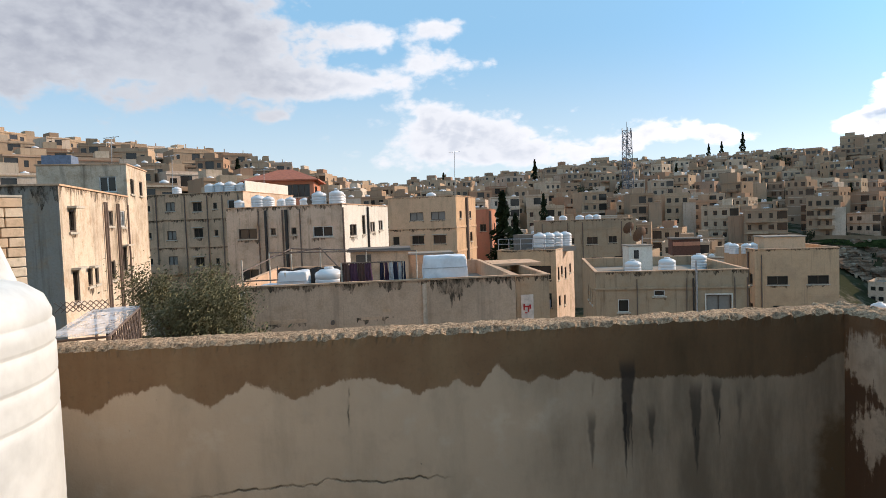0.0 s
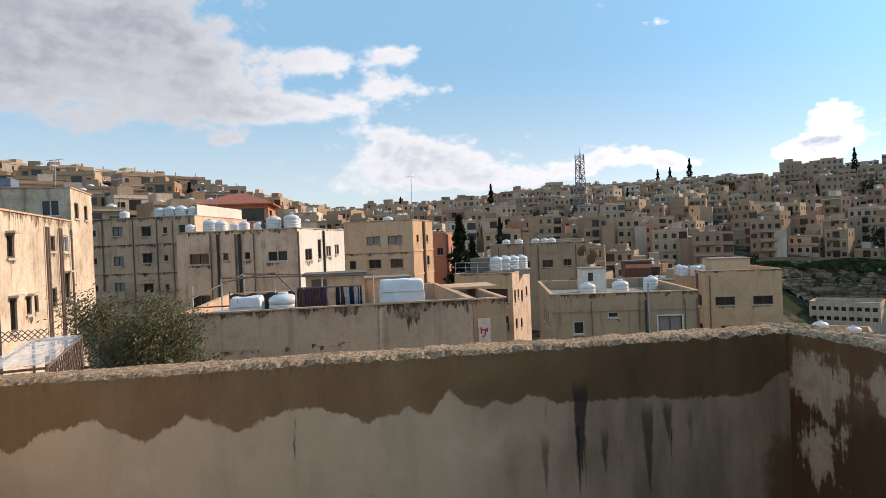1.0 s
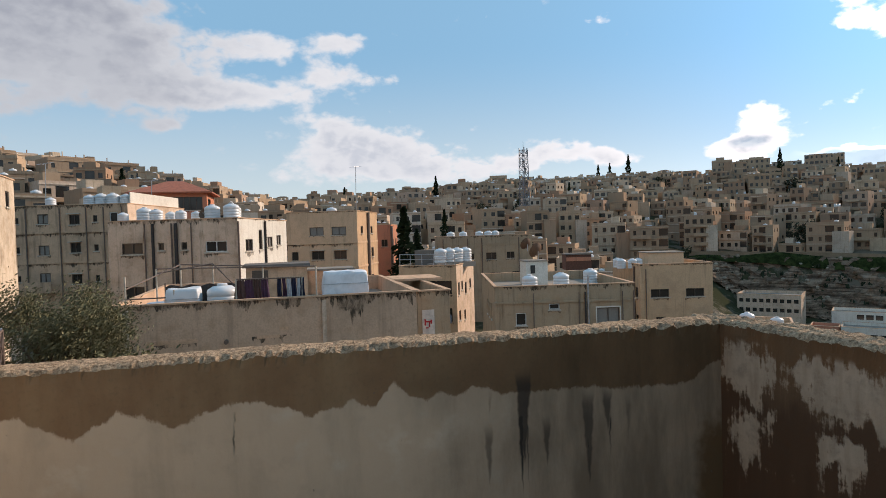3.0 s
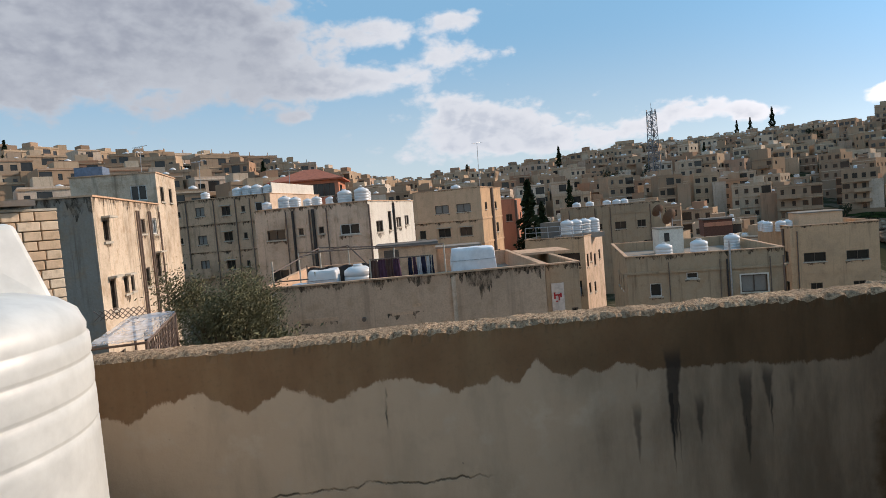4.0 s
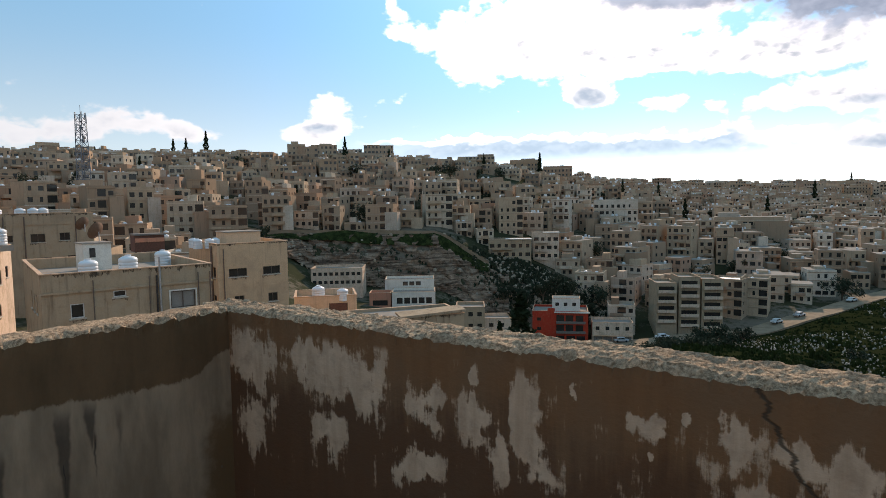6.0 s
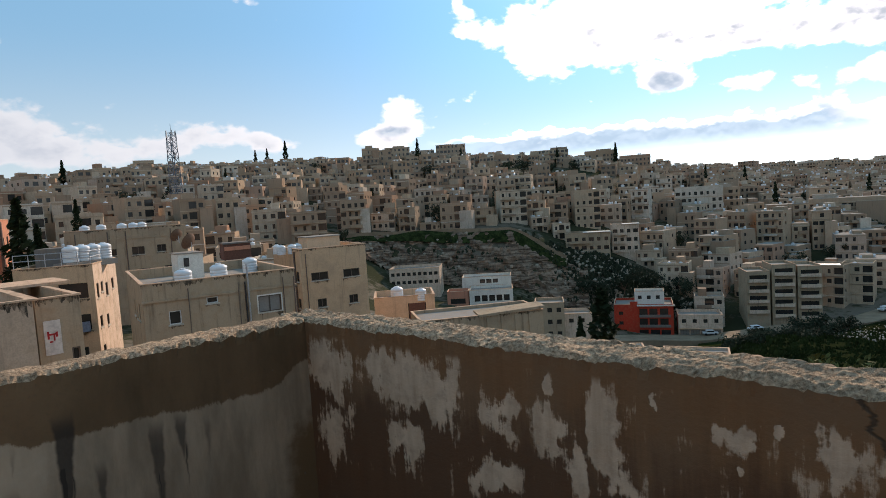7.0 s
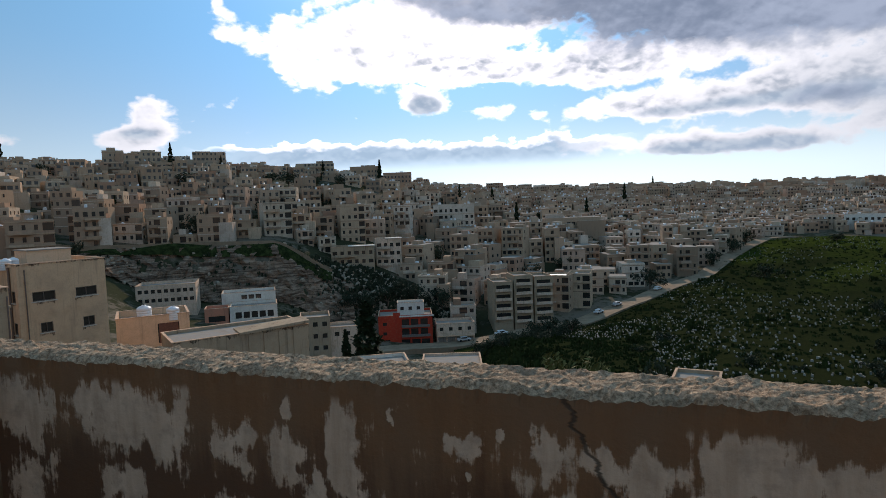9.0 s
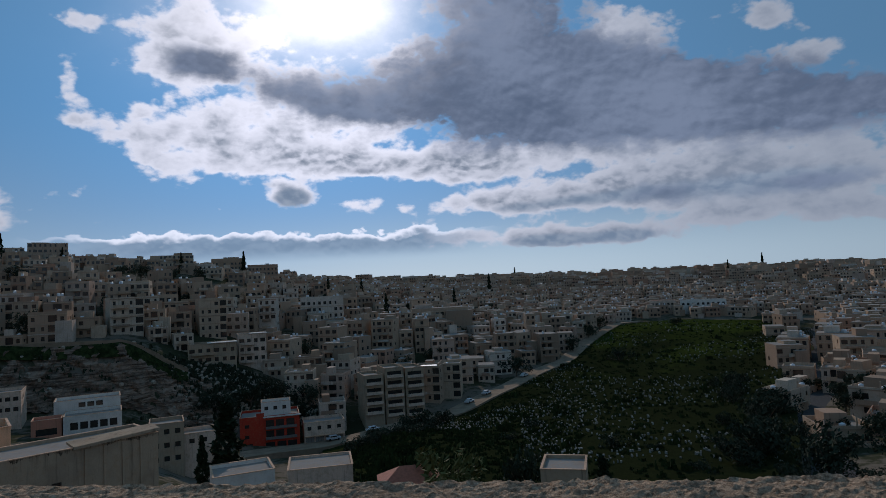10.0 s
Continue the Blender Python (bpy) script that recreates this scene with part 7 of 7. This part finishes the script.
for az, r_, h, w_ in ((69.5, 180, 6, 1), (71, 184, 7, 1), (73, 190, 6, 2), (66.5, 176, 5, 2), (88, 130, 5, 1), (91.5, 128, 4, 2), (95, 112, 4, 1), (98.0, 118, 7, 2), (99.5, 122, 9, 1), (84, 112, 4, 0), (100.2, 128, 8, 2), (100, 150, 9, 1), (101, 175, 8, 2),
                    (87.5, 380, 9, 1), (86.5, 350, 9, 2), (85, 310, 8, 1), (94, 400, 6, 2), (54, 205, 7, 1), (56, 208, 8, 2), (58.5, 212, 8, 1), (60, 206, 7, 2), (52.5, 205, 6, 1), (49.5, 188, 6, 2), (61.0, 214, 8, 1), (57.2, 214, 6, 1), (46, 350, 9, 2), (47.5, 355, 9, 1), (50, 362, 8, 2),
                    (52, 370, 8, 1), (30.5, 205, 7, 2), (13.0, 260, 9, 1), (24, 330, 8, 2), (39, 340, 9, 1), (76, 300, 8, 1), (103.5, 300, 9, 1), (96.5, 135, 4, 1), (79, 150, 4, 1), (81, 165, 5, 2)):
    on_land(bushy, az, r_, h, which=w_, fat=rnd.uniform(0.8, 1.1))

for q_ in range(60):
    on_land(bushy, rnd.uniform(-8, 90), rnd.uniform(235, 480), rnd.uniform(5, 9), which=rnd.choice((1, 2)), fat=rnd.uniform(0.7, 1.1))

for q_ in range(18):
    a_ = rnd.uniform(64.5, 73)
    on_land(bushy, a_, road_r(a_) - rnd.uniform(14, 36), rnd.uniform(3.5, 5.5), which=rnd.choice((1, 2, 2)), fat=rnd.uniform(0.8, 1.3), label="dark leafy tree at the edge of the graveyard")
for q_ in range(34):
    on_land(bushy, rnd.uniform(96.5, 111), rnd.uniform(96, 230), rnd.uniform(4, 8.5), which=rnd.choice((1, 2)), fat=rnd.uniform(0.7, 1.1))
# scrub on the slope beside the cliff
q = random.Random(77)
scrub = Geo()
rocks = Geo()
for i in range(2600):
    a = q.uniform(49.5, 62) if i % 14 else q.uniform(30, 50)
    r_ = (q.uniform(184, 224) if a < 53.5 else q.uniform(204, 226)) if a > 46.5 else q.uniform(200, 216)
    x, y = polar(a, r_)
    z = land_polar(a, r_) + 0.9
    if q.random() < 0.25:
        s_ = q.uniform(0.2, 0.8)
        rocks.lathe([(s_ * 0.8, z - 0.5), (s_, z + s_ * 0.3), (s_ * 0.5, z + s_ * 0.8)], 5, x, y)
    else:
        s_ = q.uniform(0.3, 0.95)
        for b_ in range(7):
            ca = q.uniform(0, 6.28)
            ox, oy = x + q.gauss(0, s_ * 0.5), y + q.gauss(0, s_ * 0.5)
            dx, dy = math.cos(ca) * s_ * 0.4, math.sin(ca) * s_ * 0.4
            hh = s_ * q.uniform(0.4, 1.2)
            scrub.quad((ox - dx, oy - dy, z - 0.4), (ox + dx, oy + dy, z - 0.4), (ox + dx * 0.5 + dy * 0.4, oy + dy * 0.6, z + hh), (ox - dx * 0.6, oy - dy * 0.5 + dx * 0.4, z + hh * 0.8))
tagged(part("scrub", scrub, "grey_leaf"), "dark low scrub on the rocky slope", "scrub", kind="stuff")
tagged(part("loose_rocks", rocks, "field_rock"), "pale rocks and rubble on the slope", "rocks", kind="stuff")

# the olive tree beside the laundry house
olive = thing("olive_tree", "broad grey-green olive tree in a back garden", "tree", m=pose(-8.75, 20.6, -7.2))
q0 = random.Random(4)
tips = []
g = Geo()
g.tube((0, 0, -0.5), (0.1, 0, 3.6), 0.28, 12, 0.2)
for i in range(11):
    a = i * 0.62 + q0.uniform(-0.2, 0.2)
    p1 = Vector((0.1 + math.cos(a) * q0.uniform(0.5, 0.9), math.sin(a) * q0.uniform(0.5, 0.9), q0.uniform(4.4, 5.4)))
    g.tube((0.1, 0, 3.5), p1, 0.13, 8, 0.07)
    for j in range(4):
        p2 = p1 + Vector((math.cos(a + q0.uniform(-0.9, 0.9)) * q0.uniform(0.3, 1.05), math.sin(a + q0.uniform(-0.9, 0.9)) * q0.uniform(0.3, 1.05), q0.uniform(0.0, 1.9)))
        g.tube(p1, p2, 0.05, 6, 0.015)
        tips.append(p2)
part("trunk", g, "bark", olive, smooth=True)


def olive_inside(q):
    c = q.choice(tips)
    return c + Vector((q.gauss(0, 0.32), q.gauss(0, 0.32), q.gauss(0.05, 0.3)))


part("crown", leaf_cloud("crown", 36000, 0.048, olive_inside, "olive_leaf", 6), None, olive)
shrub = thing("shrub", "dark shrub beside the olive tree", "shrub", m=pose(-6.7, 19.6, -8.2))
def shrub_inside(q):
    return Vector((q.gauss(0, 0.5), q.gauss(0, 0.5), q.uniform(0.3, 1) ** 0.5 * 6.6 - 0.35 * abs(q.gauss(0, 1))))
part("crown", leaf_cloud("crown", 4500, 0.085, shrub_inside, "olive_leaf", 16), None, shrub)
g = Geo()
g.tube((0, 0, -0.4), (0, 0, 6), 0.09, 8, 0.03)
part("trunk", g, "bark", shrub)

# pergola with a clear sheet, behind our front parapet
perg = thing("pergola", "small rusty pergola roofed with clear plastic sheet", "pergola", m=pose(-8.45, 12.9, 0.2, 0, 0, 19.4))
PW, PD, PZ = 1.15, 5.0, -0.86
for x_, y_ in ((0, 0), (PW, 0), (0, PD), (PW, PD)):
    g = Geo()
    g.tube((x_, y_, -9.0), (x_, y_, PZ), 0.035, 8)
    part("post", g, "rust_pipe", perg)
rows, cols = 8, 22
g = Geo()
def sheet_pt(i, j):
    u, v = i / rows, j / cols
    return (u * (PW + 0.1) - 0.05, v * (PD + 0.1) - 0.05, PZ + 0.05 * noise.noise((u * 5, v * 9, 2)) - 0.10 * math.sin(u * math.pi) * abs(math.sin(v * math.pi * 3)) + 0.05)
for i in range(rows):
    for j in range(cols):
        g.quad(sheet_pt(i, j), sheet_pt(i + 1, j), sheet_pt(i + 1, j + 1), sheet_pt(i, j + 1))
part("plastic_sheet", g, "clear_sheet", perg, "crinkled clear plastic sheet", smooth=True)
g = Geo()
for p, q in (((0, 0), (PW, 0)), ((PW, 0), (PW, PD)), ((PW, PD), (0, PD)), ((0, PD), (0, 0))):
    g.tube((p[0], p[1], PZ - 0.03), (q[0], q[1], PZ - 0.03), 0.03, 6)
part("top_frame", g, "rust_pipe", perg)
g = Geo()
for z_ in (-0.32, -0.68):
    g.tube((-0.1, -0.06, PZ + z_), (PW, -0.06, PZ + z_ + 0.03), 0.03, 6)
part("front_rail", g, "galvanised", perg)
g = Geo()
for i in range(17):
    y0 = -0.5 + i * 0.3
    for k_ in (-1, 1):
        ya, yb = (y0, y0 + 1.0) if k_ > 0 else (y0 + 1.0, y0)
        ya, yb = min(max(ya, 0), PD), min(max(yb, 0), PD)
        g.tube((PW + 0.02, ya, PZ - 1.05), (PW + 0.02, yb, PZ - 0.05), 0.018, 4)
part("side_lattice", g, "rust_pipe", perg)
g = Geo()
for i in range(9):
    x0 = -1.0 + i * 0.15
    for k_ in (-1, 1):
        g.tube((x0 if k_ > 0 else x0 + 0.3, PD, PZ), (x0 + 0.3 if k_ > 0 else x0, PD, PZ + 0.3), 0.013, 4)
part("back_lattice", g, "rust_pipe", perg)
g = Geo()
g.tube((-0.1, -0.9, PZ - 1.35), (0.95, -0.5, PZ - 0.45), 0.045, 8)
g.tube((0.95, -0.5, PZ - 0.45), (0.95, -0.5, PZ - 1.7), 0.04, 8)
g.tube((1.3, 0.3, PZ - 1.2), (1.9, 1.8, PZ - 0.75), 0.04, 8)
part("white_rail", g, "white_frame", perg, "white painted pipe rail")
g = Geo()
terr = thing("garden_terrace", "paved back garden between the houses", "terrace", m=pose(-8.2, 13.0, 0, 0, 0, 19))
g.box(-1, -1.5, -10.5, 3.2, 6.2, -8.9)
part("paving", g, "roof_cement", terr)


# ---------------------------------------------------------------- parked cars on the valley road


def car(x, y, z, th, mat):
    top = thing("car", "small pale car parked on the valley road", "car", "parked cars", m=pose(x, y, z, 0, 0, th))
    g = Geo()
    g.box(-2.1, -0.85, 0.3, 2.1, 0.85, 0.85)
    g.box(-1.2, -0.75, 0.854, 1.0, 0.75, 1.4)
    part("body", g, mat, top, bevel=0.1)
    for sx in (-1.3, 1.3):
        for sy in (-0.8, 0.8):
            g = Geo()
            g.tube((sx, sy - 0.1, 0.32), (sx, sy + 0.1, 0.32), 0.32, 14)
            part("wheel", g, "tyre", top)
    g = Geo()
    g.quad((-1.05, -0.76, 0.92), (0.85, -0.76, 0.92), (0.75, -0.76, 1.3), (-0.95, -0.76, 1.3))
    part("side_window", g, "window_glass", top)


for a in (63.0, 66.5, 75.4, 77.0, 80.5):
    x, y = polar(a, road_r(a) + 1.8)
    x2, y2 = polar(a + 0.5, road_r(a + 0.5) + 1.8)
    car(x, y, land(x, y) + 1.32, math.degrees(math.atan2(y2 - y, x2 - x)), rnd.choice(("car_paint", "white_plastic", "white_frame")))
